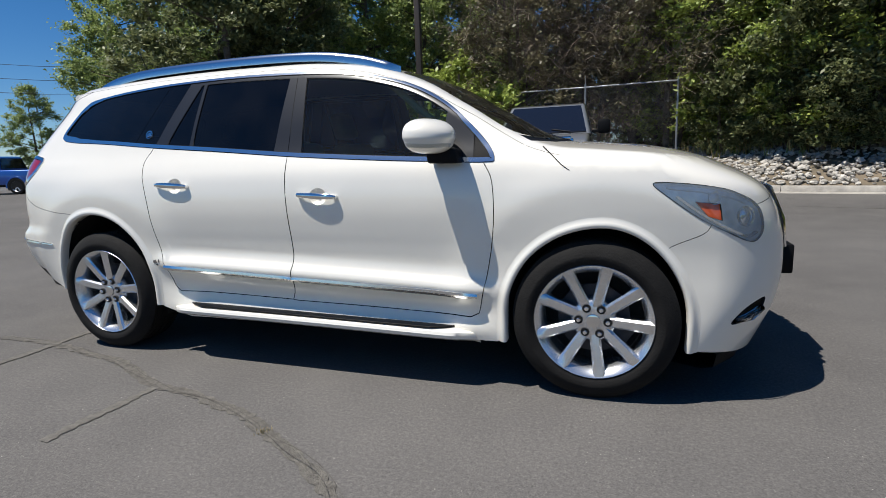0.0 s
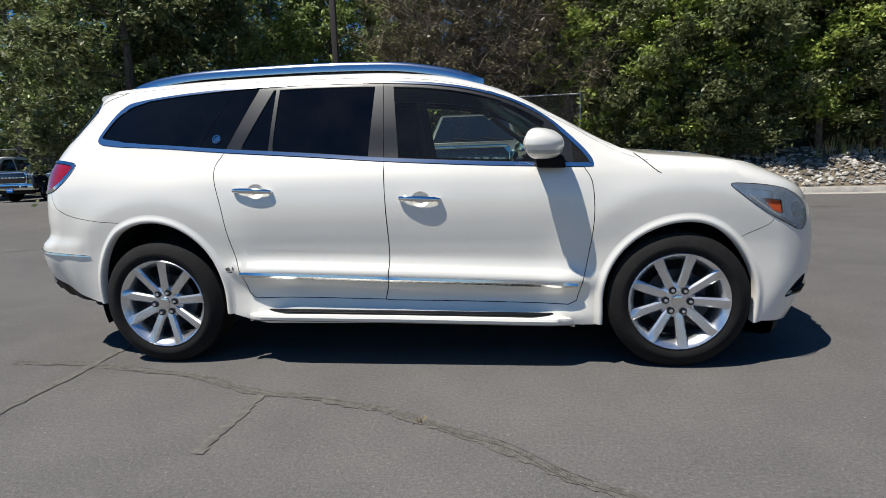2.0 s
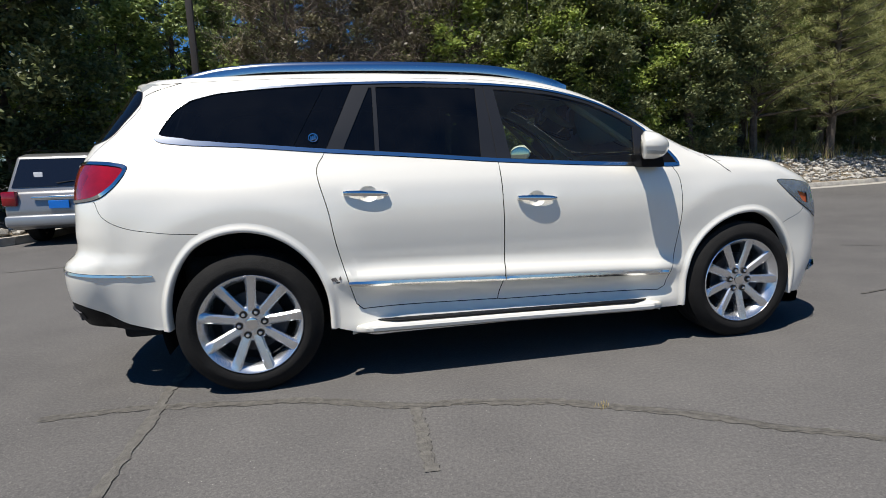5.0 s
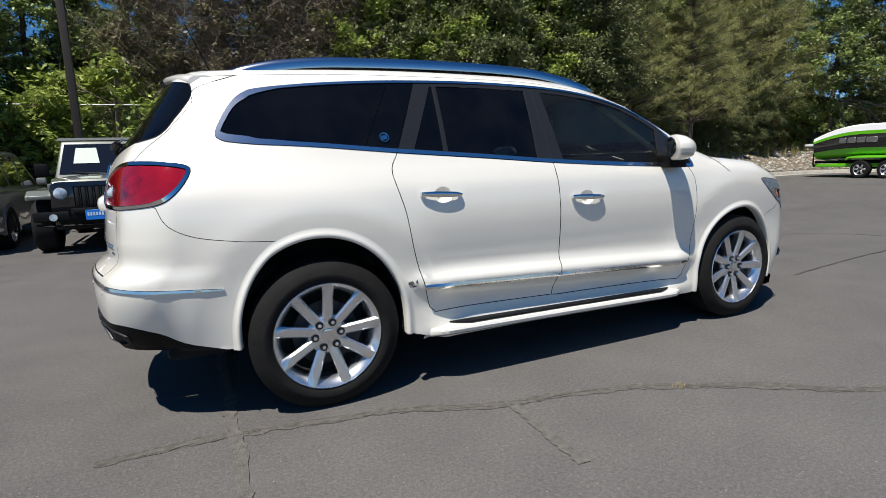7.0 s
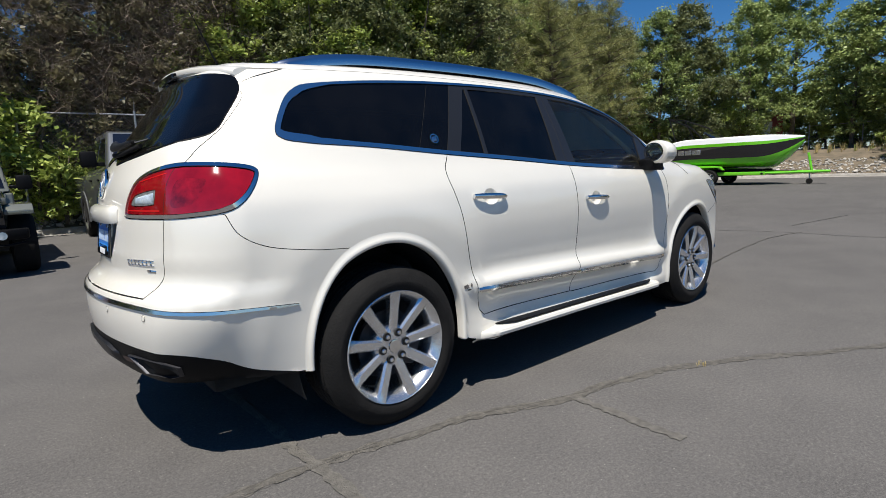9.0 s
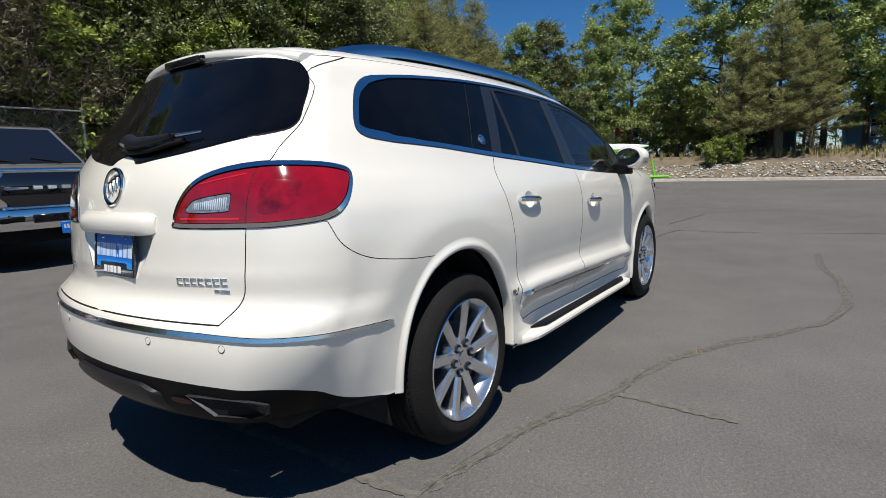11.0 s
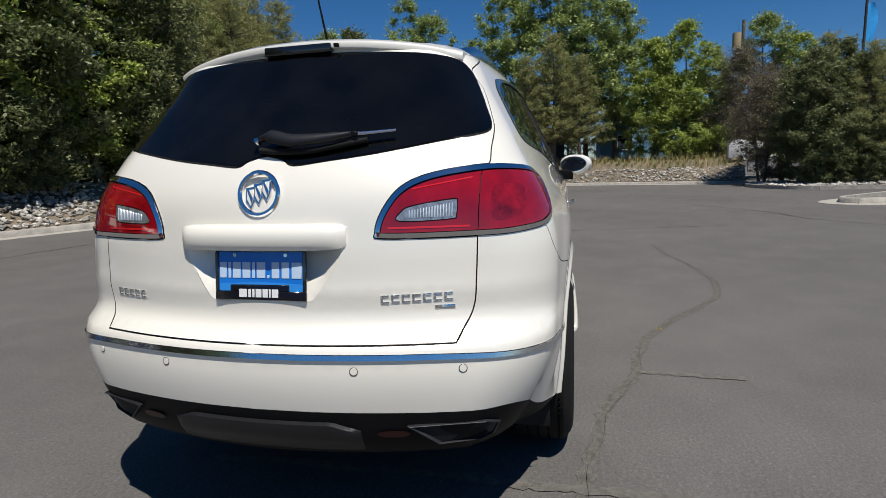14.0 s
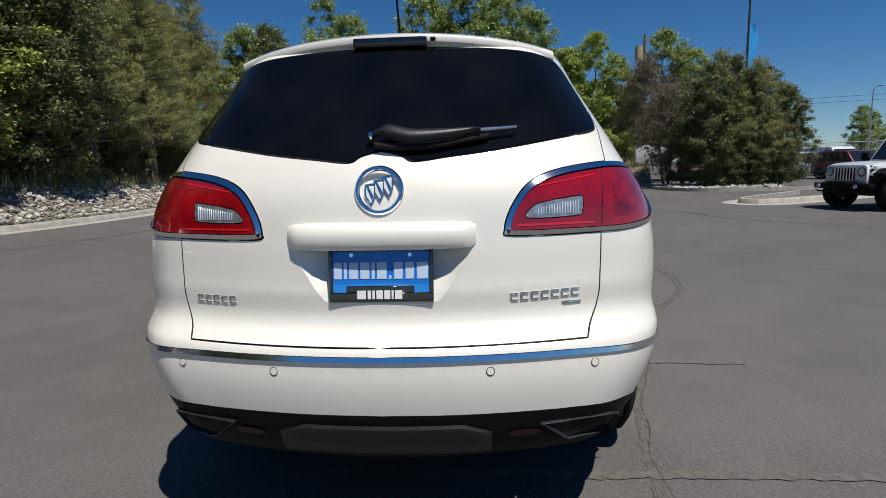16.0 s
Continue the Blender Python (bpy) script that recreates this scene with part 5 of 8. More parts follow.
part("plate", on_plate(box((-.148, -.06, .001), (.148, .072, .005), .001, 1)), M["plate_blue"], plate, "blue plate")
part("plate_band", on_plate(prism([(-.144, -.052), (.144, -.052), (.144, -.030), (0, -.024), (-.144, -.030)], .005, .0058, "z")), M["plate_light"], plate, "light blue band")
for k, (a, b) in enumerate(((-.142, -.118), (-.112, -.102), (-.096, -.068), (-.062, -.034), (-.028, -.018), (-.012, .018), (.024, .032), (.040, .066), (.074, .100), (.108, .142))):
    part("plate_bar", on_plate(box((a, -.012, .0052), (b, .038 if k != 6 else -.002, .0066), .0006, 1)), M["plate_text"], plate)
for a, b in ((-.072, -.045), (-.040, -.030), (-.026, -.018), (-.014, .006), (.010, .028), (.032, .038), (.042, .064)):
    part("frame_bar", on_plate(box((a, -.072, .0098), (b, -.046, .0108), .0006, 1)), M["white_plastic"], plate)
for x in (-.088, .088):
    b = revolve([(0, .008), (.006, .008), (.007, .004)], 14, "z")
    bmesh.ops.transform(b, matrix=plate_m @ Matrix.Translation((x, .060, 0)), verts=b.verts[:])
    part("plate_screw", b, M["chrome"], plate)

# parking sensors
for y in (.646, .322, -.322, -.637):
    z = .670
    x = tail_x(y, z)
    nrm = hull_normal(np.array([[x, y, z]]))[0]
    m = Matrix.Translation((x, y, z)) @ Vector(nrm).to_track_quat("Z", "Y").to_matrix().to_4x4()
    b = revolve([(0, .002), (.0105, .002), (.0112, .0)], 24, "z")
    bmesh.ops.transform(b, matrix=m, verts=b.verts[:])
    sen = part("parking_sensor", b, M["paint"], SUV)
    b = revolve([(.0112, .0012), (.0132, .0012)], 24, "z")
    bmesh.ops.transform(b, matrix=m, verts=b.verts[:])
    part("sensor_ring", b, M["alloy_dark"], sen)

# skid panel and red reflectors in the lower bumper
bm = bmesh.new()
rows = []
for y in np.linspace(-.325, .325, 41):
    f = min(1.0, (1 - (abs(y) / .326)) * 9)
    lo = .03 * max(0, abs(y) - .24) / .085
    rows.append([bm.verts.new((tail_x(y, z) - o * f, y, z)) for z, o in ((.503 - lo, .001), (.498 - lo, .016), (.475 - lo * .6, .021), (.43, .016), (.392, .004))])
for a, b in zip(rows, rows[1:]):
    for k in range(4):
        bm.faces.new((a[k], a[k + 1], b[k + 1], b[k]))
bmesh.ops.recalc_face_normals(bm, faces=bm.faces[:])
part("skid_panel", bm, M["wiper_grey"], SUV, "dark grey skid panel")
for sd in (-1, 1):
    bm = bmesh.new()
    rows = []
    for y in np.linspace(-.375, -.475, 9):
        h = .012 * (1 - abs((y + .425) / .052) ** 4)
        rows.append([bm.verts.new((tail_x(y, .462 + u * h) - .006, y, .462 + u * h)) for u in (-1, 0, 1)])
    for a, b in zip(rows, rows[1:]):
        for k in range(2):
            bm.faces.new((a[k], a[k + 1], b[k + 1], b[k]))
    bmesh.ops.recalc_face_normals(bm, faces=bm.faces[:])
    part("rear_reflector", mirrored(bm, sd), M["reflector_red"], SUV, "dark red reflector")

# rear wiper
def gl(y, z, o):
    return Vector((tail_x(y, z) - o * .83, y, z + o * .55))


def flat_bar(points, heights, thick):
    """A rounded bar on the rear glass: its heights up the glass and one thickness."""
    bm = bmesh.new()
    rows = []
    for (y, z, o), h in zip(points, heights):
        rows.append([bm.verts.new(gl(y, z + .85 * h * math.sin(t), o + thick * math.cos(t))) for t in (2 * math.pi * k / 12 for k in range(12))])
    for p, q in zip(rows, rows[1:]):
        for k in range(12):
            bm.faces.new((p[k], p[(k + 1) % 12], q[(k + 1) % 12], q[k]))
    bm.faces.new(rows[0][::-1])
    bm.faces.new(rows[-1])
    bmesh.ops.recalc_face_normals(bm, faces=bm.faces[:])
    return bm


ARM = spline([(.018, 1.345, .034), (-.012, 1.350, .040), (-.04, 1.346, .042), (-.09, 1.335, .042), (-.15, 1.336, .040), (-.22, 1.342, .037), (-.285, 1.350, .034)], 4)
wiper = part("rear_wiper", flat_bar(ARM, np.interp(np.linspace(0, 1, len(ARM)), [0, .10, .2, .35, .6, .85, 1], [.007, .010, .022, .024, .020, .014, .008]), .014), M["wiper_grey"], SUV, "dark grey rear wiper")
part("wiper_tip", tube([gl(-.28, 1.350, .034), gl(-.34, 1.356, .030), gl(-.415, 1.363, .028)], [.007, .006, .005], 8), M["rail"], wiper)
part("wiper_blade", flat_bar(spline([(.02, 1.322, .014), (-.06, 1.314, .016), (-.16, 1.316, .016), (-.28, 1.336, .016), (-.33, 1.345, .014)], 3), [.010] * 13, .010), M["rubber"], wiper)
part("wiper_clip", box((-.010, -.012, -.008), (.010, .012, .008), .003, 1, Matrix.Translation(gl(-.292, 1.351, .034))), M["black_trim"], wiper)
b = revolve([(0, .02), (.008, .019), (.011, .012), (.012, 0)], 16, "z")
bmesh.ops.transform(b, matrix=Matrix.Translation(gl(.030, 1.343, .02)) @ Matrix.Rotation(radians(-58), 4, "Y"), verts=b.verts[:])
part("wiper_cap", b, M["chrome"], wiper)

# the short open seam at the corner of the hood
for sd in (-1, 1):
    seam = [(a, b) for a, b in HOOD_SEAM if a < 1.41]
    part("hood_gap", mirrored(sweep_on_skin(seam, .0022, ((-1, -.004), (-1, .0008), (1, .0008), (1, -.004))), sd), M["liner_and_seam_shade"], SUV)

part("antenna", tube([(-1.86, 0, 1.735), (-1.89, 0, 1.79), (-2.0, 0, 2.04)], [.010, .005, .002], 8), M["black_trim"], SUV, "thin black roof antenna")

for sd in (-1, 1):
    low = [(S(1.84, -.912), .955), (S(1.95, -.90), .872), (S(2.05, -.88), .815), (S(2.15, -.84), .775), (S(2.195, -.81), .79)]
    part("lamp_divider", mirrored(sweep_on_skin([tuple(p) for p in spline(low, 4)], .009, ((-1, -.010), (-.6, -.004), (.6, -.003), (1, -.010))), sd), M["chrome"], SUV, "bright strip in the headlamp")
    high = [(S(1.80, -.914), .998), (S(1.95, -.88), .978), (S(2.08, -.84), .945), (S(2.175, -.79), .895)]
    part("lamp_divider", mirrored(sweep_on_skin([tuple(p) for p in spline(high, 4)], .013, ((-1, -.010), (-.6, -.003), (.6, -.004), (1, -.010))), sd), M["lamp_bowl"], SUV, "grey strip in the headlamp")

# nose: grille bars, fog lamps, plate holder
for sd in (-1, 1):
    b = tube([Vector(skin_at(S(2.10, -.85), .400, .004)[0]), Vector(skin_at(S(2.17, -.81), .415, .008)[0]), Vector(skin_at(S(2.235, -.77), .445, .006)[0])], [.012, .02, .014], 8)
    part("fog_lamp", mirrored(b, sd), M["clear_lens"], SUV, "clear fog lamp")
lip = bmesh.new()
rows = []
for y in np.linspace(-.86, .86, 41):
    x = 2.27 - .24 * y * y - .05 * max(0, abs(y) - .70) / .16
    rows.append([lip.verts.new((x + dx, y, z)) for dx, z in ((-.22, .30), (-.02, .262), (0, .235), (-.012, .178), (-.06, .168), (-.34, .215))])
for a, b in zip(rows, rows[1:]):
    for k in range(5):
        lip.faces.new((a[k], a[k + 1], b[k + 1], b[k]))
bmesh.ops.recalc_face_normals(lip, faces=lip.faces[:])
part("front_lip", lip, M["black_trim"], SUV, "black rubber lip under the front bumper")
part("front_plate_holder", box((2.39, -.16, .47), (2.50, .16, .63), .012), M["black_trim"], SUV, "black front plate holder")
for k in range(11):
    y = -.40 + .08 * k
    b = tube([(2.425 - .23 * y * y, y, .66), (2.41 - .23 * y * y, y, .80), (2.345 - .23 * y * y, y, .955)], .011, 6)
    part("grille_bar", b, M["chrome"], SUV)

# ---- inside the SUV ----
cab_dash = bmesh.new()
rows = []
for y in np.linspace(-.80, .80, 21):
    rows.append([cab_dash.verts.new((x, y, z + .015 * math.cos(y * 3))) for x, z in ((1.24, 1.10), (1.05, 1.135), (.86, 1.13), (.76, 1.09), (.74, .98), (.80, .80), (.90, .55))])
for a, b in zip(rows, rows[1:]):
    for k in range(6):
        cab_dash.faces.new((a[k], a[k + 1], b[k + 1], b[k]))
bmesh.ops.recalc_face_normals(cab_dash, faces=cab_dash.faces[:])
part("dashboard", cab_dash, M["beige"], SUV, "beige dashboard")
part("instrument_hood", box((.70, .22, 1.08), (.90, .56, 1.175), .04, 3), M["grey_fabric"], SUV)
whl = revolve([(.165 + .016 * math.cos(t), .016 * math.sin(t)) for t in np.linspace(0, 2 * math.pi, 9)], 36, "z")
b_box(whl, (-.16, -.02, -.012), (.16, .02, .012), .006, 1)
b_box(whl, (-.02, -.16, -.012), (.02, 0, .012), .006, 1)
bmesh.ops.transform(whl, matrix=Matrix.Translation((.60, .39, 1.06)) @ Matrix.Rotation(radians(-65), 4, "Y") @ Matrix.Rotation(radians(90), 4, "Z"), verts=whl.verts[:])
part("steering_wheel", whl, M["grey_fabric"], SUV, "dark steering wheel")


def seat(x, y, width, material):
    bm = box((x - .26, y - width / 2, .52), (x + .26, y + width / 2, .70), .06, 3)
    b_box(bm, (-.07, -width / 2, 0), (.07, width / 2, .66), .06, 3, pose(x - .26, y, .64, 0, -16, 0))
    st = part("seat", bm, material, SUV)
    for dy in ((0,) if width < .7 else ()):
        part("headrest", box((-.05, dy - .13, .70), (.05, dy + .13, .90), .04, 3, pose(x - .28, y, .64, 0, -16, 0)), material, st)


for y in (-.39, .39):
    seat(.05, y, .52, M["beige"])
    seat(-.85, y, .50, M["grey_fabric"])
seat(-1.65, 0, 1.20, M["grey_fabric"])
part("cabin_floor", box((-2.2, -.5, .40), (1.1, .5, .46), .02), M["grey_fabric"], SUV)
for sd in (-1, 1):
    bm = bmesh.new()
    rows = []
    for x in np.linspace(-2.0, 1.05, 40):
        zb = float(np.interp(x, [-1.9, -1.07, -.1, 1.0], [1.34, 1.262, 1.178, 1.118]))
        lo = .94 if x < -.9 else .46
        rows.append([bm.verts.new((x, sd * (float(HALF(z)) - float(TAPER(x)) - .055), z)) for z in (lo, max(.8, lo + .02), 1.05, zb)])
    for a, b in zip(rows, rows[1:]):
        for k in range(3):
            bm.faces.new((a[k], a[k + 1], b[k + 1], b[k]))
    part("door_trim", bm, M["beige"], SUV, "beige door trim")
    for (x0, z0), (x1, z1) in (((.98, 1.12), (.40, 1.57)), ((-.11, 1.18), (-.13, 1.64)), ((-1.10, 1.27), (-.95, 1.64))):
        y0, y1 = float(HALF(z0)) - .075, float(HALF(z1)) - .085
        part("inner_pillar", tube([(x0, sd * y0, z0), ((x0 + x1) / 2, sd * (float(HALF((z0 + z1) / 2)) - .075), (z0 + z1) / 2), (x1, sd * y1, z1)], [.02, .02, .02], 8), M["beige"] if x0 > .5 else M["grey_fabric"], SUV)
im = part("interior_mirror", box((.46, -.12, 1.46), (.49, .12, 1.53), .012), M["gloss_black"], SUV)
part("mirror_stem", tube([(.49, 0, 1.50), (.56, 0, 1.57)], .01, 8), M["black_trim"], SUV)

# ---- ground, kerbs and banks ----
def sheet(name, material, label, x0, x1, y0, y1, step, zf, category="ground"):
    xs, ys = np.arange(x0, x1 + .01, step), np.arange(y0, y1 + .01, step)
    verts = [(x, y, zf(x, y)) for x in xs for y in ys]
    n = len(ys)
    faces = [(i * n + j, (i + 1) * n + j, (i + 1) * n + j + 1, i * n + j + 1) for i in range(len(xs) - 1) for j in range(n - 1)]
    return tagged(new(name, mesh_of(name, verts, faces, material, True)), label, category, kind="structure")


ground = new("ground", mesh_of("ground", [(-900, -900, 0), (900, -900, 0), (900, 900, 0), (-900, 900, 0)], [(0, 1, 2, 3)], M["asphalt"]))
tagged(ground, "worn grey asphalt lot with cracks and light specks", "ground", kind="structure")

# the edge of the lot: bank begins behind this line
KERB_MAIN = [(-6.4, 13.4), (-3.0, 13.6), (0.6, 13.4), (3.0, 12.5), (5.2, 11.5), (9.0, 10.6), (13.0, 10.5), (17.0, 11.2), (21.0, 12.3), (25.0, 12.2), (28.2, 9.6), (29.8, 5.5),
             (29.6, 1.5), (28.6, -3.0), (27.2, -7.0), (26.4, -10.0)]
KERB_WEST = [(-6.9, 13.2), (-6.7, 8.6), (-6.85, 7.4), (-7.4, 6.9), (-8.6, 7.0), (-9.6, 7.6), (-10.4, 9.2), (-10.9, 11.5), (-11.2, 15.0)]
KERB_SPUR = [(22.6, -9.0), (21.0, -9.2), (19.6, -10.0), (19.2, -11.5), (19.4, -14.0), (21.0, -16.0)]
KERB_ISLAND = [(16.2, -11.9), (13.6, -9.0), (12.7, -8.25), (12.15, -8.3), (12.0, -8.8), (12.5, -9.9), (14.4, -13.0), (17.8, -17.6)]


def kerb(name, pts, label, top=.15, width=.16, gutter=.45):
    """A concrete kerb along a line, each cast length a piece of its own."""
    line = [np.array(p, float) for p in spline(pts, 10)]
    k = tagged(new(name), label, "kerb", kind="structure")
    acc, start = 0.0, 0
    for i in range(1, len(line)):
        acc += np.linalg.norm(line[i] - line[i - 1])
        if acc > 2.9 or i == len(line) - 1:
            seg = line[start:i + 1]
            bm = bmesh.new()
            rows = []
            for j, p in enumerate(seg):
                gi = start + j
                d = line[min(gi + 1, len(line) - 1)] - line[max(gi - 1, 0)]
                d /= np.linalg.norm(d)
                q = p + d * (.006 if j == 0 else -.006 if j == len(seg) - 1 else 0)
                n = np.array([-d[1], d[0]])
                rows.append([bm.verts.new((q[0] + n[0] * o, q[1] + n[1] * o, h)) for o, h in
                             ((-gutter, -.02), (-gutter, .006), (-.02, .012), (0, top - .03), (.03, top), (width, top), (width, -.02))])
            for u, v in zip(rows, rows[1:]):
                for m in range(6):
                    bm.faces.new((u[m], u[m + 1], v[m + 1], v[m]))
            bm.faces.new(rows[0][::-1])
            bm.faces.new(rows[-1])
            bmesh.ops.recalc_face_normals(bm, faces=bm.faces[:])
            part("kerb_length", bm, M["concrete"], k)
            acc, start = 0.0, i
    return k


kerb("kerb_north", KERB_MAIN, "weathered concrete kerb in front of the rock bank")
kerb("kerb_west", KERB_WEST, "weathered concrete kerb round a planted island")
kerb("kerb_east", KERB_SPUR[::-1], "pale concrete kerb round a clump of trees")
kerb("kerb_island", KERB_ISLAND, "low pale concrete kerb of a traffic island")

KM = np.array(spline(KERB_MAIN, 10))
KD = np.gradient(KM, axis=0)
KD /= np.linalg.norm(KD, axis=1, keepdims=True)
KN = np.stack([-KD[:, 1], KD[:, 0]], 1)


def strip_bank(name, line, nrm, label, width=14.0, rise=1.35, steps=18, material=None, seed=0):
    """Ground that climbs away from a kerb line."""
    verts, faces = [], []
    for i, (p, n) in enumerate(zip(line, nrm)):
        for j in range(steps + 1):
            u = (j / steps) ** 1.6
            d = .13 + u * width
            h = .12 + rise * (1 - math.exp(-max(0, d - .14) / 1.7)) + .12 * (noise.noise((p[0] * .5, d * .6 + seed, 3.3))) * min(1, d)
            verts.append((p[0] + n[0] * d, p[1] + n[1] * d, h))
    k = steps + 1
    for i in range(len(line) - 1):
        for j in range(steps):
            faces.append((i * k + j, (i + 1) * k + j, (i + 1) * k + j + 1, i * k + j + 1))
    return tagged(new(name, mesh_of(name, verts, faces, material or M["soil"], True)), label, "bank", kind="structure")


strip_bank("bank_north", KM, KN, "dry earth bank with scattered rocks and grass")
KW = np.array(spline(KERB_WEST, 10))
WD = np.gradient(KW, axis=0)
WD /= np.linalg.norm(WD, axis=1, keepdims=True)
WN = -np.stack([-WD[:, 1], WD[:, 0]], 1)
isl = [(p[0], p[1]) for p in KW]
bm = bmesh.new()
vs = [bm.verts.new((x + n[0] * .0, y + n[1] * .0, .125)) for (x, y), n in zip(isl, WN)]
mid = bm.verts.new((-8.8, 11.0, .45))
for a, b in zip(vs, vs[1:]):
    bm.faces.new((a, b, mid))
bmesh.ops.subdivide_edges(bm, edges=bm.edges[:], cuts=3, use_grid_fill=True)
bmesh.ops.recalc_face_normals(bm, faces=bm.faces[:])
for f in bm.faces:
    if f.normal.z < 0:
        f.normal_flip()
tagged(part("bank_west", bm, M["soil"], None), "dry earth island under dark trees", "bank", kind="structure")


def bank_height(x, y):
    d = np.hypot(KM[:, 0] - x, KM[:, 1] - y)
    k = int(np.argmin(d))
    side = (x - KM[k, 0]) * KN[k, 0] + (y - KM[k, 1]) * KN[k, 1]
    if side < .13:
        return 0.0
    return .12 + 1.35 * (1 - math.exp(-max(0, side - .14) / 1.7))


# ---- rocks and grass on the banks ----
def rock_field(name, label, places, seed, rmin=.05, rmax=.17):
    rng = random.Random(seed)
    base = bmesh.new()
    bmesh.ops.create_icosphere(base, subdivisions=1, radius=1)
    bv = np.array([v.co[:] for v in base.verts])
    bf = np.array([[v.index for v in f.verts] for f in base.faces])
    base.free()
    V, Fc, n = [], [], 0
    for x, y, z in places:
        r = rmin + (rmax - rmin) * rng.random() ** 2
        sc = np.array([r * rng.uniform(.8, 1.5), r * rng.uniform(.7, 1.1), r * rng.uniform(.45, .75)])
        jit = 1 + .22 * np.array([rng.uniform(-1, 1) for _ in range(len(bv))])[:, None]
        R = np.array(Euler((rng.uniform(-.4, .4), rng.uniform(-.4, .4), rng.uniform(0, 6.3))).to_matrix())
        V.append((bv * jit * sc) @ R.T + [x, y, z + r * .22])
        Fc.append(bf + n)
        n += len(bv)
    me = mesh_of(name, np.concatenate(V), np.concatenate(Fc), M["rock"])
    return tagged(new(name, me), label, "rocks", kind="stuff")


rng = random.Random(5)
pl = []
for _ in range(10500):
    i = rng.uniform(0, len(KM) - 1.01)
    k = int(i)
    if k > 105 and rng.random() < .5:
        continue
    p = KM[k] + (KM[k + 1] - KM[k]) * (i - k)
    d = .22 + (2.3 if k < 105 else 1.3) * rng.random() ** 1.3
    q = p + KN[k] * d
    pl.append((q[0], q[1], .12 + 1.35 * (1 - math.exp(-max(0, d - .14) / 1.7))))
rock_field("bank_rocks", "pale grey and tan loose rocks on the bank", pl, 6, .035, .105)
pl = []
for _ in range(900):
    k = rng.randrange(len(KW) - 1)
    q = KW[k] + WN[k] * (.2 + 2.2 * rng.random())
    if KW[k][1] < 12:
        pl.append((q[0], q[1], .14 + .06 * rng.random()))
rock_field("island_rocks", "grey rocks along the planted island", pl, 7, .05, .15)
rock_field("median_rocks", "pale rocks under a clump of trees", [(21.5 + rng.uniform(-1.6, 3.2), -11.6 + rng.uniform(-2.2, 2.2), .1) for _ in range(700)], 8, .05, .13)


def grass_field(name, label, places, material, seed, hmin=.15, hmax=.55, blades=7, spread=.05):
    rng = random.Random(seed)
    V, Fc = [], []
    for x, y, z in places:
        for _ in range(blades):
            a = rng.uniform(0, 6.28)
            h = rng.uniform(hmin, hmax)
            bx, by = x + rng.gauss(0, spread), y + rng.gauss(0, spread)
            lx, ly = math.cos(a) * h * rng.uniform(.1, .5), math.sin(a) * h * rng.uniform(.1, .5)
            w = rng.uniform(.12, .24) * spread
            cx, cy = -math.sin(a) * w, math.cos(a) * w
            n = len(V)
            V += [(bx - cx, by - cy, z - .02), (bx + cx, by + cy, z - .02), (bx + lx * .5 + cx * .7, by + ly * .5 + cy * .7, z + h * .65),
                  (bx + lx * .5 - cx * .7, by + ly * .5 - cy * .7, z + h * .65), (bx + lx, by + ly, z + h)]
            Fc += [(n, n + 1, n + 2, n + 3), (n + 3, n + 2, n + 4)]
    return tagged(new(name, mesh_of(name, V, Fc, material)), label, "grass", kind="stuff")


pl = []
for _ in range(4200):
    i = rng.uniform(18, len(KM) - 1.01)
    k = int(i)
    d = 1.3 + 4.2 * rng.random()
    if noise.noise((KM[k][0] * .25, d * .4, 1.7)) < -.12:
        continue
    q = KM[k] + KN[k] * d
    pl.append((q[0], q[1], .12 + 1.35 * (1 - math.exp(-max(0, d - .14) / 1.7))))
grass_field("dry_grass", "tall dry straw-coloured grass on the bank", pl[::2], M["dry_grass"], 11)
grass_field("green_grass", "patches of green grass on the bank", pl[1::3], M["green_grass"], 12, .12, .4)


# ---- cracks in the asphalt ----
def crack(label, pts, width, seed, material, wob=.03):
    rng = random.Random(seed)
    line = spline(pts, 14)
    V, Fc = [], []
    for i, p in enumerate(line):
        d = line[min(i + 1, len(line) - 1)] - line[max(i - 1, 0)]
        d = d / max(1e-6, np.linalg.norm(d))
        n = np.array([-d[1], d[0]])
        c = p + n * wob * noise.noise((p[0] * 3, p[1] * 3, seed))
        w = width * (.6 + .8 * rng.random()) * .5
        V += [(*(c + n * w), .002 + .0007 * seed), (*(c - n * w), .002 + .0007 * seed)]
    for i in range(len(line) - 1):
        Fc.append((2 * i + 1, 2 * i, 2 * i + 2, 2 * i + 3))
    return tagged(new("asphalt_crack", mesh_of("asphalt_crack", V, Fc, material)), label, "crack", kind="structure")


LONG = [(-2.55, -.98), (-2.0, -1.0), (-1.56, -1.08), (-1.17, -1.18), (-.71, -1.35), (-.4, -1.41), (-.12, -1.49), (.16, -1.62), (.45, -1.76), (.74, -1.97), (1.05, -2.17), (1.38, -2.34), (1.75, -2.42), (2.1, -2.46), (2.9, -2.42), (3.6, -2.30), (4.6, -2.25)]
crack("long sealed crack winding across the asphalt", LONG, .062, 1, M["crack"])
crack("thin open split inside the sealed crack", [(x, y + .014) for x, y in LONG], .0028, 2, M["crack_dark"], .045)
crack("thin dark edge of the sealed crack", [(x, y - .020) for x, y in LONG], .0022, 12, M["crack_dark"], .04)
crack("short faint crack across the asphalt", [(-.71, -1.36), (-.72, -1.65), (-.74, -1.95)], .055, 3, M["crack_faint"])
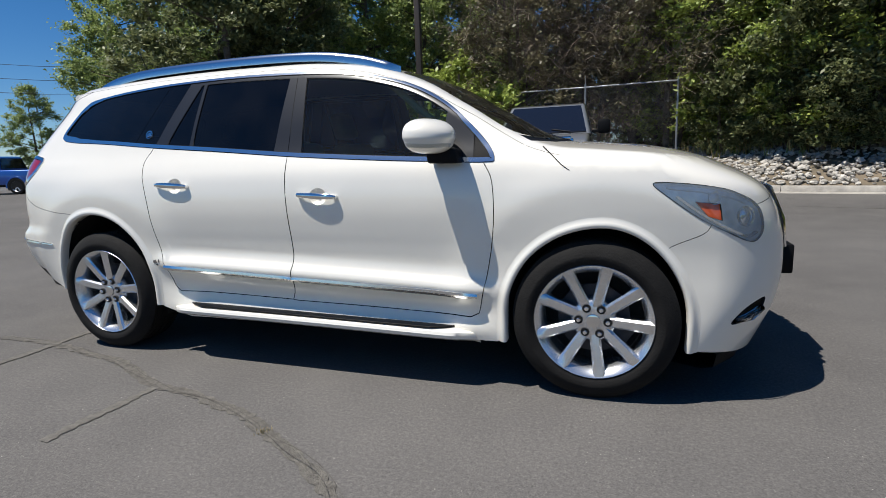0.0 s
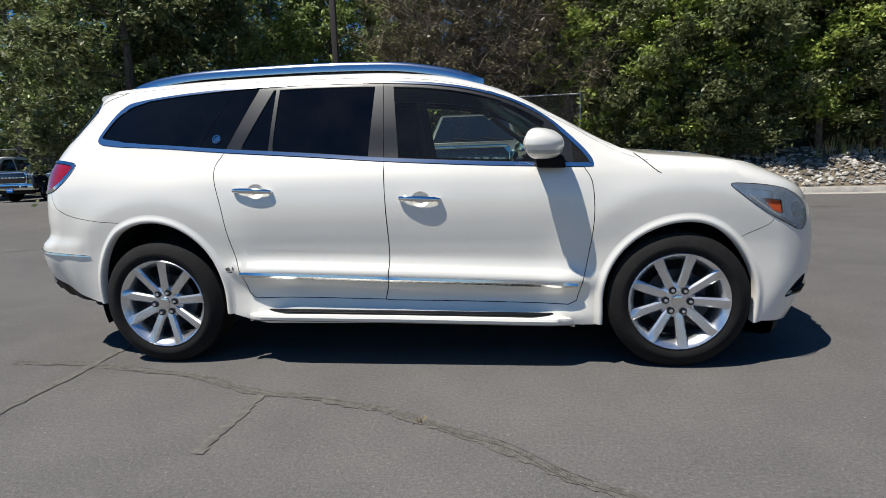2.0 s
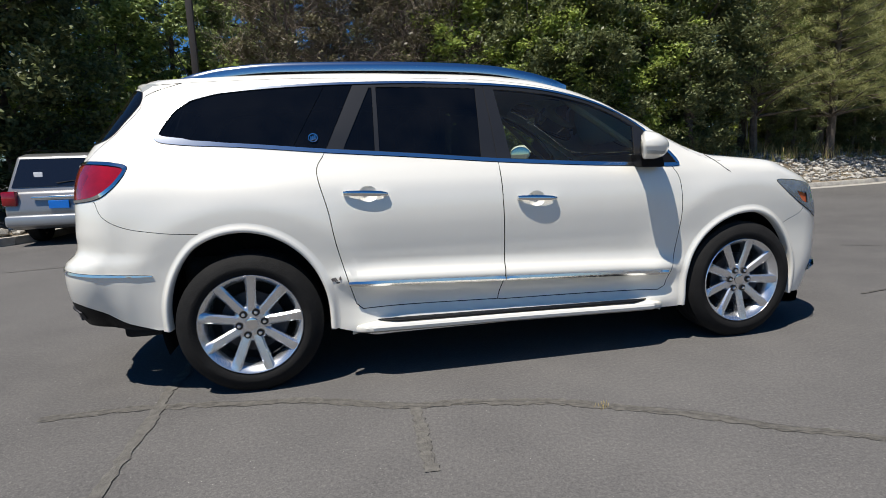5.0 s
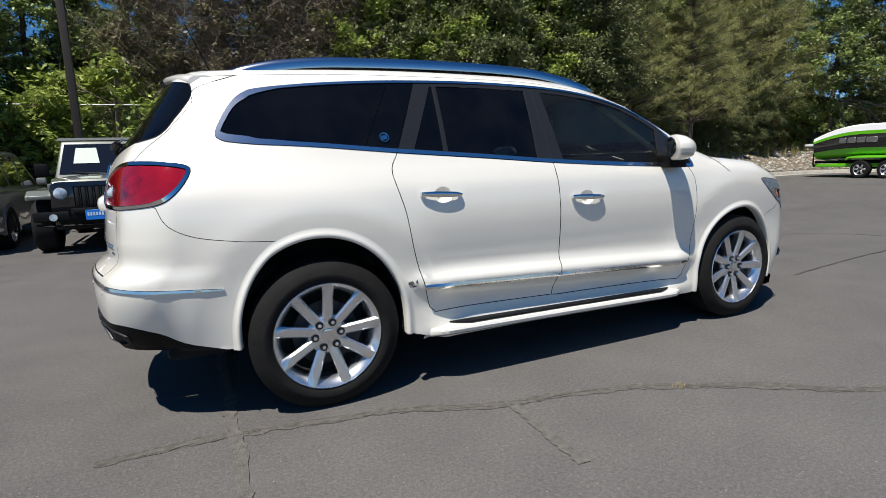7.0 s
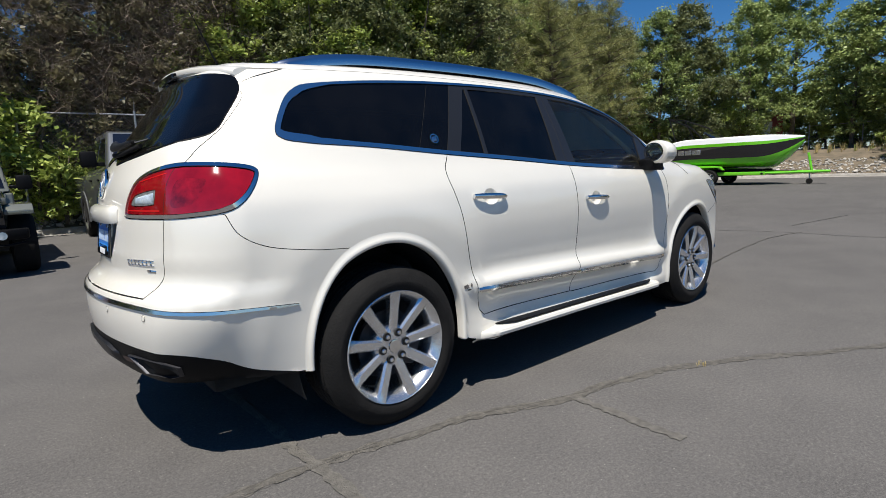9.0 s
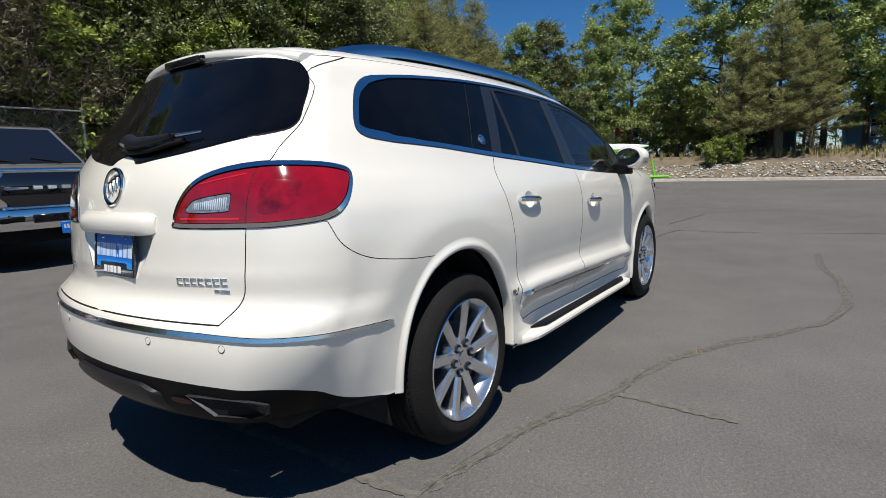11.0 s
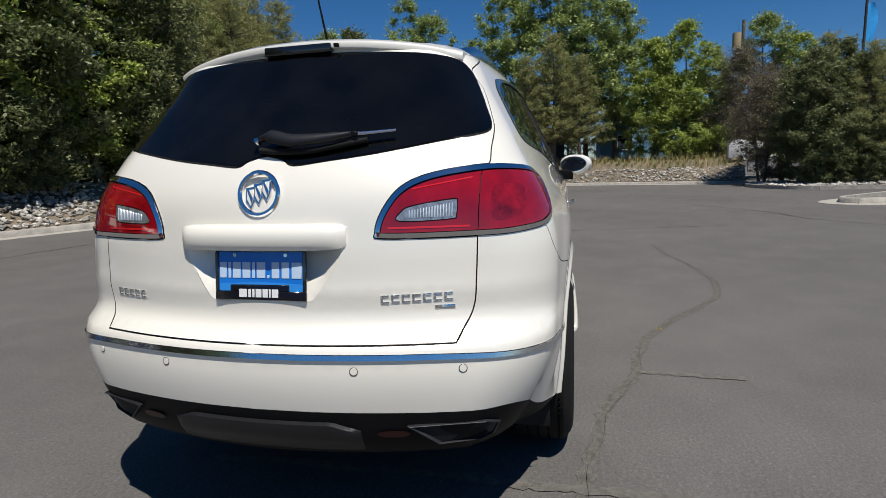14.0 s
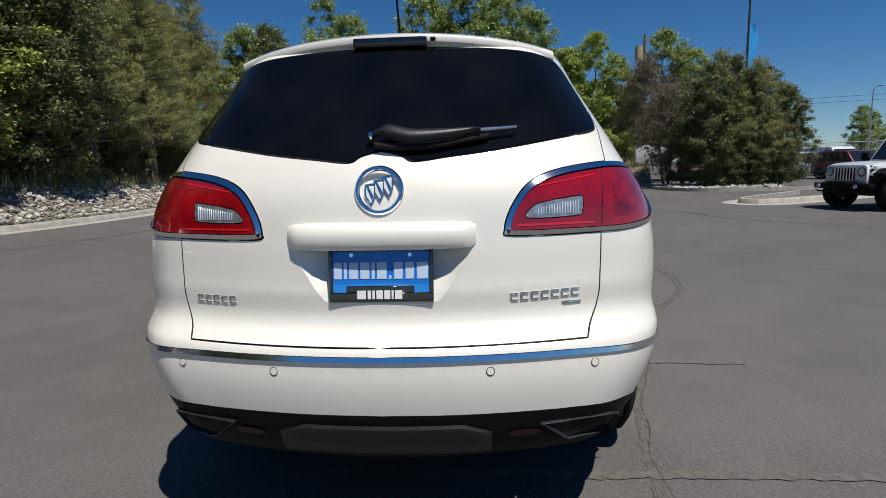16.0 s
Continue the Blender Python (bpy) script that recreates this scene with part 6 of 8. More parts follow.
crack("sealed crack running past the rear wheel", [(-2.0, .6), (-1.99, -.5), (-1.99, -.87), (-1.99, -1.36), (-2.0, -2.0), (-2.05, -3.2), (-2.0, -6.0)], .055, 4, M["crack_faint"])
crack("thin crack far out on the asphalt", [(3.2, -.35), (4.6, -.2), (5.8, -.13), (6.6, -.3)], .02, 5, M["crack_dark"])
crack("thin crack far out on the asphalt", [(5.2, 1.6), (6.3, .74), (6.5, -.4), (6.5, -1.3), (7.2, -4.0)], .02, 6, M["crack_dark"])
crack("thin crack far out on the asphalt", [(7.4, .1), (8.6, -.05), (9.6, -.2)], .022, 7, M["crack_dark"])
crack("thin crack far out on the asphalt", [(2.6, 8.2), (4.5, 8.1), (5.9, 7.6), (9, 7.0)], .03, 8, M["crack_dark"])
crack("thin crack far out on the asphalt", [(12.5, -4.5), (10, -5.6), (8.2, -5.9), (6.0, -7.5)], .03, 9, M["crack_dark"])
crack("thin crack behind the parked trucks", [(-9.0, 1.5), (-7.0, 3.4), (-4.0, 4.2)], .02, 10, M["crack_dark"])
pl = [(.16 + rng.gauss(0, .02), -1.62 + rng.gauss(0, .012), 0) for _ in range(5)]
grass_field("crack_weed", "small dry weed growing from the crack", pl[:4], M["dry_grass"], 13, .008, .026, 9, .011)


# ---- trees ----
def branch(bm, p0, p1, r0, r1, sides=6, bend=.1, rng=random, n=5):
    pts = []
    off = Vector((rng.uniform(-1, 1), rng.uniform(-1, 1), rng.uniform(-.3, .5))) * bend * (Vector(p1) - Vector(p0)).length
    for i in range(n + 1):
        t = i / n
        pts.append(Vector(p0).lerp(Vector(p1), t) + off * math.sin(math.pi * t))
    t = tube(pts, [r0 + (r1 - r0) * i / n for i in range(n + 1)], sides, caps=False)
    me = bpy.data.meshes.new("tmp")
    t.to_mesh(me)
    t.free()
    bm.from_mesh(me)
    bpy.data.meshes.remove(me)
    return pts


def leaf_cloud(rng, centres, per, size, droop=.25, aspect=.5, spread=1.0):
    """Many small folded leaves round the clump centres; arrays of vertices and faces."""
    V, Fc = [], []
    n = 0
    for (cx, cy, cz, r) in centres:
        k = int(per * (r / .5) ** 2)
        th = np.array([rng.random() * 2 * math.pi for _ in range(k)])
        u = np.array([rng.uniform(-1, 1) for _ in range(k)])
        rad = r * np.array([min(1.7, abs(rng.gauss(0, .52)) + .12) for _ in range(k)]) * spread
        q = np.sqrt(1 - u * u)
        C = np.stack([cx + rad * q * np.cos(th), cy + rad * q * np.sin(th), cz + rad * u * .75], 1)
        a = np.array([rng.random() * 6.283 for _ in range(k)])
        el = np.array([rng.gauss(-droop, .5) for _ in range(k)])
        d = np.stack([np.cos(a) * np.cos(el), np.sin(a) * np.cos(el), np.sin(el)], 1)
        w = np.cross(d, [0, 0, 1.0])
        w /= np.maximum(np.linalg.norm(w, axis=1, keepdims=True), 1e-6)
        tw = np.array([rng.gauss(0, .6) for _ in range(k)])[:, None]
        up = np.cross(w, d)
        w = w * np.cos(tw) + up * np.sin(tw)
        L = np.array([size * rng.uniform(.6, 1.35) for _ in range(k)])[:, None]
        A, B = C - d * L * .5, C + d * L * .5
        m1 = C + w * L * aspect * .5 - d * L * .08
        m2 = C - w * L * aspect * .5 - d * L * .08
        V.append(np.stack([A, m1, B, m2], 1).reshape(-1, 3))
        Fc.append(np.arange(4 * k).reshape(-1, 4) + n)
        n += 4 * k
    return np.concatenate(V), np.concatenate(Fc)


def fast_mesh(name, V, Fc, material):
    me = bpy.data.meshes.new(name)
    k = Fc.shape[1]
    me.vertices.add(len(V))
    me.vertices.foreach_set("co", V.astype(np.float32).ravel())
    me.loops.add(Fc.size)
    me.loops.foreach_set("vertex_index", Fc.astype(np.int32).ravel())
    me.polygons.add(len(Fc))
    me.polygons.foreach_set("loop_start", np.arange(0, Fc.size, k, dtype=np.int32))
    me.update(calc_edges=True)
    me.materials.append(material)
    return me


def build_tree(name, label, h, rad, material, seed, base=.8, per=260, size=.15, clumps=60, bare=0.0, trunk_r=.16, lean=.3, stems=1):
    """A broad-leaved tree: tapered trunk and limbs, a crown of leaf clumps with gaps between them."""
    rng = random.Random(seed)
    t = thing(name, label, "tree")
    bm = bmesh.new()
    tips = []
    for st in range(stems):
        ox, oy = (rng.uniform(-.4, .4), rng.uniform(-.4, .4)) if stems > 1 else (0, 0)
        topx, topy = rng.uniform(-lean, lean) + ox * 2.5, rng.uniform(-lean, lean) + oy * 2.5
        stem = branch(bm, (ox, oy, -.25), (topx, topy, h * .86), trunk_r, .025, 8, .04, rng, 9)
        for k in range(int(16 / stems)):
            f = rng.uniform(.16, .92)
            p = Vector(stem[0]).lerp(Vector(stem[-1]), f)
            a = rng.uniform(0, 6.28)
            ln = rad * rng.uniform(.45, 1.0) * (1 - .55 * max(0, f - .4))
            q = p + Vector((math.cos(a) * ln, math.sin(a) * ln, ln * rng.uniform(.15, .7)))
            pts = branch(bm, p, q, trunk_r * .42 * (1 - f * .6), .012, 5, .12, rng, 4)
            tips += [pts[-1], pts[3]]
            for _ in range(2):
                q2 = pts[3] + Vector((rng.uniform(-1, 1), rng.uniform(-1, 1), rng.uniform(-.2, .8))) * ln * .4
                branch(bm, pts[2], q2, .018, .006, 4, .1, rng, 3)
                tips.append(q2)
    part("trunk", bm, M["bark"], t)
    cl = []
    for k in range(clumps):
        if k < len(tips) and rng.random() < .75:
            p = tips[k]
            c = (p.x, p.y, p.z)
        else:
            f = rng.random()
            zz = base + (h - base) * f
            rr = rad * (math.sin(math.pi * min(1, .18 + .80 * f)) ** .7) * rng.uniform(.35, 1.0)
            a = rng.uniform(0, 6.28)
            c = (rr * math.cos(a), rr * math.sin(a), zz)
        cl.append((*c, (.18 + .42 * rng.random() ** 1.6) * (rad / 2.2) ** .5))
    V, Fc = leaf_cloud(rng, cl, per, size)
    part("crown", fast_mesh("crown", V, Fc, material), None, t)
    if bare:
        bm = bmesh.new()
        V, Fc, n = [], [], 0
        for _ in range(int(bare)):
            c = cl[rng.randrange(len(cl))]
            p = np.array(c[:3]) + np.array([rng.gauss(0, .5), rng.gauss(0, .5), rng.gauss(0, .4)])
            for _ in range(6):
                q = p + np.array([rng.gauss(0, .45), rng.gauss(0, .45), rng.gauss(.1, .35)])
                w = np.array([rng.uniform(-1, 1), rng.uniform(-1, 1), rng.uniform(-.5, .5)]) * .006
                V += [p - w, p + w, q]
                Fc.append((n, n + 1, n + 2))
                n += 3
        bm.free()
        part("twig_mass", fast_mesh("twig_mass", np.array(V), np.array(Fc), M["twig"]), None, t, "bare grey twigs")["kind"] = "stuff"
    return t


def build_pine(name, label, h, rad, seed, base=1.6, trunk_r=.17):
    """A pine: straight trunk, whorls of boughs, tufts of needles on them."""
    rng = random.Random(seed)
    t = thing(name, label, "tree")
    bm = bmesh.new()
    branch(bm, (0, 0, -.25), (rng.uniform(-.2, .2), rng.uniform(-.2, .2), h), trunk_r, .02, 8, .015, rng, 8)
    tufts = []
    z = base
    while z < h - .2:
        f = (z - base) / (h - base)
        n = rng.randint(5, 7)
        a0 = rng.uniform(0, 6.28)
        for k in range(n):
            a = a0 + 6.28 * k / n + rng.uniform(-.3, .3)
            ln = rad * (1 - f) ** .75 * rng.uniform(.65, 1.1) + .15
            q = Vector((math.cos(a) * ln, math.sin(a) * ln, z + ln * rng.uniform(.05, .4)))
            pts = branch(bm, (0, 0, z), q, .045 * (1 - f) + .012, .008, 5, .06, rng, 4)
            for u in np.arange(.3, 1.05, .16 / max(.5, ln) * 1.3):
                c = Vector((0, 0, z)).lerp(q, u)
                tufts.append((c.x + rng.gauss(0, .1), c.y + rng.gauss(0, .1), c.z + rng.gauss(.05, .08), rng.uniform(.20, .34)))
        z += rng.uniform(.28, .45)
    part("trunk", bm, M["bark"], t)
    V, Fc = leaf_cloud(rng, tufts, 330, .15, -.5, .085, 1.0)
    part("crown", fast_mesh("crown", V, Fc, M["needle"]), None, t)
    return t


def put(ob, x, y, rz=0.0, sc=1.0, z=None):
    """Stands a tree on the ground or the bank."""
    ob.matrix_world = pose(x, y, bank_height(x, y) if z is None else z, 0, 0, rz) @ Matrix.Diagonal((sc, sc, sc, 1))
    return ob


def again(ob, x, y, rz, sc=1.0, z=None):
    o = copy_thing(ob, pose(x, y, 0))
    return put(o, x, y, rz, sc, z)


ELM = put(build_tree("elm_tree", "tall green leafy elm tree on the bank", 9.5, 2.7, M["leaf"], 21, clumps=300, per=167, base=.9, size=.16), -8.5, 17.5)
ELM_L = put(build_tree("young_elm_tree", "light green young elm tree beside the fence", 7.5, 2.3, M["leaf_light"], 22, clumps=270, per=205, base=.3, stems=2, trunk_r=.11), 4.6, 15.4)
DARK = put(build_tree("shade_tree", "dense dark green leafy tree on the bank", 9.0, 2.8, M["leaf_dark"], 23, clumps=360, per=205, base=.4, trunk_r=.2), 11.6, 14.4)
DRY = put(build_tree("half_dead_tree", "half-dead tree with bare grey twigs and few leaves", 8.0, 2.4, M["leaf_dry"], 24, clumps=170, per=130, base=.6, bare=2600, trunk_r=.12, stems=2), .2, 15.6)
POPLAR = put(build_tree("poplar_tree", "tall airy poplar tree with light leaves", 12.0, 2.6, M["leaf"], 25, clumps=210, per=161, base=2.5, trunk_r=.2), -3.8, 19.5)
SHRUB = put(build_tree("shrub", "low bright green leafy shrub beside the trucks", 2.6, 1.3, M["leaf_light"], 26, clumps=110, per=186, base=.1, trunk_r=.05, stems=3), -5.0, 14.3)
PINE = put(build_pine("pine_tree", "old olive-green pine tree on the bank", 9.0, 2.7, 27), 18.8, 14.8)

trng = random.Random(31)


def row(kinds, a, b, n, lo=.9, hi=1.15, jitter=.7, z=None):
    """n trees from a to b, taken in turn from kinds."""
    for i in range(n):
        f = (i + .5) / n
        x, y = a[0] + (b[0] - a[0]) * f + trng.uniform(-jitter, jitter), a[1] + (b[1] - a[1]) * f + trng.uniform(-jitter, jitter)
        again(kinds[i % len(kinds)], x, y, trng.uniform(0, 360), trng.uniform(lo, hi), z)


# planted island in the west
again(DARK, -9.4, 9.4, 40, .92, .25)
again(DARK, -8.7, 11.9, 190, .9, .3)
again(ELM, -10.0, 14.2, 75, 1.0, .2)
# along the north bank
row([ELM, POPLAR, ELM], (-26, 21), (-10, 18), 6)
row([ELM, POPLAR], (-7, 19), (-1.5, 18.5), 3, .85, 1.0)
row([SHRUB], (-8.2, 14.6), (-3.4, 14.6), 4, .9, 1.35, .4)
row([DRY], (1.2, 15.6), (3.4, 15.4), 2, .95, 1.1, .4)
again(ELM_L, 6.0, 13.5, 20, .85)
again(ELM_L, 7.1, 13.7, 140, .9)
row([ELM_L, ELM_L, ELM], (4.4, 15.9), (7.8, 15.2), 3, .95, 1.15, .3)
row([POPLAR], (13.6, 14.4), (17.2, 14.8), 3, .74, .85, .3)
again(SHRUB, 12.4, 14.0, 40, 1.0)
# trees close to the kerb, over the rocks
again(ELM_L, 9.6, 13.2, 75, .95)
again(DARK, 11.2, 12.5, 215, .82)
again(PINE, 17.4, 13.0, 40, .95)
again(DARK, 15.7, 13.0, 10, .34)
again(PINE, 14.2, 13.1, 200, .85)
row([PINE], (20.0, 15.6), (26.0, 15.6), 4, .9, 1.12, .6)
row([ELM, DARK, ELM_L], (27.5, 14.5), (33.5, 10.0), 4, .85, 1.0, .6)
again(SHRUB, -2.3, 13.9, 70, 1.15)
again(SHRUB, -1.5, 14.1, 190, .7)
again(DRY, -1.6, 15.9, 120, 1.0)
row([DARK], (-6.5, 19.2), (3.0, 19.4), 6, .42, .55, .4)
# second line behind
row([ELM, POPLAR, DARK], (-24, 27), (-2, 25), 4, .8, 1.0, 1.0)
row([ELM, DARK, POPLAR], (2, 25), (30, 23.5), 8, .95, 1.15, 1.0)
# round the east end
again(POPLAR, 36.0, 10.6, 20, 1.0)
again(ELM, 36.6, 9.0, 200, 1.15)
again(ELM, 36.0, 5.7, 100, .84)
again(ELM, 36.4, 3.2, 15, 1.28)
again(ELM, 37.2, .4, 130, 1.36)
again(ELM, 36.6, -2.4, 250, 1.3)
again(ELM, 36.2, -4.4, 60, 1.12)
again(PINE, 32.9, -.2, 0, .95)
again(PINE, 32.5, 1.5, 80, .8)
again(PINE, 32.8, -1.9, 160, .78)
again(ELM_L, 33.0, -6.4, 30, .98)
again(ELM_L, 33.2, -8.2, 140, 1.1)
again(ELM, 34.2, -10.0, 10, .72)
again(DRY, 31.4, -10.9, 200, .78)
again(ELM, 33.6, -12.9, 300, .88)
again(ELM_L, 34.0, -15.0, 80, .95)
row([SHRUB], (31.6, 3.2), (31.6, 1.0), 2, .5, .7, .3)
row([SHRUB], (31.2, -7.0), (31.0, -12.5), 5, .5, .75, .3)
# clump on the spur
again(PINE, 23.8, -12.3, 70, .74, .1)
again(DARK, 22.2, -11.3, 20, .62, .1)
again(PINE, 22.4, -13.4, 120, .66, .1)
again(DARK, 22.9, -15.0, 220, .52, .1)
again(DARK, 23.3, -12.6, 160, .68, .1)
again(DARK, 23.4, -14.3, 250, .62, .1)
again(DRY, 24.8, -10.2, 300, .62, .1)
again(DARK, 25.6, -11.4, 40, .6, .1)
row([DARK], (21.8, -10.6), (22.2, -15.0), 4, .30, .36, .2, .1)
again(DARK, 7.4, 13.0, 33, .85)
again(DARK, 5.6, 13.9, 300, .8)
# low growth that closes the view under the crowns
row([SHRUB, ELM_L], (1.5, 16.2), (8.5, 14.2), 6, .75, 1.1, .5)
row([DARK], (3.6, 13.8), (8.2, 12.6), 4, .34, .44, .3)
row([SHRUB, DARK], (2, 19.5), (7.5, 19.3), 3, 1.0, 1.3, .5)
row([SHRUB, DARK], (18.5, 19.2), (34, 18.5), 8, 1.0, 1.3, .6)
row([SHRUB], (4, 26.5), (30, 25.5), 11, 1.2, 1.6, .6, 0)
row([SHRUB], (-12, 17.5), (1, 17.5), 8, .9, 1.2, .5)
row([SHRUB], (27, 15.5), (34, 9.5), 4, .8, 1.1, .5)
row([SHRUB], (38.5, 11), (38.0, 1.5), 6, 1.3, 1.7, .5)
row([SHRUB], (36.5, -9.2), (36.5, -16.5), 5, 1.1, 1.4, .4)
row([DARK, ELM], (48, 10), (47, -16), 6, .8, .9, .6, 0)
row([DARK], (19, 14.5), (26, 14.6), 4, .36, .46, .3)
# behind the far row of pickups
again(ELM, -33.0, 26.0, 50, 1.0, 0)
again(ELM, -29.0, 27.5, 170, 1.05, 0)
again(ELM, -25.0, 26.0, 280, .95, 0)
again(DARK, -31.2, 24.6, 10, .55, 0)
again(DARK, -27.2, 24.8, 130, .5, 0)
again(DARK, -22.0, 24.6, 250, .6, 0)
row([DARK], (-35, 24.0), (-18, 25.4), 7, .30, .42, .4, 0)
# far off
row([ELM], (70, -52), (90, -70), 3, .8, 1.0, 3, 0)
row([ELM, POPLAR], (-52, 30), (-48, 60), 4, .8, 1.0, 3, 0)


# ---- parked vehicles ----
def car_paint(name, color, metal=0.35):
    return mat(name, color, rough=0.34, metal=metal, coat=1.0, var=0.03, scale=4)


M["silver"] = car_paint("silver_paint", (0.34, 0.35, 0.36), .5)
M["dark_silver"] = car_paint("dark_silver_paint", (0.26, 0.255, 0.25), .5)
M["granite_paint"] = car_paint("granite_paint", (0.21, 0.215, 0.22), .5)
M["grey_green"] = car_paint("grey_green_paint", (0.155, 0.16, 0.135), .1)
M["white_paint"] = car_paint("white_paint", (0.72, 0.72, 0.71), 0)
M["blue_paint"] = car_paint("blue_paint", (0.015, 0.10, 0.42), .2)
M["navy_paint"] = car_paint("dark_navy_paint", (0.012, 0.018, 0.04), .2)
M["maroon_paint"] = car_paint("maroon_paint", (0.14, 0.02, 0.03), .2)
M["lime"] = mat("lime_green_gelcoat", (0.16, 0.58, 0.02), rough=0.25, coat=1.0, var=0.06, scale=4)
M["sticker"] = mat("window_sticker", (0.62, 0.70, 0.58), rough=0.6, var=0.05, scale=8)


def cabin(poly, half, lean, z0, bevel=.05):
    """A greenhouse: a side outline drawn across, leaning in by lean per metre above z0."""
    bm = bmesh.new()
    a = [bm.verts.new((x, -(half - lean * max(0, z - z0)), z)) for x, z in poly]
    b = [bm.verts.new((x, half - lean * max(0, z - z0), z)) for x, z in poly]
    n = len(poly)
    bm.faces.new(a)
    bm.faces.new(b[::-1])
    for i in range(n):
        bm.faces.new((a[i], b[i], b[(i + 1) % n], a[(i + 1) % n]))
    bmesh.ops.recalc_face_normals(bm, faces=bm.faces[:])
    if bevel:
        bmesh.ops.bevel(bm, geom=bm.edges[:], offset=bevel, segments=3, profile=.6, affect="EDGES")
    return bm


def side_pane(poly, half, lean, z0, sd):
    bm = bmesh.new()
    f = bm.faces.new([bm.verts.new((x, sd * (half + .005 - lean * max(0, z - z0)), z)) for x, z in poly])
    r = bmesh.ops.extrude_face_region(bm, geom=[f])
    bmesh.ops.translate(bm, vec=(0, -sd * .02, 0), verts=[v for v in r["geom"] if isinstance(v, bmesh.types.BMVert)])
    bmesh.ops.recalc_face_normals(bm, faces=bm.faces[:])
    return bm


def cross_pane(p, q, half, lean, z0, inset_y=.08, out=.012):
    """A windscreen or rear window between two points of the outline."""
    d = Vector((q[0] - p[0], 0, q[1] - p[1]))
    n = Vector((d.z, 0, -d.x)).normalized()
    if n.z < 0:
        n = -n
    bm = bmesh.new()
    vs = []
    for (x, z), s in ((p, -1), (p, 1), (q, 1), (q, -1)):
        w = half - lean * max(0, z - z0) - inset_y
        vs.append(bm.verts.new(Vector((x, s * w, z)) + n * out))
    f = bm.faces.new(vs)
    r = bmesh.ops.extrude_face_region(bm, geom=[f])
    bmesh.ops.translate(bm, vec=-n * .03, verts=[v for v in r["geom"] if isinstance(v, bmesh.types.BMVert)])
    bmesh.ops.recalc_face_normals(bm, faces=bm.faces[:])
    return bm


def small_wheel(parent, x, y, r, wd, metal="alloy", spokes=6):
    """A wheel with tyre, rim and spokes, outer face towards the sign of y."""
    sd = 1 if y > 0 else -1
    w = new("wheel")
    w.parent = parent
    w.matrix_basis = pose(x, y, r, 0, 0, 180 if sd > 0 else 0)
    k = .64
    part("tyre", revolve([(r * k, .02), (r * (k + .06), -.005), (r * .9, -.004), (r * .985, .03), (r, .06), (r, wd - .05), (r * .985, wd - .02), (r * k, wd)], 40), M["rubber"], w)
    part("rim", revolve([(r * k, .004), (r * (k - .04), .015), (r * (k - .09), .06), (r * (k - .1), wd * .8)], 36), M[metal], w)
    bm = bmesh.new()
    for i in range(spokes):
        b_box(bm, (.03, .02, -.035 * r / .38), (r * (k - .02), .06, .035 * r / .38), .008, 1, Matrix.Rotation(2 * math.pi * i / spokes, 4, "Y"))
    part("spokes", bm, M[metal], w)
    part("hub", revolve([(0, .012), (.05, .015), (.08, .04), (r * (k - .1), .11), (0, .12)], 24), M["alloy_dark"], w)
    return w


def arch_ring(x, r, y, sd, proud, material, parent, name="wheel_arch", thick=.07, flat=0.0):
    """A flare over a wheel, standing out of the flank."""
    bm = bmesh.new()
    rows = []
    for t in np.linspace(-.12, math.pi + .12, 21):
        c, s = math.cos(t), math.sin(t)
        k = 1 + flat * abs(c * s)
        rows.append([bm.verts.new((x + rr * c * k, sd * yy, r * .95 + rr * s * k)) for rr, yy in ((r * 1.12, y - .10), (r * 1.12, y + proud), (r * 1.12 + thick, y + proud), (r * 1.12 + thick + .02, y - .02))])
    for a, b in zip(rows, rows[1:]):
        for k in range(3):
            bm.faces.new((a[k], a[k + 1], b[k + 1], b[k]))
    bmesh.ops.recalc_face_normals(bm, faces=bm.faces[:])
    ob = part(name, bm, material, parent)
    well = bmesh.new()
    c0 = well.verts.new((x, sd * (y + .004), r * .95))
    ring = [well.verts.new((x + r * 1.13 * math.cos(t), sd * (y + .004), max(.2, r * .95 + r * 1.13 * math.sin(t)))) for t in np.linspace(-.5, math.pi + .5, 25)]
    for a, b in zip(ring, ring[1:]):
        well.faces.new((c0, a, b))
    part("wheel_well", well, M["liner_and_seam_shade"], parent)
    return ob


def blue_plate(parent, m):
    p = part("plate", box((-.15, -.008, -.075), (.15, .0, .075), .003, 1), M["plate_blue"], parent, "blue dealer plate with pale bars", m=m)
    for k in range(7):
        part("plate_bar", box((-.125 + .037 * k, -.011, -.012), (-.100 + .037 * k, -.008, .040), 0), M["plate_text"], p)
    return p


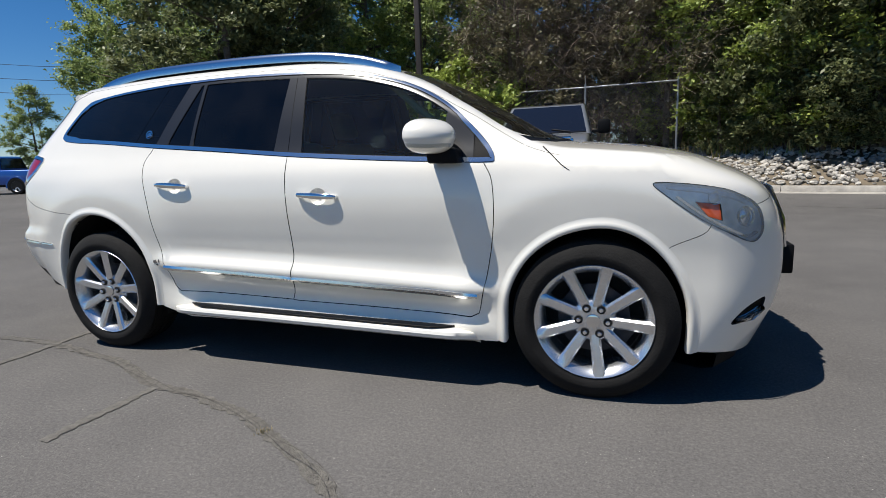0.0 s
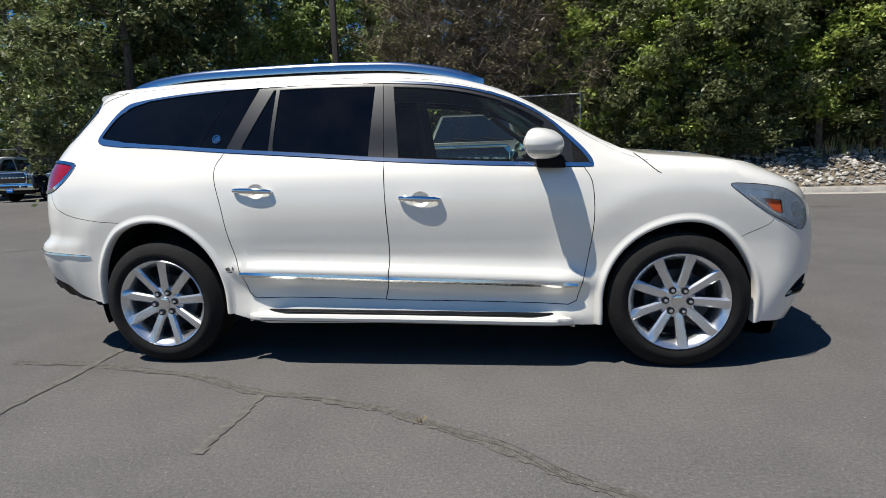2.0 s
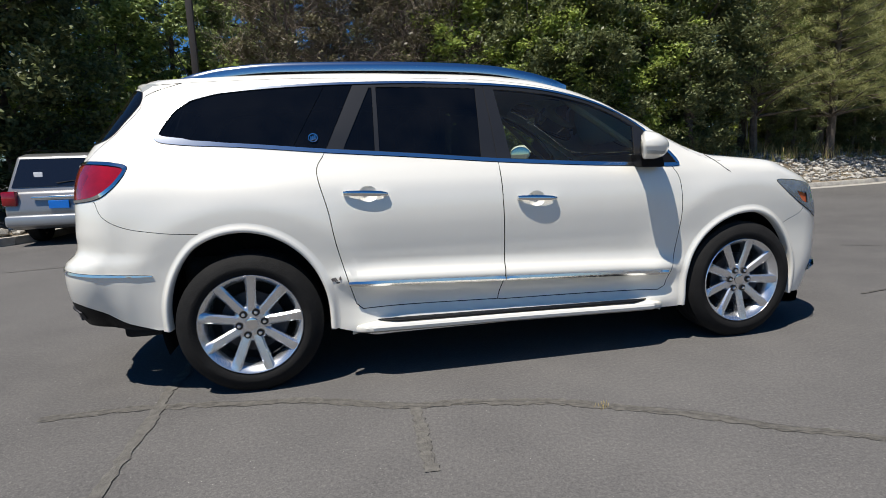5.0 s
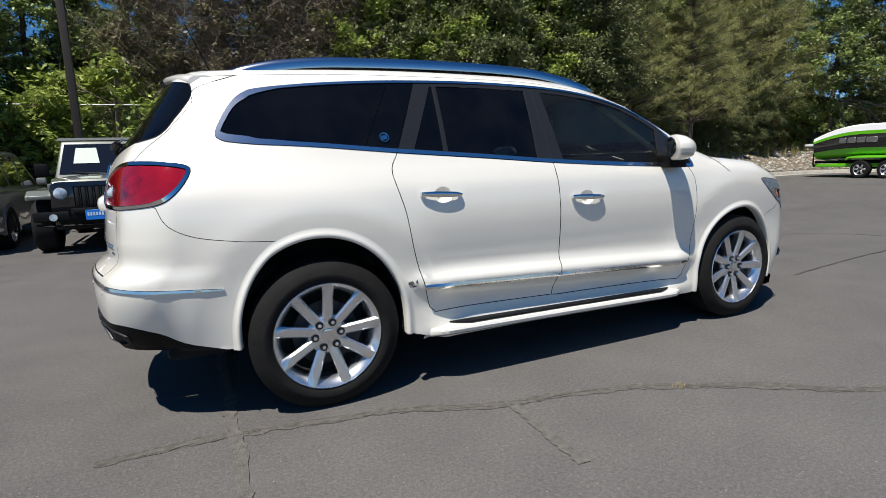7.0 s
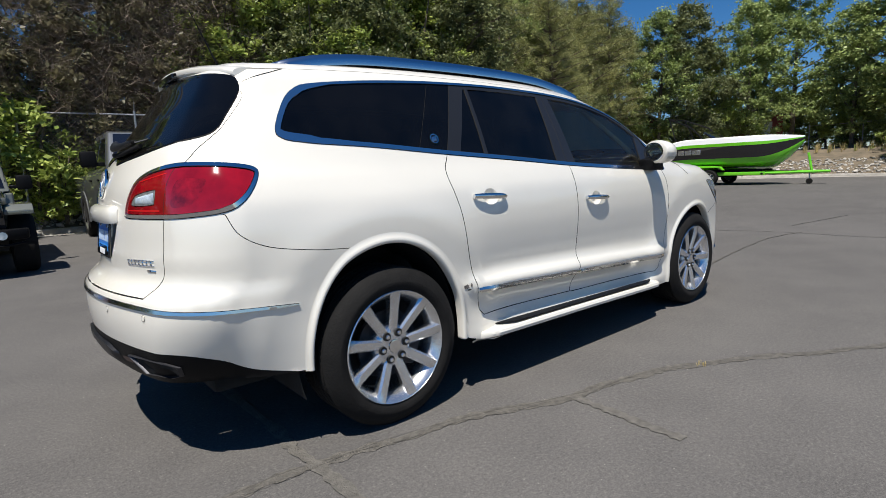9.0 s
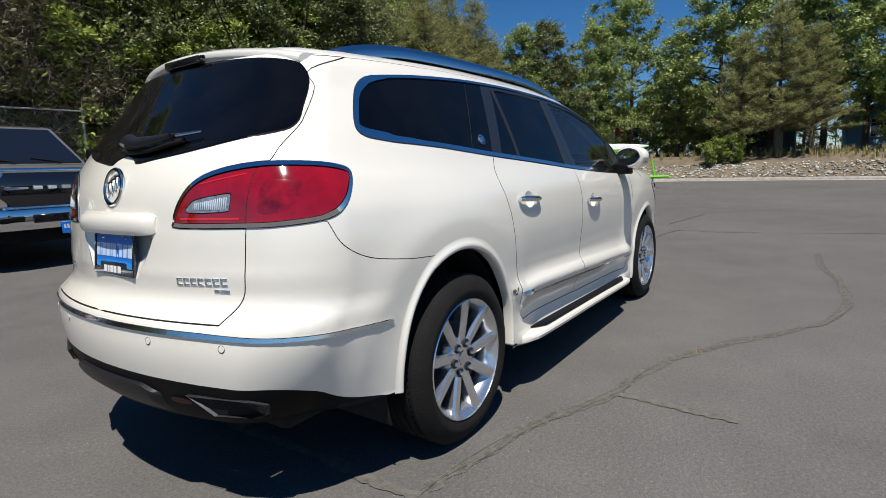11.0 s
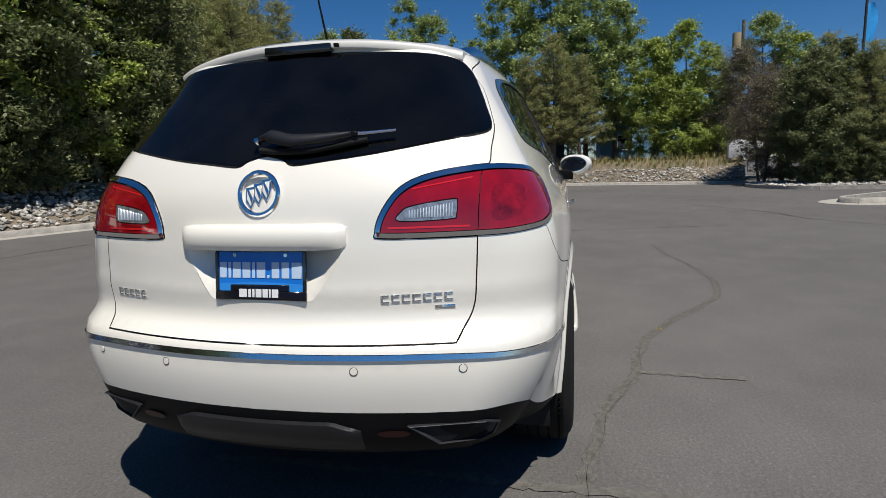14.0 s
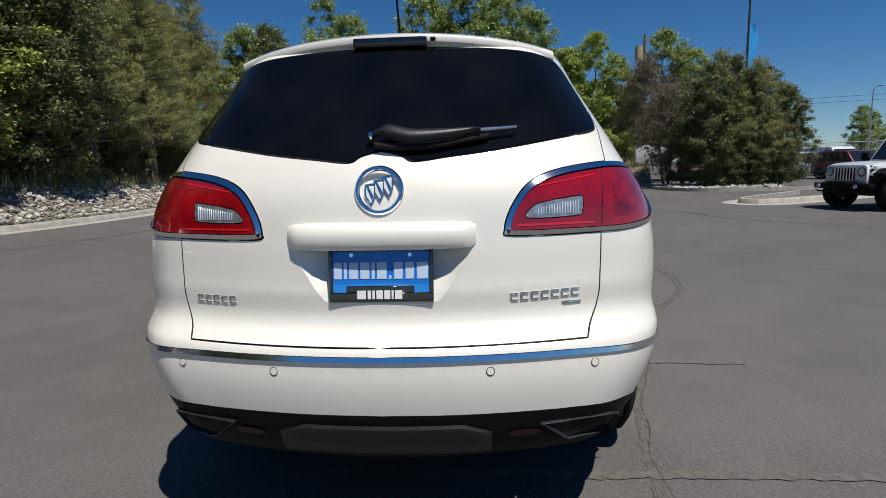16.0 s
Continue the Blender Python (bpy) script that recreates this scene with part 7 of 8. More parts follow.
def common_car(name, label, paint, at, rz, lower, upper, half, lean, z0, panes, front, rear, wheels, wr, wd, bevel=.07, rim="alloy", spokes=6, group="", flare=None, glass="dark_glass"):
    """A parked car or truck: painted body, cabin, panes, wheels."""
    c = thing(name, label, "car", at, rz, group)
    part("body", prism(lower, -half, half, "y", bevel, 3), M[paint], c)
    part("cabin", cabin(upper, half - .03, lean, z0), M[paint], c)
    for poly in panes:
        for sd in (-1, 1):
            part("side_window", side_pane(poly, half - .03, lean, z0, sd), M["gloss_black"], c, "dark side window")
    if front:
        part("windscreen", cross_pane(*front, half - .03, lean, z0), M["gloss_black"], c, "windscreen reflecting the sky")
    if rear:
        part("rear_window", cross_pane(*rear, half - .03, lean, z0), M["gloss_black"], c)
    for x in wheels:
        for sd in (-1, 1):
            small_wheel(c, x, sd * (half + .01 + (flare or 0)), wr, wd, rim, spokes)
            arch_ring(x, wr, half, sd, .012 if flare is None else flare + .02, M[paint] if flare is None else M["black_trim"], c)
    return c


def open_truck(name, label, paint, at, rz, plate=True, bed=True, spokes=6, group=""):
    """A crew-cab pickup with a tall chrome front."""
    lower = [(-2.95, .55), (-2.95, 1.22), (-1.15, 1.24), (1.05, 1.28), (1.3, 1.33), (2.45, 1.30), (2.78, 1.18), (2.80, .62), (2.3, .50), (-2.5, .50)]
    upper = [(-1.15, 1.20), (-1.02, 1.88), (-.85, 1.95), (.25, 1.96), (.50, 1.92), (1.32, 1.30)]
    panes = [[(-.98, 1.32), (-.90, 1.80), (-.15, 1.84), (-.12, 1.31)], [(-.03, 1.31), (-.06, 1.84), (.36, 1.83), (.98, 1.34)]]
    c = common_car(name, label, paint, at, rz, lower, upper, 1.0, .30, 1.25, panes, ((1.26, 1.36), (.53, 1.885)), ((-1.13, 1.32), (-1.05, 1.82)), (-1.85, 1.92), .415, .28, spokes=spokes, group=group)
    # front: grille, lamps, bumper
    part("grille", prism([(-.62, .78), (.62, .78), (.74, .90), (.74, 1.10), (.64, 1.20), (-.64, 1.20), (-.74, 1.10), (-.74, .90)], 2.76, 2.872, "x", .02), M["gloss_black"], c, "black grille")
    bm = bmesh.new()
    for lo, hi in (((2.80, -.72, 1.19), (2.865, .72, 1.25)), ((2.80, -.72, .755), (2.865, .72, .80)), ((2.80, -.76, .78), (2.86, -.66, 1.22)), ((2.80, .66, .78), (2.86, .76, 1.22))):
        b_box(bm, lo, hi, .02, 2)
    part("grille_surround", bm, M["chrome"], c, "chrome grille surround")
    for k in range(5):
        part("grille_bar", box((2.868, -.32 + .16 * k - .055, .985), (2.884, -.32 + .16 * k + .055, 1.04), .008, 1), M["chrome"], c)
    for sd in (-1, 1):
        part("crossbar", box((2.86, min(sd * .42, sd * .68), .99), (2.886, max(sd * .42, sd * .68), 1.03), .01, 1), M["chrome"], c)
        h = part("headlamp", box((2.60, min(sd * .78, sd * 1.003), 1.00), (2.83, max(sd * .78, sd * 1.003), 1.15), .03, 2), M["lamp_bowl"], c, "clear headlamp")
        part("lamp_lens", box((2.62, min(sd * .79, sd * 1.008), 1.01), (2.838, max(sd * .79, sd * 1.008), 1.14), .025, 2), M["clear_lens"], h)
        part("mirror", box((.92, min(sd * 1.06, sd * 1.30), 1.32), (1.04, max(sd * 1.06, sd * 1.30), 1.58), .04, 2), M["black_trim"], c)
        part("mirror_arm", box((.95, min(sd * .95, sd * 1.12), 1.34), (1.01, max(sd * .95, sd * 1.12), 1.40), .01, 1), M["black_trim"], c)
        part("bumper_intake", box((2.93, min(sd * .52, sd * .80), .60), (2.962, max(sd * .52, sd * .80), .68), .02, 1), M["black_trim"], c)
        for x0 in (-.55, .35):
            part("door_handle", box((x0, sd * 1.0 - .02, 1.10), (x0 + .2, sd * 1.0 + .02, 1.135), .01, 1), M["black_trim"], c)
    part("bumper", prism([(2.62, -1.02), (2.86, -.98), (2.95, -.70), (2.95, .70), (2.86, .98), (2.62, 1.02)], .50, .76, "z", .03, 2), M["chrome"], c, "chrome front bumper")
    part("bumper_gap", box((2.90, -.45, .58), (2.962, .45, .69), .015, 1), M["gloss_black"], c)
    part("air_dam", box((2.50, -.90, .34), (2.80, .90, .52), .03), M["black_trim"], c)
    part("underbody", box((-2.7, -.75, .38), (2.5, .75, .56), .05), M["liner_and_seam_shade"], c)
    part("roof_lamp", box((.20, -.09, 1.955), (.36, .09, 2.0), .02), M["black_trim"], c)
    for k in (-1, 1):
        part("wiper", tube([(1.28, k * .30 + .25, 1.375), (1.20, k * .30 - .12, 1.43)], .01, 6), M["black_trim"], c)
    if plate:
        blue_plate(c, pose(2.962, 0, .50, 0, 0, 90))
    return c


def square_jeep(name, label, paint, at, rz, group="", bumper="black_trim", sticker=True, length=0.0):
    """A square-built off-roader seen from the front: slotted grille, round lamps, free-standing flares."""
    c = thing(name, label, "car", at, rz, group)
    L = length
    part("body", prism([(-1.9 - L, .62), (-1.9 - L, 1.12), (.62, 1.14), (.62, .62)], -.78, .78, "y", .04, 3), M[paint], c)
    hood = bmesh.new()
    rows = []
    for x, hw, z in ((.58, .70, 1.17), (1.0, .68, 1.165), (1.6, .64, 1.14), (1.80, .60, 1.10), (1.86, .56, 1.02)):
        rows.append([hood.verts.new((x, y * hw, z + .03 * (1 - abs(y) ** 2.5) - (.10 if abs(y) == 1 else 0))) for y in (-1, -.96, -.5, 0, .5, .96, 1)] )
    for a, b in zip(rows, rows[1:]):
        for k in range(6):
            hood.faces.new((a[k], a[k + 1], b[k + 1], b[k]))
    bmesh.ops.recalc_face_normals(hood, faces=hood.faces[:])
    part("hood", hood, M[paint], c)
    part("engine_bay", box((.55, -.60, .55), (1.80, .60, 1.09), .03), M["liner_and_seam_shade"], c)
    part("hood_side", box((.55, -.66, .98), (1.72, .66, 1.08), .02), M[paint], c)
    upper = [(-1.88 - L, 1.08), (-1.80 - L, 1.78), (.20, 1.80), (.28, 1.77), (.62, 1.15)]
    part("cabin", cabin(upper, .76, .16, 1.1, .03), M[paint], c)
    part("roof", cabin([(-1.83 - L, 1.76), (-1.80 - L, 1.845), (.16, 1.845), (.28, 1.79)], .74, .3, 1.76, .025), M["black_trim"] if paint != "grey_green" else M["grey_green"], c)
    part("windscreen", cross_pane((.585, 1.21), (.305, 1.72), .76, .16, 1.1, .06), M["gloss_black"], c, "windscreen in a painted frame")
    if sticker:
        st = part("window_sticker", cross_pane((.49, 1.385), (.345, 1.65), .76, .16, 1.1, .52, .018), M["sticker"], c, "pale green paper window sticker")
        st.matrix_basis = Matrix.Translation((0, -.28, 0))
    for poly in ([(-.85, 1.2), (-.83, 1.72), (.15, 1.74), (.45, 1.2)], [(-1.75 - L, 1.2), (-1.72 - L, 1.72), (-.95, 1.72), (-.97, 1.2)]):
        for sd in (-1, 1):
            part("side_window", side_pane(poly, .76, .16, 1.1, sd), M["gloss_black"], c)
    part("grille", prism([(-.62, .66), (.62, .66), (.60, 1.06), (.52, 1.10), (-.52, 1.10), (-.60, 1.06)], 1.80, 1.88, "x", .02), M["gloss_black"] if paint == "grey_green" else M[paint], c, "slotted grille")
    for k in range(7):
        y = -.27 + .09 * k
        part("grille_slot", box((1.875, y - .030, .72), (1.890, y + .030, 1.03), .012, 2), M["liner_and_seam_shade"], c)
        part("slot_rim", tube([(1.892, y + a, z) for a, z in ((-.034, .715), (-.034, 1.035), (.034, 1.035), (.034, .715), (-.034, .715))], .005, 5), M["black_trim"] if paint == "grey_green" else M["chrome"], c)
    for sd in (-1, 1):
        b = revolve([(0, -.03), (.06, -.025), (.088, -.01), (.092, .0), (.10, .002), (.105, .04)], 32)
        bmesh.ops.transform(b, matrix=pose(1.885, sd * .475, .93, 0, 0, 90), verts=b.verts[:])
        h = part("headlamp", b, M["lamp_bowl"], c, "round clear headlamp")
        b = revolve([(.094, -.012), (.112, -.012), (.114, .03)], 32)
        bmesh.ops.transform(b, matrix=pose(1.885, sd * .475, .93, 0, 0, 90), verts=b.verts[:])
        part("lamp_ring", b, M["gloss_black"], h)
        # flares
        f = cabin([(.72, .72), (.82, .90), (1.02, 1.00), (1.66, .98), (1.80, .90), (1.80, .84), (1.60, .92), (1.05, .93), (.88, .84), (.78, .72)], .165, 0, 9, .015)
        for v in f.verts:
            v.co.y += sd * .775
        part("fender", f, M[paint], c)
        part("turn_lamp", box((1.745, sd * .775 - .13, .855), (1.815, sd * .775 + .13, .905), .012, 2), M["clear_lens"], c, "clear turn lamp")
        f = cabin([(-1.75 - L, .72), (-1.62 - L, .95), (-.98 - L, .98), (-.72 - L, .74), (-.80 - L, .72), (-1.0 - L, .92), (-1.58 - L, .89), (-1.68 - L, .70)], .12, 0, 9, .015)
        for v in f.verts:
            v.co.y += sd * .84
        part("rear_flare", f, M["black_trim"], c)
        small_wheel(c, 1.28, sd * .94, .415, .30, "alloy_dark" if paint == "grey_green" else "alloy", 7)
        small_wheel(c, -1.22 - L, sd * .94, .415, .30, "alloy_dark" if paint == "grey_green" else "alloy", 7)
        part("mirror", box((.50, min(sd * .83, sd * 1.03), 1.18), (.59, max(sd * .83, sd * 1.03), 1.40), .035, 2), M["black_trim"], c)
        part("mirror_arm", box((.52, min(sd * .74, sd * .86), 1.20), (.57, max(sd * .74, sd * .86), 1.25), .01, 1), M["black_trim"], c)
        part("fog_lamp", mirrored(tube([(2.085, -.56, .585), (2.115, -.56, .585)], .052, 16), sd), M["lamp_bowl"], c)
        part("tow_hook", tube([(2.05, sd * .36, .66), (2.13, sd * .36, .70), (2.13, sd * .36, .62), (2.06, sd * .36, .60)], .012, 6), M["black_trim"], c)
        part("rock_rail", tube([(-.75, sd * .80, .47), (.72, sd * .80, .47)], .035, 8), M["black_trim"], c)
    part("bumper", prism([(1.82, -.86), (2.0, -.84), (2.09, -.62), (2.10, .62), (2.0, .84), (1.82, .86)], .52, .66, "z", .025, 2), M[bumper], c, "steel front bumper")
    part("bumper_cap", prism([(1.80, -.40), (2.13, -.30), (2.13, .30), (1.80, .40)], .62, .70, "z", .02, 2), M[bumper], c)
    part("bumper_loop", tube([(1.95, -.80, .47), (2.06, -.60, .45), (2.06, .60, .45), (1.95, .80, .47)], .02, 6), M["black_trim"], c)
    part("underbody", box((-1.7 - L, -.62, .36), (1.75, .62, .64), .04), M["liner_and_seam_shade"], c)
    for k in (-1, 1):
        part("wiper", tube([(.66, k * .30 + .30, 1.215), (.60, k * .30 - .05, 1.235), (.585, k * .30 - .20, 1.245)], .010, 6), M["black_trim"], c)
    part("aerial", tube([(.55, .70, 1.12), (.50, .70, 1.85)], .003, 5), M["black_trim"], c)
    return c


JEEP = square_jeep("off_roader", "grey-green square off-roader with black bumper, parked facing out", "grey_green", (-3.38, 8.15, 0), -90, "vehicles parked by the bank", length=.5)
blue_plate(JEEP, pose(2.14, 0.0, .60, 0, 0, 90))
RAM = open_truck("pickup_truck", "dark grey crew-cab pickup with chrome grille, parked facing out", "granite_paint", (-.12, 9.98, 0), -90, group="vehicles parked by the bank")
RAM.scale = (1.09, 1.09, 1.15)

# silver wagon, seen from behind
lower = [(-2.25, .35), (-2.30, .62), (-2.22, .98), (.9, 1.0), (1.9, .92), (2.2, .80), (2.25, .40), (2.0, .28), (-2.1, .28)]
upper = [(-2.20, .95), (-1.95, 1.58), (-1.7, 1.64), (.0, 1.66), (.25, 1.62), (1.05, .98)]
WAGON = common_car("wagon", "silver-grey station wagon parked nose to the bank", "dark_silver", (-5.74, 9.1, 0), 90, lower, upper, .88, .22, 1.0,
                   [[(-1.98, 1.06), (-1.80, 1.52), (-1.05, 1.55), (-1.05, 1.04)], [(-.95, 1.04), (-.97, 1.56), (-.25, 1.57), (-.2, 1.03)], [(-.1, 1.03), (-.12, 1.57), (.18, 1.55), (.78, 1.03)]],
                   ((1.0, 1.03), (.30, 1.58)), ((-2.17, 1.04), (-1.98, 1.53)), (-1.35, 1.35), .34, .22, group="vehicles parked by the bank")
for sd in (-1, 1):
    part("tail_lamp", box((-2.32, min(sd * .66, sd * .885), .72), (-2.15, max(sd * .66, sd * .885), .98), .03, 2), M["red_lens"], WAGON, "red tail lamp")
    part("roof_rail", tube([(-1.7, sd * .66, 1.66), (-1.5, sd * .66, 1.71), (.0, sd * .66, 1.72), (.2, sd * .66, 1.67)], .015, 6), M["black_trim"], WAGON)
    part("mirror", box((.62, min(sd * .88, sd * 1.05), 1.02), (.74, max(sd * .88, sd * 1.05), 1.16), .03, 2), M["silver"], WAGON)
part("rear_bumper", box((-2.38, -.86, .36), (-2.10, .86, .56), .05, 3), M["silver"], WAGON)
part("plate", box((-2.325, -.16, .66), (-2.30, .16, .80), .004, 1), M["plate_blue"], WAGON, "blue and white plate")
part("gate_bar", box((-2.32, -.42, .83), (-2.27, .42, .88), .015, 2), M["chrome"], WAGON)
part("rear_wiper", tube([(-2.18, .05, 1.10), (-2.15, -.30, 1.14)], .008, 6), M["black_trim"], WAGON)
part("rear_sticker", box((-2.115, .28, 1.20), (-2.10, .42, 1.30), .004, 1), M["white_plastic"], WAGON)

# trucks across the lot in the west
M["black_paint"] = car_paint("black_paint", (0.012, 0.012, 0.014), .1)
for at, rz, pt, lb in (((-22.9, 18.7, 0), -88, "white_paint", "white crew-cab pickup parked facing out across the lot"), ((-19.6, 18.9, 0), -90, "navy_paint", "dark navy crew-cab pickup with a chrome grille, across the lot"),
                       ((-16.3, 18.2, 0), -91, "black_paint", "black crew-cab pickup parked in the far row"), ((-29.8, 15.7, 0), 200, "blue_paint", "bright blue pickup parked far across the lot")):
    open_truck("pickup_truck", lb, pt, at, rz, plate=pt == "navy_paint", group="vehicles across the lot")

# white off-roader and cars to the east
WJEEP = square_jeep("off_roader", "white square off-roader with black flares beside the island", "white_paint", (10.06, -11.25, 0), 98, "vehicles to the east", sticker=False, length=.5)
for sd in (-1, 1):
    f = cabin([(.70, .70), (.80, .92), (1.00, 1.03), (1.68, 1.01), (1.83, .90), (1.83, .82), (1.62, .94), (1.03, .95), (.86, .84), (.76, .70)], .14, 0, 9, .02)
    for v in f.verts:
        v.co.y += sd * .86
    part("flare", f, M["black_trim"], WJEEP, "black wheel flare")
lowS = [(-2.2, .35), (-2.25, .9), (-2.15, 1.05), (.85, 1.05), (2.05, .98), (2.25, .8), (2.25, .4), (2.0, .3), (-2.0, .3)]
upS = [(-2.15, 1.0), (-1.9, 1.68), (-1.6, 1.74), (.1, 1.75), (.35, 1.70), (.98, 1.04)]
paneS = [[(-1.95, 1.12), (-1.78, 1.62), (-.95, 1.66), (-.95, 1.1)], [(-.85, 1.1), (-.86, 1.66), (-.1, 1.66), (-.05, 1.1)], [(.04, 1.1), (.02, 1.66), (.28, 1.64), (.78, 1.1)]]
for nm, at, rz, pt, lb in (("parked_suv", (34.0, -22.2, 0), 186, "white_paint", "white SUV behind the wire fence"), ("parked_suv", (29.8, -22.9, 0), 190, "maroon_paint", "maroon SUV behind the wire fence"),
                           ("parked_suv", (34.5, -30.5, 0), 172, "maroon_paint", "dark red SUV behind the wire fence")):
    sv = common_car(nm, lb, pt, at, rz, lowS, upS, .93, .22, 1.05, paneS, ((.93, 1.09), (.40, 1.66)), ((-2.12, 1.1), (-1.93, 1.62)), (-1.4, 1.42), .37, .24, group="vehicles to the east")
    for sd in (-1, 1):
        part("headlamp", box((2.12, min(sd * .60, sd * .92), .78), (2.27, max(sd * .60, sd * .92), .93), .03), M["lamp_bowl"], sv)
    part("grille", box((2.22, -.5, .62), (2.275, .5, .92), .03), M["gloss_black"], sv)
van = common_car("parked_van", "white panel van behind the wire fence", "white_paint", (38.5, -27.0, 0), 186, [(-2.9, .35), (-2.95, 1.1), (1.6, 1.1), (2.6, .95), (2.75, .4), (-2.7, .3)],
                 [(-2.93, 1.05), (-2.85, 2.05), (-2.6, 2.15), (1.0, 2.15), (1.25, 2.05), (2.0, 1.08)], .98, .10, 1.1, [[(.55, 1.25), (.55, 1.95), (1.05, 1.93), (1.60, 1.25)]], ((1.93, 1.18), (1.32, 1.95)), None, (-1.9, 1.85), .37, .24, group="vehicles to the east")

# ---- boat on its trailer ----
TR = thing("boat_trailer", "lime green tandem-axle boat trailer on the asphalt", "trailer", (22.35, 7.9, 0), -90)
for sd in (-1, 1):
    part("frame_rail", box((-2.3, sd * .88 - .05, .42), (2.6, sd * .88 + .05, .56), .015), M["lime"], TR)
    part("drawbar", tube([(2.55, sd * .85, .49), (4.6, 0, .50)], .055, 8), M["lime"], TR)
    part("guard", prism([(-1.0, .70), (-.92, .82), (-.55, .86), (.55, .86), (.92, .82), (1.05, .66), (.98, .66), (.85, .76), (-.85, .76), (-.93, .70)], sd * 1.0 - .13, sd * 1.0 + .13, "y", .015, 2), M["lime"], TR, "lime green tandem mudguard")
    part("bunk", box((-2.4, sd * .55 - .06, .56), (2.4, sd * .55 + .06, .66), .02), M["black_trim"], TR)
    for x in (-.45, .45):
        small_wheel(TR, x, sd * 1.13, .34, .22, "alloy", 6)
    part("guide_post", tube([(-2.2, sd * 1.05, .5), (-2.2, sd * 1.05, 1.3)], .03, 8), M["black_trim"], TR)
for x in (-2.2, -.45, .45, 2.5):
    part("axle", tube([(x, -1.0, .36 if abs(x) < 1 else .48), (x, 1.0, .36 if abs(x) < 1 else .48)], .04, 8), M["black_trim"], TR)
part("jack", tube([(3.9, .1, .50), (3.9, .1, .14)], .03, 8), M["galv"], TR)
part("jack_wheel", tube([(3.9, .05, .11), (3.9, .15, .11)], .11, 16), M["rubber"], TR)
part("winch_post", tube([(4.0, 0, .5), (3.85, 0, 1.25)], .05, 8), M["lime"], TR)

BOAT = thing("boat", "lime green, white and black open speedboat on its trailer", "boat", (22.35, 7.9, 0), -90)
def hull_rows(levels):
    """Hull sections: half beam and height at each level, from stern to bow."""
    bm = bmesh.new()
    rows = []
    for f in np.linspace(0, 1, 25):
        x = -2.15 + 5.85 * f
        beam = 1.20 * (1 - max(0, (f - .58) / .42) ** 2.6)
        keel = .66 + 1.05 * max(0, (f - .76) / .24) ** 2
        top = 1.52 + .40 * min(1, f / .3) * (2 - min(1, f / .3))
        rows.append([bm.verts.new((x, beam * w, keel + (top - keel) * h)) for w, h in levels])
    for a, b in zip(rows, rows[1:]):
        for k in range(len(levels) - 1):
            bm.faces.new((a[k], a[k + 1], b[k + 1], b[k]))
    bmesh.ops.recalc_face_normals(bm, faces=bm.faces[:])
    return bm
part("hull_bottom", hull_rows([(-.93, .40), (-.86, .26), (-.80, .20), (0, 0), (.80, .20), (.86, .26), (.93, .40)]), M["lime"], BOAT)
for sd in (-1, 1):
    part("hull_side", hull_rows([(sd * .93, .40), (sd * .975, .58), (sd * 1.0, .82)]), M["gloss_black"], BOAT, "black hull band")
    part("hull_band", hull_rows([(sd * 1.0, .80), (sd * 1.005, .90)]), M["lime"], BOAT)
    part("gunwale", hull_rows([(sd * 1.005, .90), (sd * .97, 1.05), (sd * .85, 1.10), (sd * .72, 1.06)]), M["white_plastic"], BOAT, "white gunwale")
    for k, (a, b) in enumerate(((-1.2, -.95), (-.9, -.62), (-.58, -.30), (-.26, .1))):
        part("name_bar", box((a, sd * 1.185 - .02, 1.36), (b, sd * 1.185 + .012, 1.56), .004, 1), M["alloy"], BOAT, "silver bar of the boat's name")
part("deck", hull_rows([(-.80, 1.02), (0, 1.06), (.80, 1.02)]), M["white_plastic"], BOAT)
part("transom", prism([(-1.10, 1.0), (-.95, .78), (0, .62), (.95, .78), (1.10, 1.0), (1.15, 1.52), (-1.15, 1.52)], -2.20, -2.12, "x", .01), M["lime"], BOAT)
part("engine_cover", box((-2.1, -.75, 1.45), (-1.3, .75, 1.72), .10, 3), M["white_plastic"], BOAT)
part("swim_step", box((-2.65, -.95, 1.26), (-2.1, .95, 1.36), .03), M["white_plastic"], BOAT)
part("windscreen", prism([(.45, 1.94), (-.05, 2.34), (.0, 2.36), (.55, 1.94)], -.70, .70, "y", .005), M["gloss_black"], BOAT)
for sd in (-1, 1):
    part("tower_leg", tube([(.2, sd * .98, 1.94), (-.5, sd * .90, 2.6), (-1.6, sd * .74, 3.05)], .03, 8), M["black_trim"], BOAT, "black tower leg")
    part("tower_brace", tube([(-1.1, sd * .99, 1.92), (-1.55, sd * .74, 3.03)], .025, 8), M["black_trim"], BOAT)
part("tower_bar", tube([(-1.6, -.74, 3.05), (-1.6, .74, 3.05)], .03, 8), M["black_trim"], BOAT)


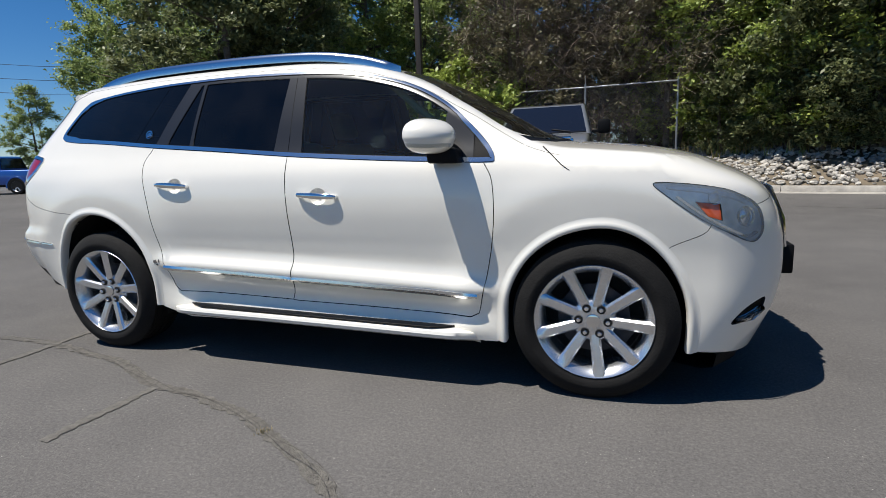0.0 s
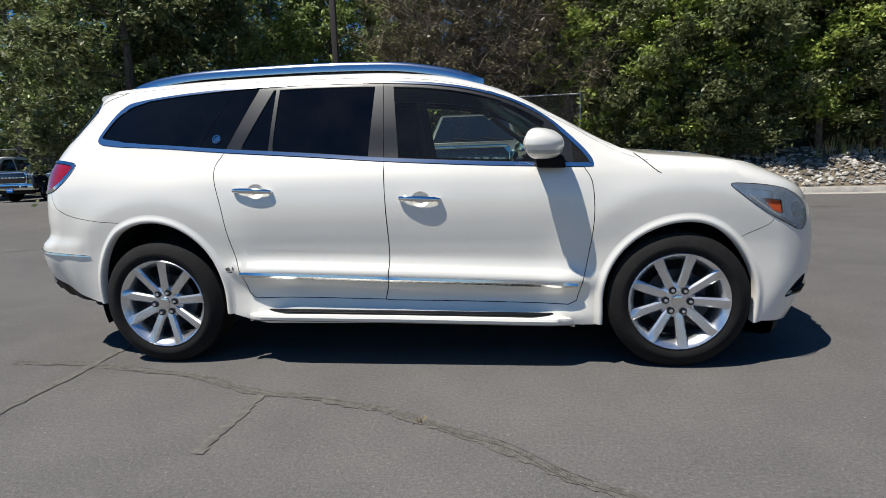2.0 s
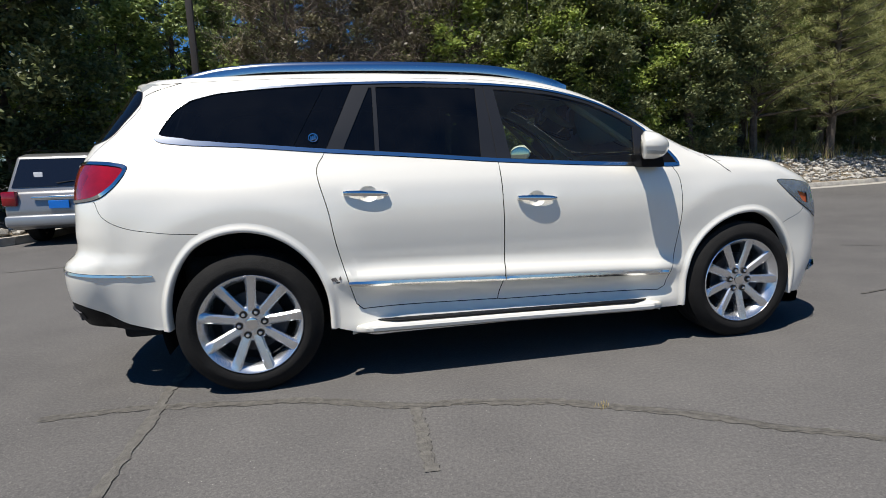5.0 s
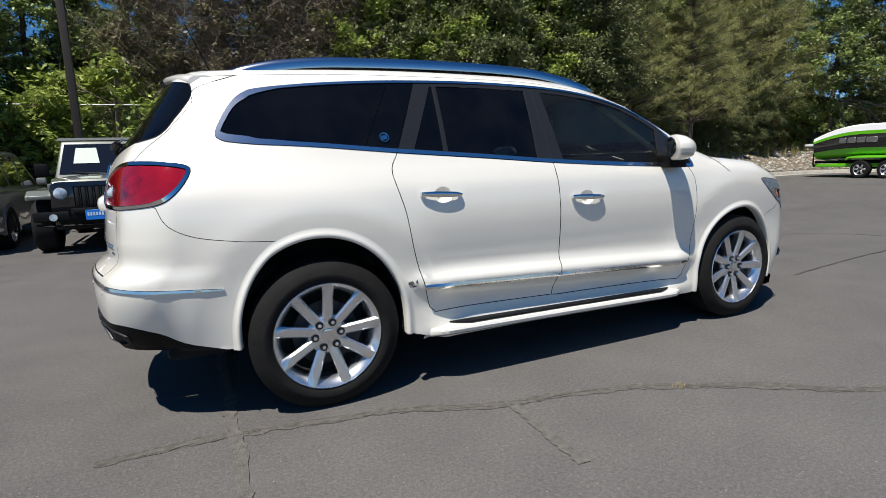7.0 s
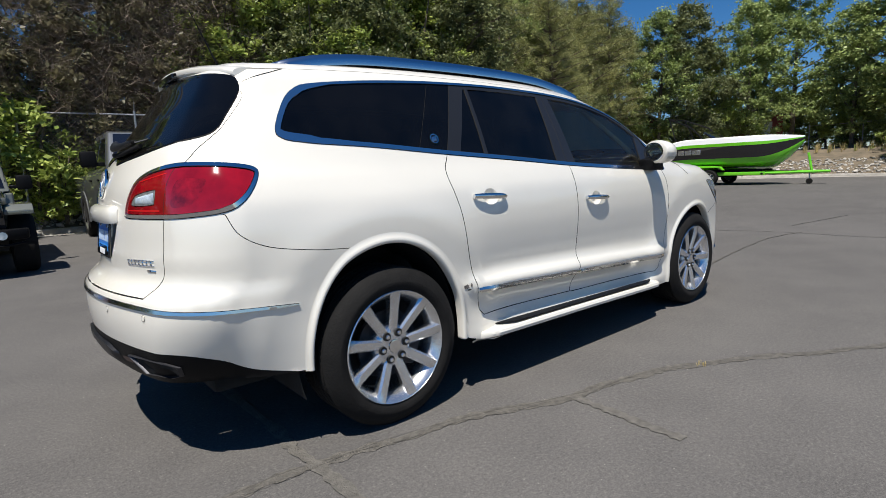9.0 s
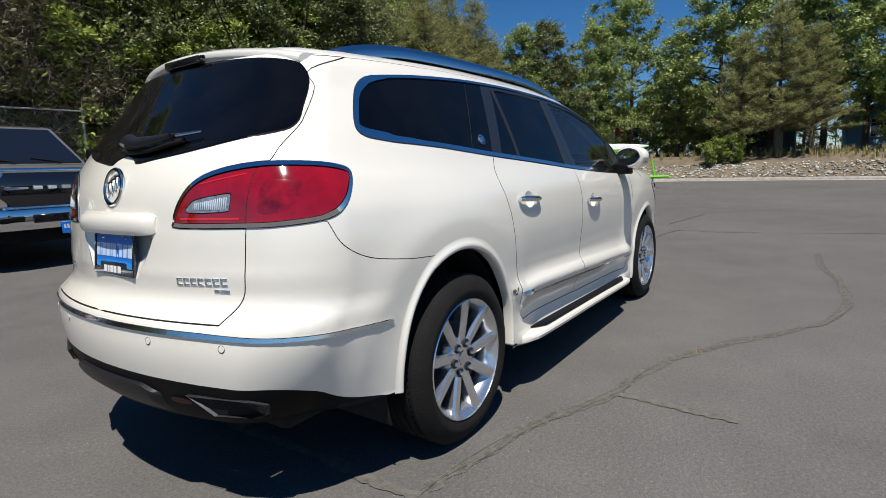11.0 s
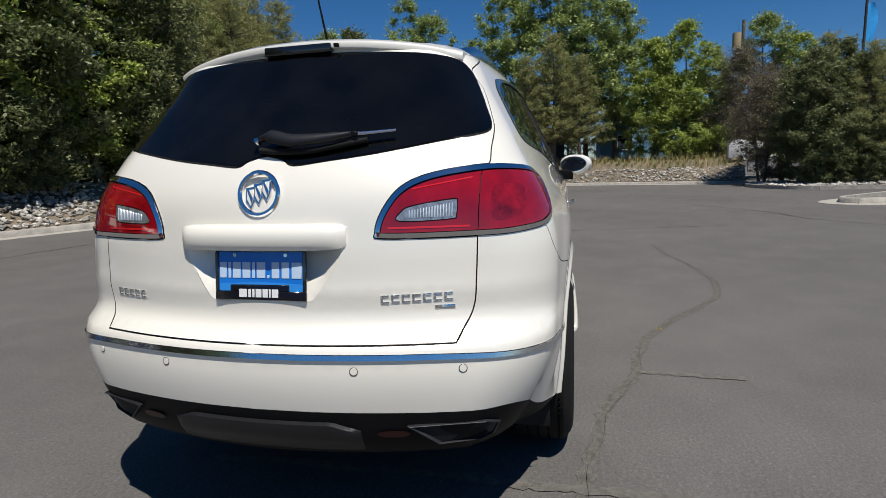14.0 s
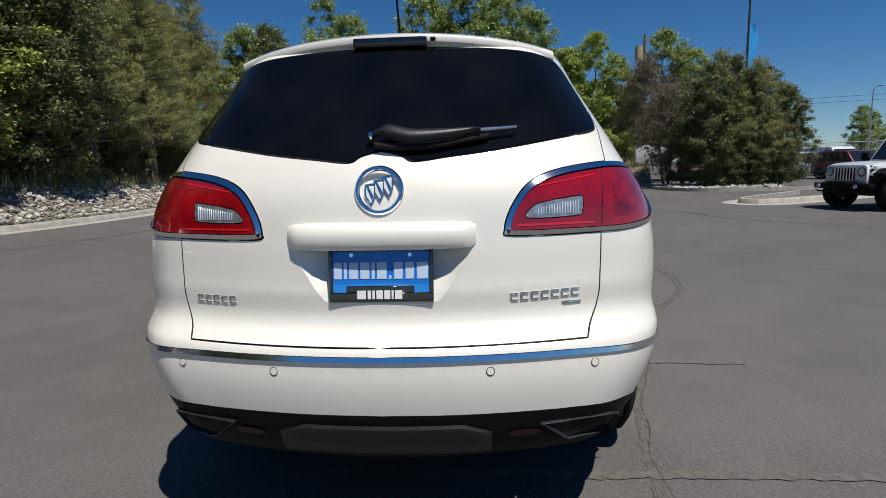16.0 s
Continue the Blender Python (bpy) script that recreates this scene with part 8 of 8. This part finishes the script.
# ---- fence, poles, buildings ----
def wire_fence(label, a, b, z0, z1, gap=2.55, barbed=False):
    """A chain-link fence with posts and a top rail."""
    A, B = Vector((*a, 0)), Vector((*b, 0))
    n = max(1, round((B - A).length / gap))
    f = thing("wire_fence", label, "fence")
    for i in range(n + 1):
        p = A.lerp(B, i / n)
        part("post", tube([(p.x, p.y, z0 - .4), (p.x, p.y, z1 + .10)], .030, 8), M["galv"], f)
        part("arm", tube([(p.x, p.y, z1 + .10), (p.x, p.y - .12, z1 + .32)], .012, 6), M["galv"], f)
    part("top_rail", tube([(A.x, A.y, z1), (B.x, B.y, z1)], .022, 8), M["galv"], f)
    V, Fc = [], []
    L, H = (B - A).length, z1 - z0
    d = (B - A).normalized()
    step = .085
    for sgn in (1, -1):
        k = -H
        while k < L:
            s0, s1 = max(0, k), min(L, k + H)
            h0, h1 = s0 - k, s1 - k
            if sgn < 0:
                h0, h1 = H - h0, H - h1
            p, q = A + d * s0, A + d * s1
            m = len(V)
            V += [(p.x, p.y, z0 + h0), (q.x, q.y, z0 + h1), (q.x, q.y, z0 + h1 + .0035), (p.x, p.y, z0 + h0 + .0035)]
            Fc.append((m, m + 1, m + 2, m + 3))
            k += step
    part("wire_mesh", mesh_of("wire_mesh", V, Fc, M["fence_wire"]), None, f)["kind"] = "stuff"
    return f


wire_fence("galvanised chain-link fence on the bank behind the trucks", (-9.9, 14.3), (3.0, 13.75), 1.25, 3.05)
wire_fence("galvanised chain-link fence under the trees", (3.2, 18.4), (24.0, 17.6), 1.4, 3.1, 3.0)
wire_fence("galvanised chain-link fence before the parked cars", (26.5, -18.2), (20.0, -32.0), 0.05, 2.1, 3.2)
wire_fence("galvanised chain-link fence before the blue house", (36.5, 8.0), (35.0, -8.5), 1.3, 2.9, 3.0)

wire_fence("galvanised chain-link fence behind the far row of pickups", (-34.0, 22.6), (-17.0, 23.4), 0.05, 2.5, 3.4)

pole = thing("light_pole", "tall dark bronze square light pole", "pole", (-4.45, 12.6, 0))
part("shaft", prism([(-.085, -.085), (.085, -.085), (.085, .085), (-.085, .085)], .5, 9.0, "z", .015, 2), M["bronze"], pole)
part("footing", tube([(0, 0, -.1), (0, 0, .6)], .28, 20), M["concrete"], pole)
part("lamp_head", box((-.2, -.9, 8.9), (.2, -.15, 9.1), .03), M["bronze"], pole)
for x, y, h, lb in ((38.0, 17.2, 9.5, "dark light pole far behind the trees"), (-55, 36, 9.0, "grey street lamp far across the lot"), (62, -46, 9.0, "grey street lamp far off in the east")):
    p2 = thing("street_lamp", lb, "pole", (x, y, 0))
    part("shaft", tube([(0, 0, 0), (0, 0, h)], [.11, .06], 10), M["galv"], p2)
    part("arm", tube([(0, 0, h), (-.8, .3, h + .25), (-1.8, .6, h + .2)], .04, 6), M["galv"], p2)
    part("lamp_head", box((-2.3, .5, h + .12), (-1.7, .75, h + .24), .04), M["galv"], p2)

flag = thing("banner_pole", "tall dark pole with a light blue feather banner", "pole", (29.2, -16.1, .1))
part("shaft", tube([(0, 0, -.1), (0, 0, 16.0)], [.075, .055], 10), M["bronze"], flag)
M["banner"] = mat("light_blue_banner", (0.03, 0.36, 0.82), rough=0.8, var=0.08, scale=3)
rows = []
bm = bmesh.new()
for i in range(13):
    f = i / 12
    w = .36 * math.sin(math.pi * min(1, .12 + f * .86)) ** .6
    rows.append([bm.verts.new((.06 * math.sin(f * 5 + k), -.06 - 1.35 * w * k / 4, 8.9 - 2.3 * f)) for k in range(5)])
for a, b in zip(rows, rows[1:]):
    for k in range(4):
        bm.faces.new((a[k], a[k + 1], b[k + 1], b[k]))
part("banner", bm, M["banner"], flag, "light blue feather banner")

upole = thing("utility_pole", "brown wooden utility pole with a transformer", "pole", (36.0, -12.3, 1.3))
part("shaft", tube([(0, 0, -.4), (0, 0, 8.9)], [.15, .10], 12), M["bark"], upole)
part("transformer", tube([(-.1, .42, 7.2), (-.1, .42, 8.1)], .26, 16), M["beige"], upole, "tan transformer can")

# power lines far off
for z, y0 in ((8.3, -60), (8.9, -60)):
    w = tagged(new("power_line", None), "thin dark power line", "cable")
    part("wire", tube([(70, -20, z), (66, -40, z - .3), (62, y0, z)], .02, 5), M["black_trim"], w)
for z in (9.6, 8.4, 10.8):
    w = tagged(new("power_line", None), "thin dark power line in the west", "cable")
    part("wire", tube([(-60, 20, z), (-48, 32, z - .5), (-34, 46, z)], .02, 5), M["black_trim"], w)

# blue house beyond the east bank
M["blue_wall"] = mat("light_blue_siding", (0.20, 0.42, 0.62), rough=0.7, var=0.06, scale=2)
M["slate_wall"] = mat("slate_blue_siding", (0.06, 0.09, 0.14), rough=0.7, var=0.08, scale=2)
M["white_wall"] = mat("white_siding", (0.62, 0.63, 0.64), rough=0.7, var=0.05, scale=2)
M["red_wall"] = mat("red_shed_wall", (0.26, 0.055, 0.045), rough=0.7, var=0.12, scale=3)
M["roof"] = mat("grey_shingle_roof", (0.12, 0.115, 0.11), rough=0.9, var=0.2, scale=8)


def house(label, at, rz, w, d, h, wall, rise=.9, windows=((-1.5, 1.0), (1.2, 1.0)), siding=.16, eave=.35):
    """A low house: walls with lapped boards, gable roof, windows."""
    hs = thing("house", label, "building", at, rz)
    bm = prism([(-w / 2, 0), (w / 2, 0), (w / 2, h), (0, h + rise), (-w / 2, h)], -d / 2, d / 2, "y")
    part("wall", bm, M[wall], hs)
    n = int(h / siding)
    for k in range(n):
        part("siding_board", prism([(-w / 2, k * siding), (w / 2, k * siding), (w / 2, (k + 1) * siding), (-w / 2, (k + 1) * siding)], -d / 2 - .025 + .0, -d / 2 - .004, "y"), M[wall], hs)
    for sd in (-1, 1):
        part("roof", prism([(0, h + rise), (sd * (w / 2 + eave), h - rise * eave / (w / 2)), (sd * (w / 2 + eave), h + .1 - rise * eave / (w / 2)), (0, h + rise + .1)], -d / 2 - eave, d / 2 + eave, "y"), M["roof"], hs)
    for x, z in windows:
        wn = part("window", box((x - .5, -d / 2 - .06, z), (x + .5, -d / 2 - .02, z + 1.0), .01, 1), M["gloss_black"], hs)
        for lo, hi in (((x - .56, z - .06), (x + .56, z)), ((x - .56, z + 1.0), (x + .56, z + 1.06)), ((x - .56, z), (x - .5, z + 1.0)), ((x + .5, z), (x + .56, z + 1.0))):
            part("window_frame", box((lo[0], -d / 2 - .08, lo[1]), (hi[0], -d / 2 - .02, hi[1]), .008, 1), M["white_plastic"], wn)
    part("door", box((w / 2 - 1.5, -d / 2 - .06, 0), (w / 2 - .6, -d / 2 - .02, 2.05), .01, 1), M["white_wall"], hs)
    return hs


house("light blue house with lapped siding beyond the fence", (40.5, -7.0, 1.2), -90, 7.0, 6.0, 2.4, "blue_wall", 1.0, ((-1.8, 1.0), (.6, 1.0)))
house("slate blue shed beside the house", (40.0, 1.6, 1.2), -90, 5.0, 4.0, 1.7, "slate_wall", .5, ((-1.0, .6),))
house("white metal shed seen between the pines", (33.0, 27.5, 1.4), -25, 8.0, 5.0, 2.8, "white_wall", .7, ())
house("red shed seen between the trees", (30.5, 16.9, 1.3), -30, 3.6, 3.0, 2.3, "red_wall", .5, ())
house("low red shed behind the boat", (36.6, 12.0, 1.3), -60, 4.2, 3.0, 2.4, "red_wall", .5, ())

rv = thing("camper_trailer", "white camper trailer behind the trees", "trailer", (14.4, 22.3, 1.2), 8)
part("shell", prism([(-3.6, .55), (3.4, .55), (3.75, 1.2), (3.4, 2.75), (-3.6, 2.85)], -1.2, 1.2, "y", .08, 2), M["white_wall"], rv)
for x in (-2.2, -.4, 1.6):
    part("window", box((x, -1.225, 1.5), (x + 1.0, -1.195, 2.1), .02, 1), M["gloss_black"], rv)
part("stripe", box((-3.55, -1.212, 1.05), (3.4, -1.196, 1.2), .004, 1), M["silver"], rv)
for x in (-.5, .5):
    small_wheel(rv, x, -1.1, .35, .22)
box_ = thing("utility_cabinet", "pale grey utility cabinets on legs under the trees", "cabinet", (28.6, -10.6, .55), -90)
part("cabinet_box", box((-.9, -.2, .75), (-.05, .2, 1.75), .02), M["white_wall"], box_)
part("cabinet_box", box((.05, -.2, .75), (.8, .2, 1.65), .02), M["white_wall"], box_)
for x in (-.8, -.15, .15, .7):
    part("leg", tube([(x, 0, 0), (x, 0, .8)], .03, 6), M["galv"], box_)
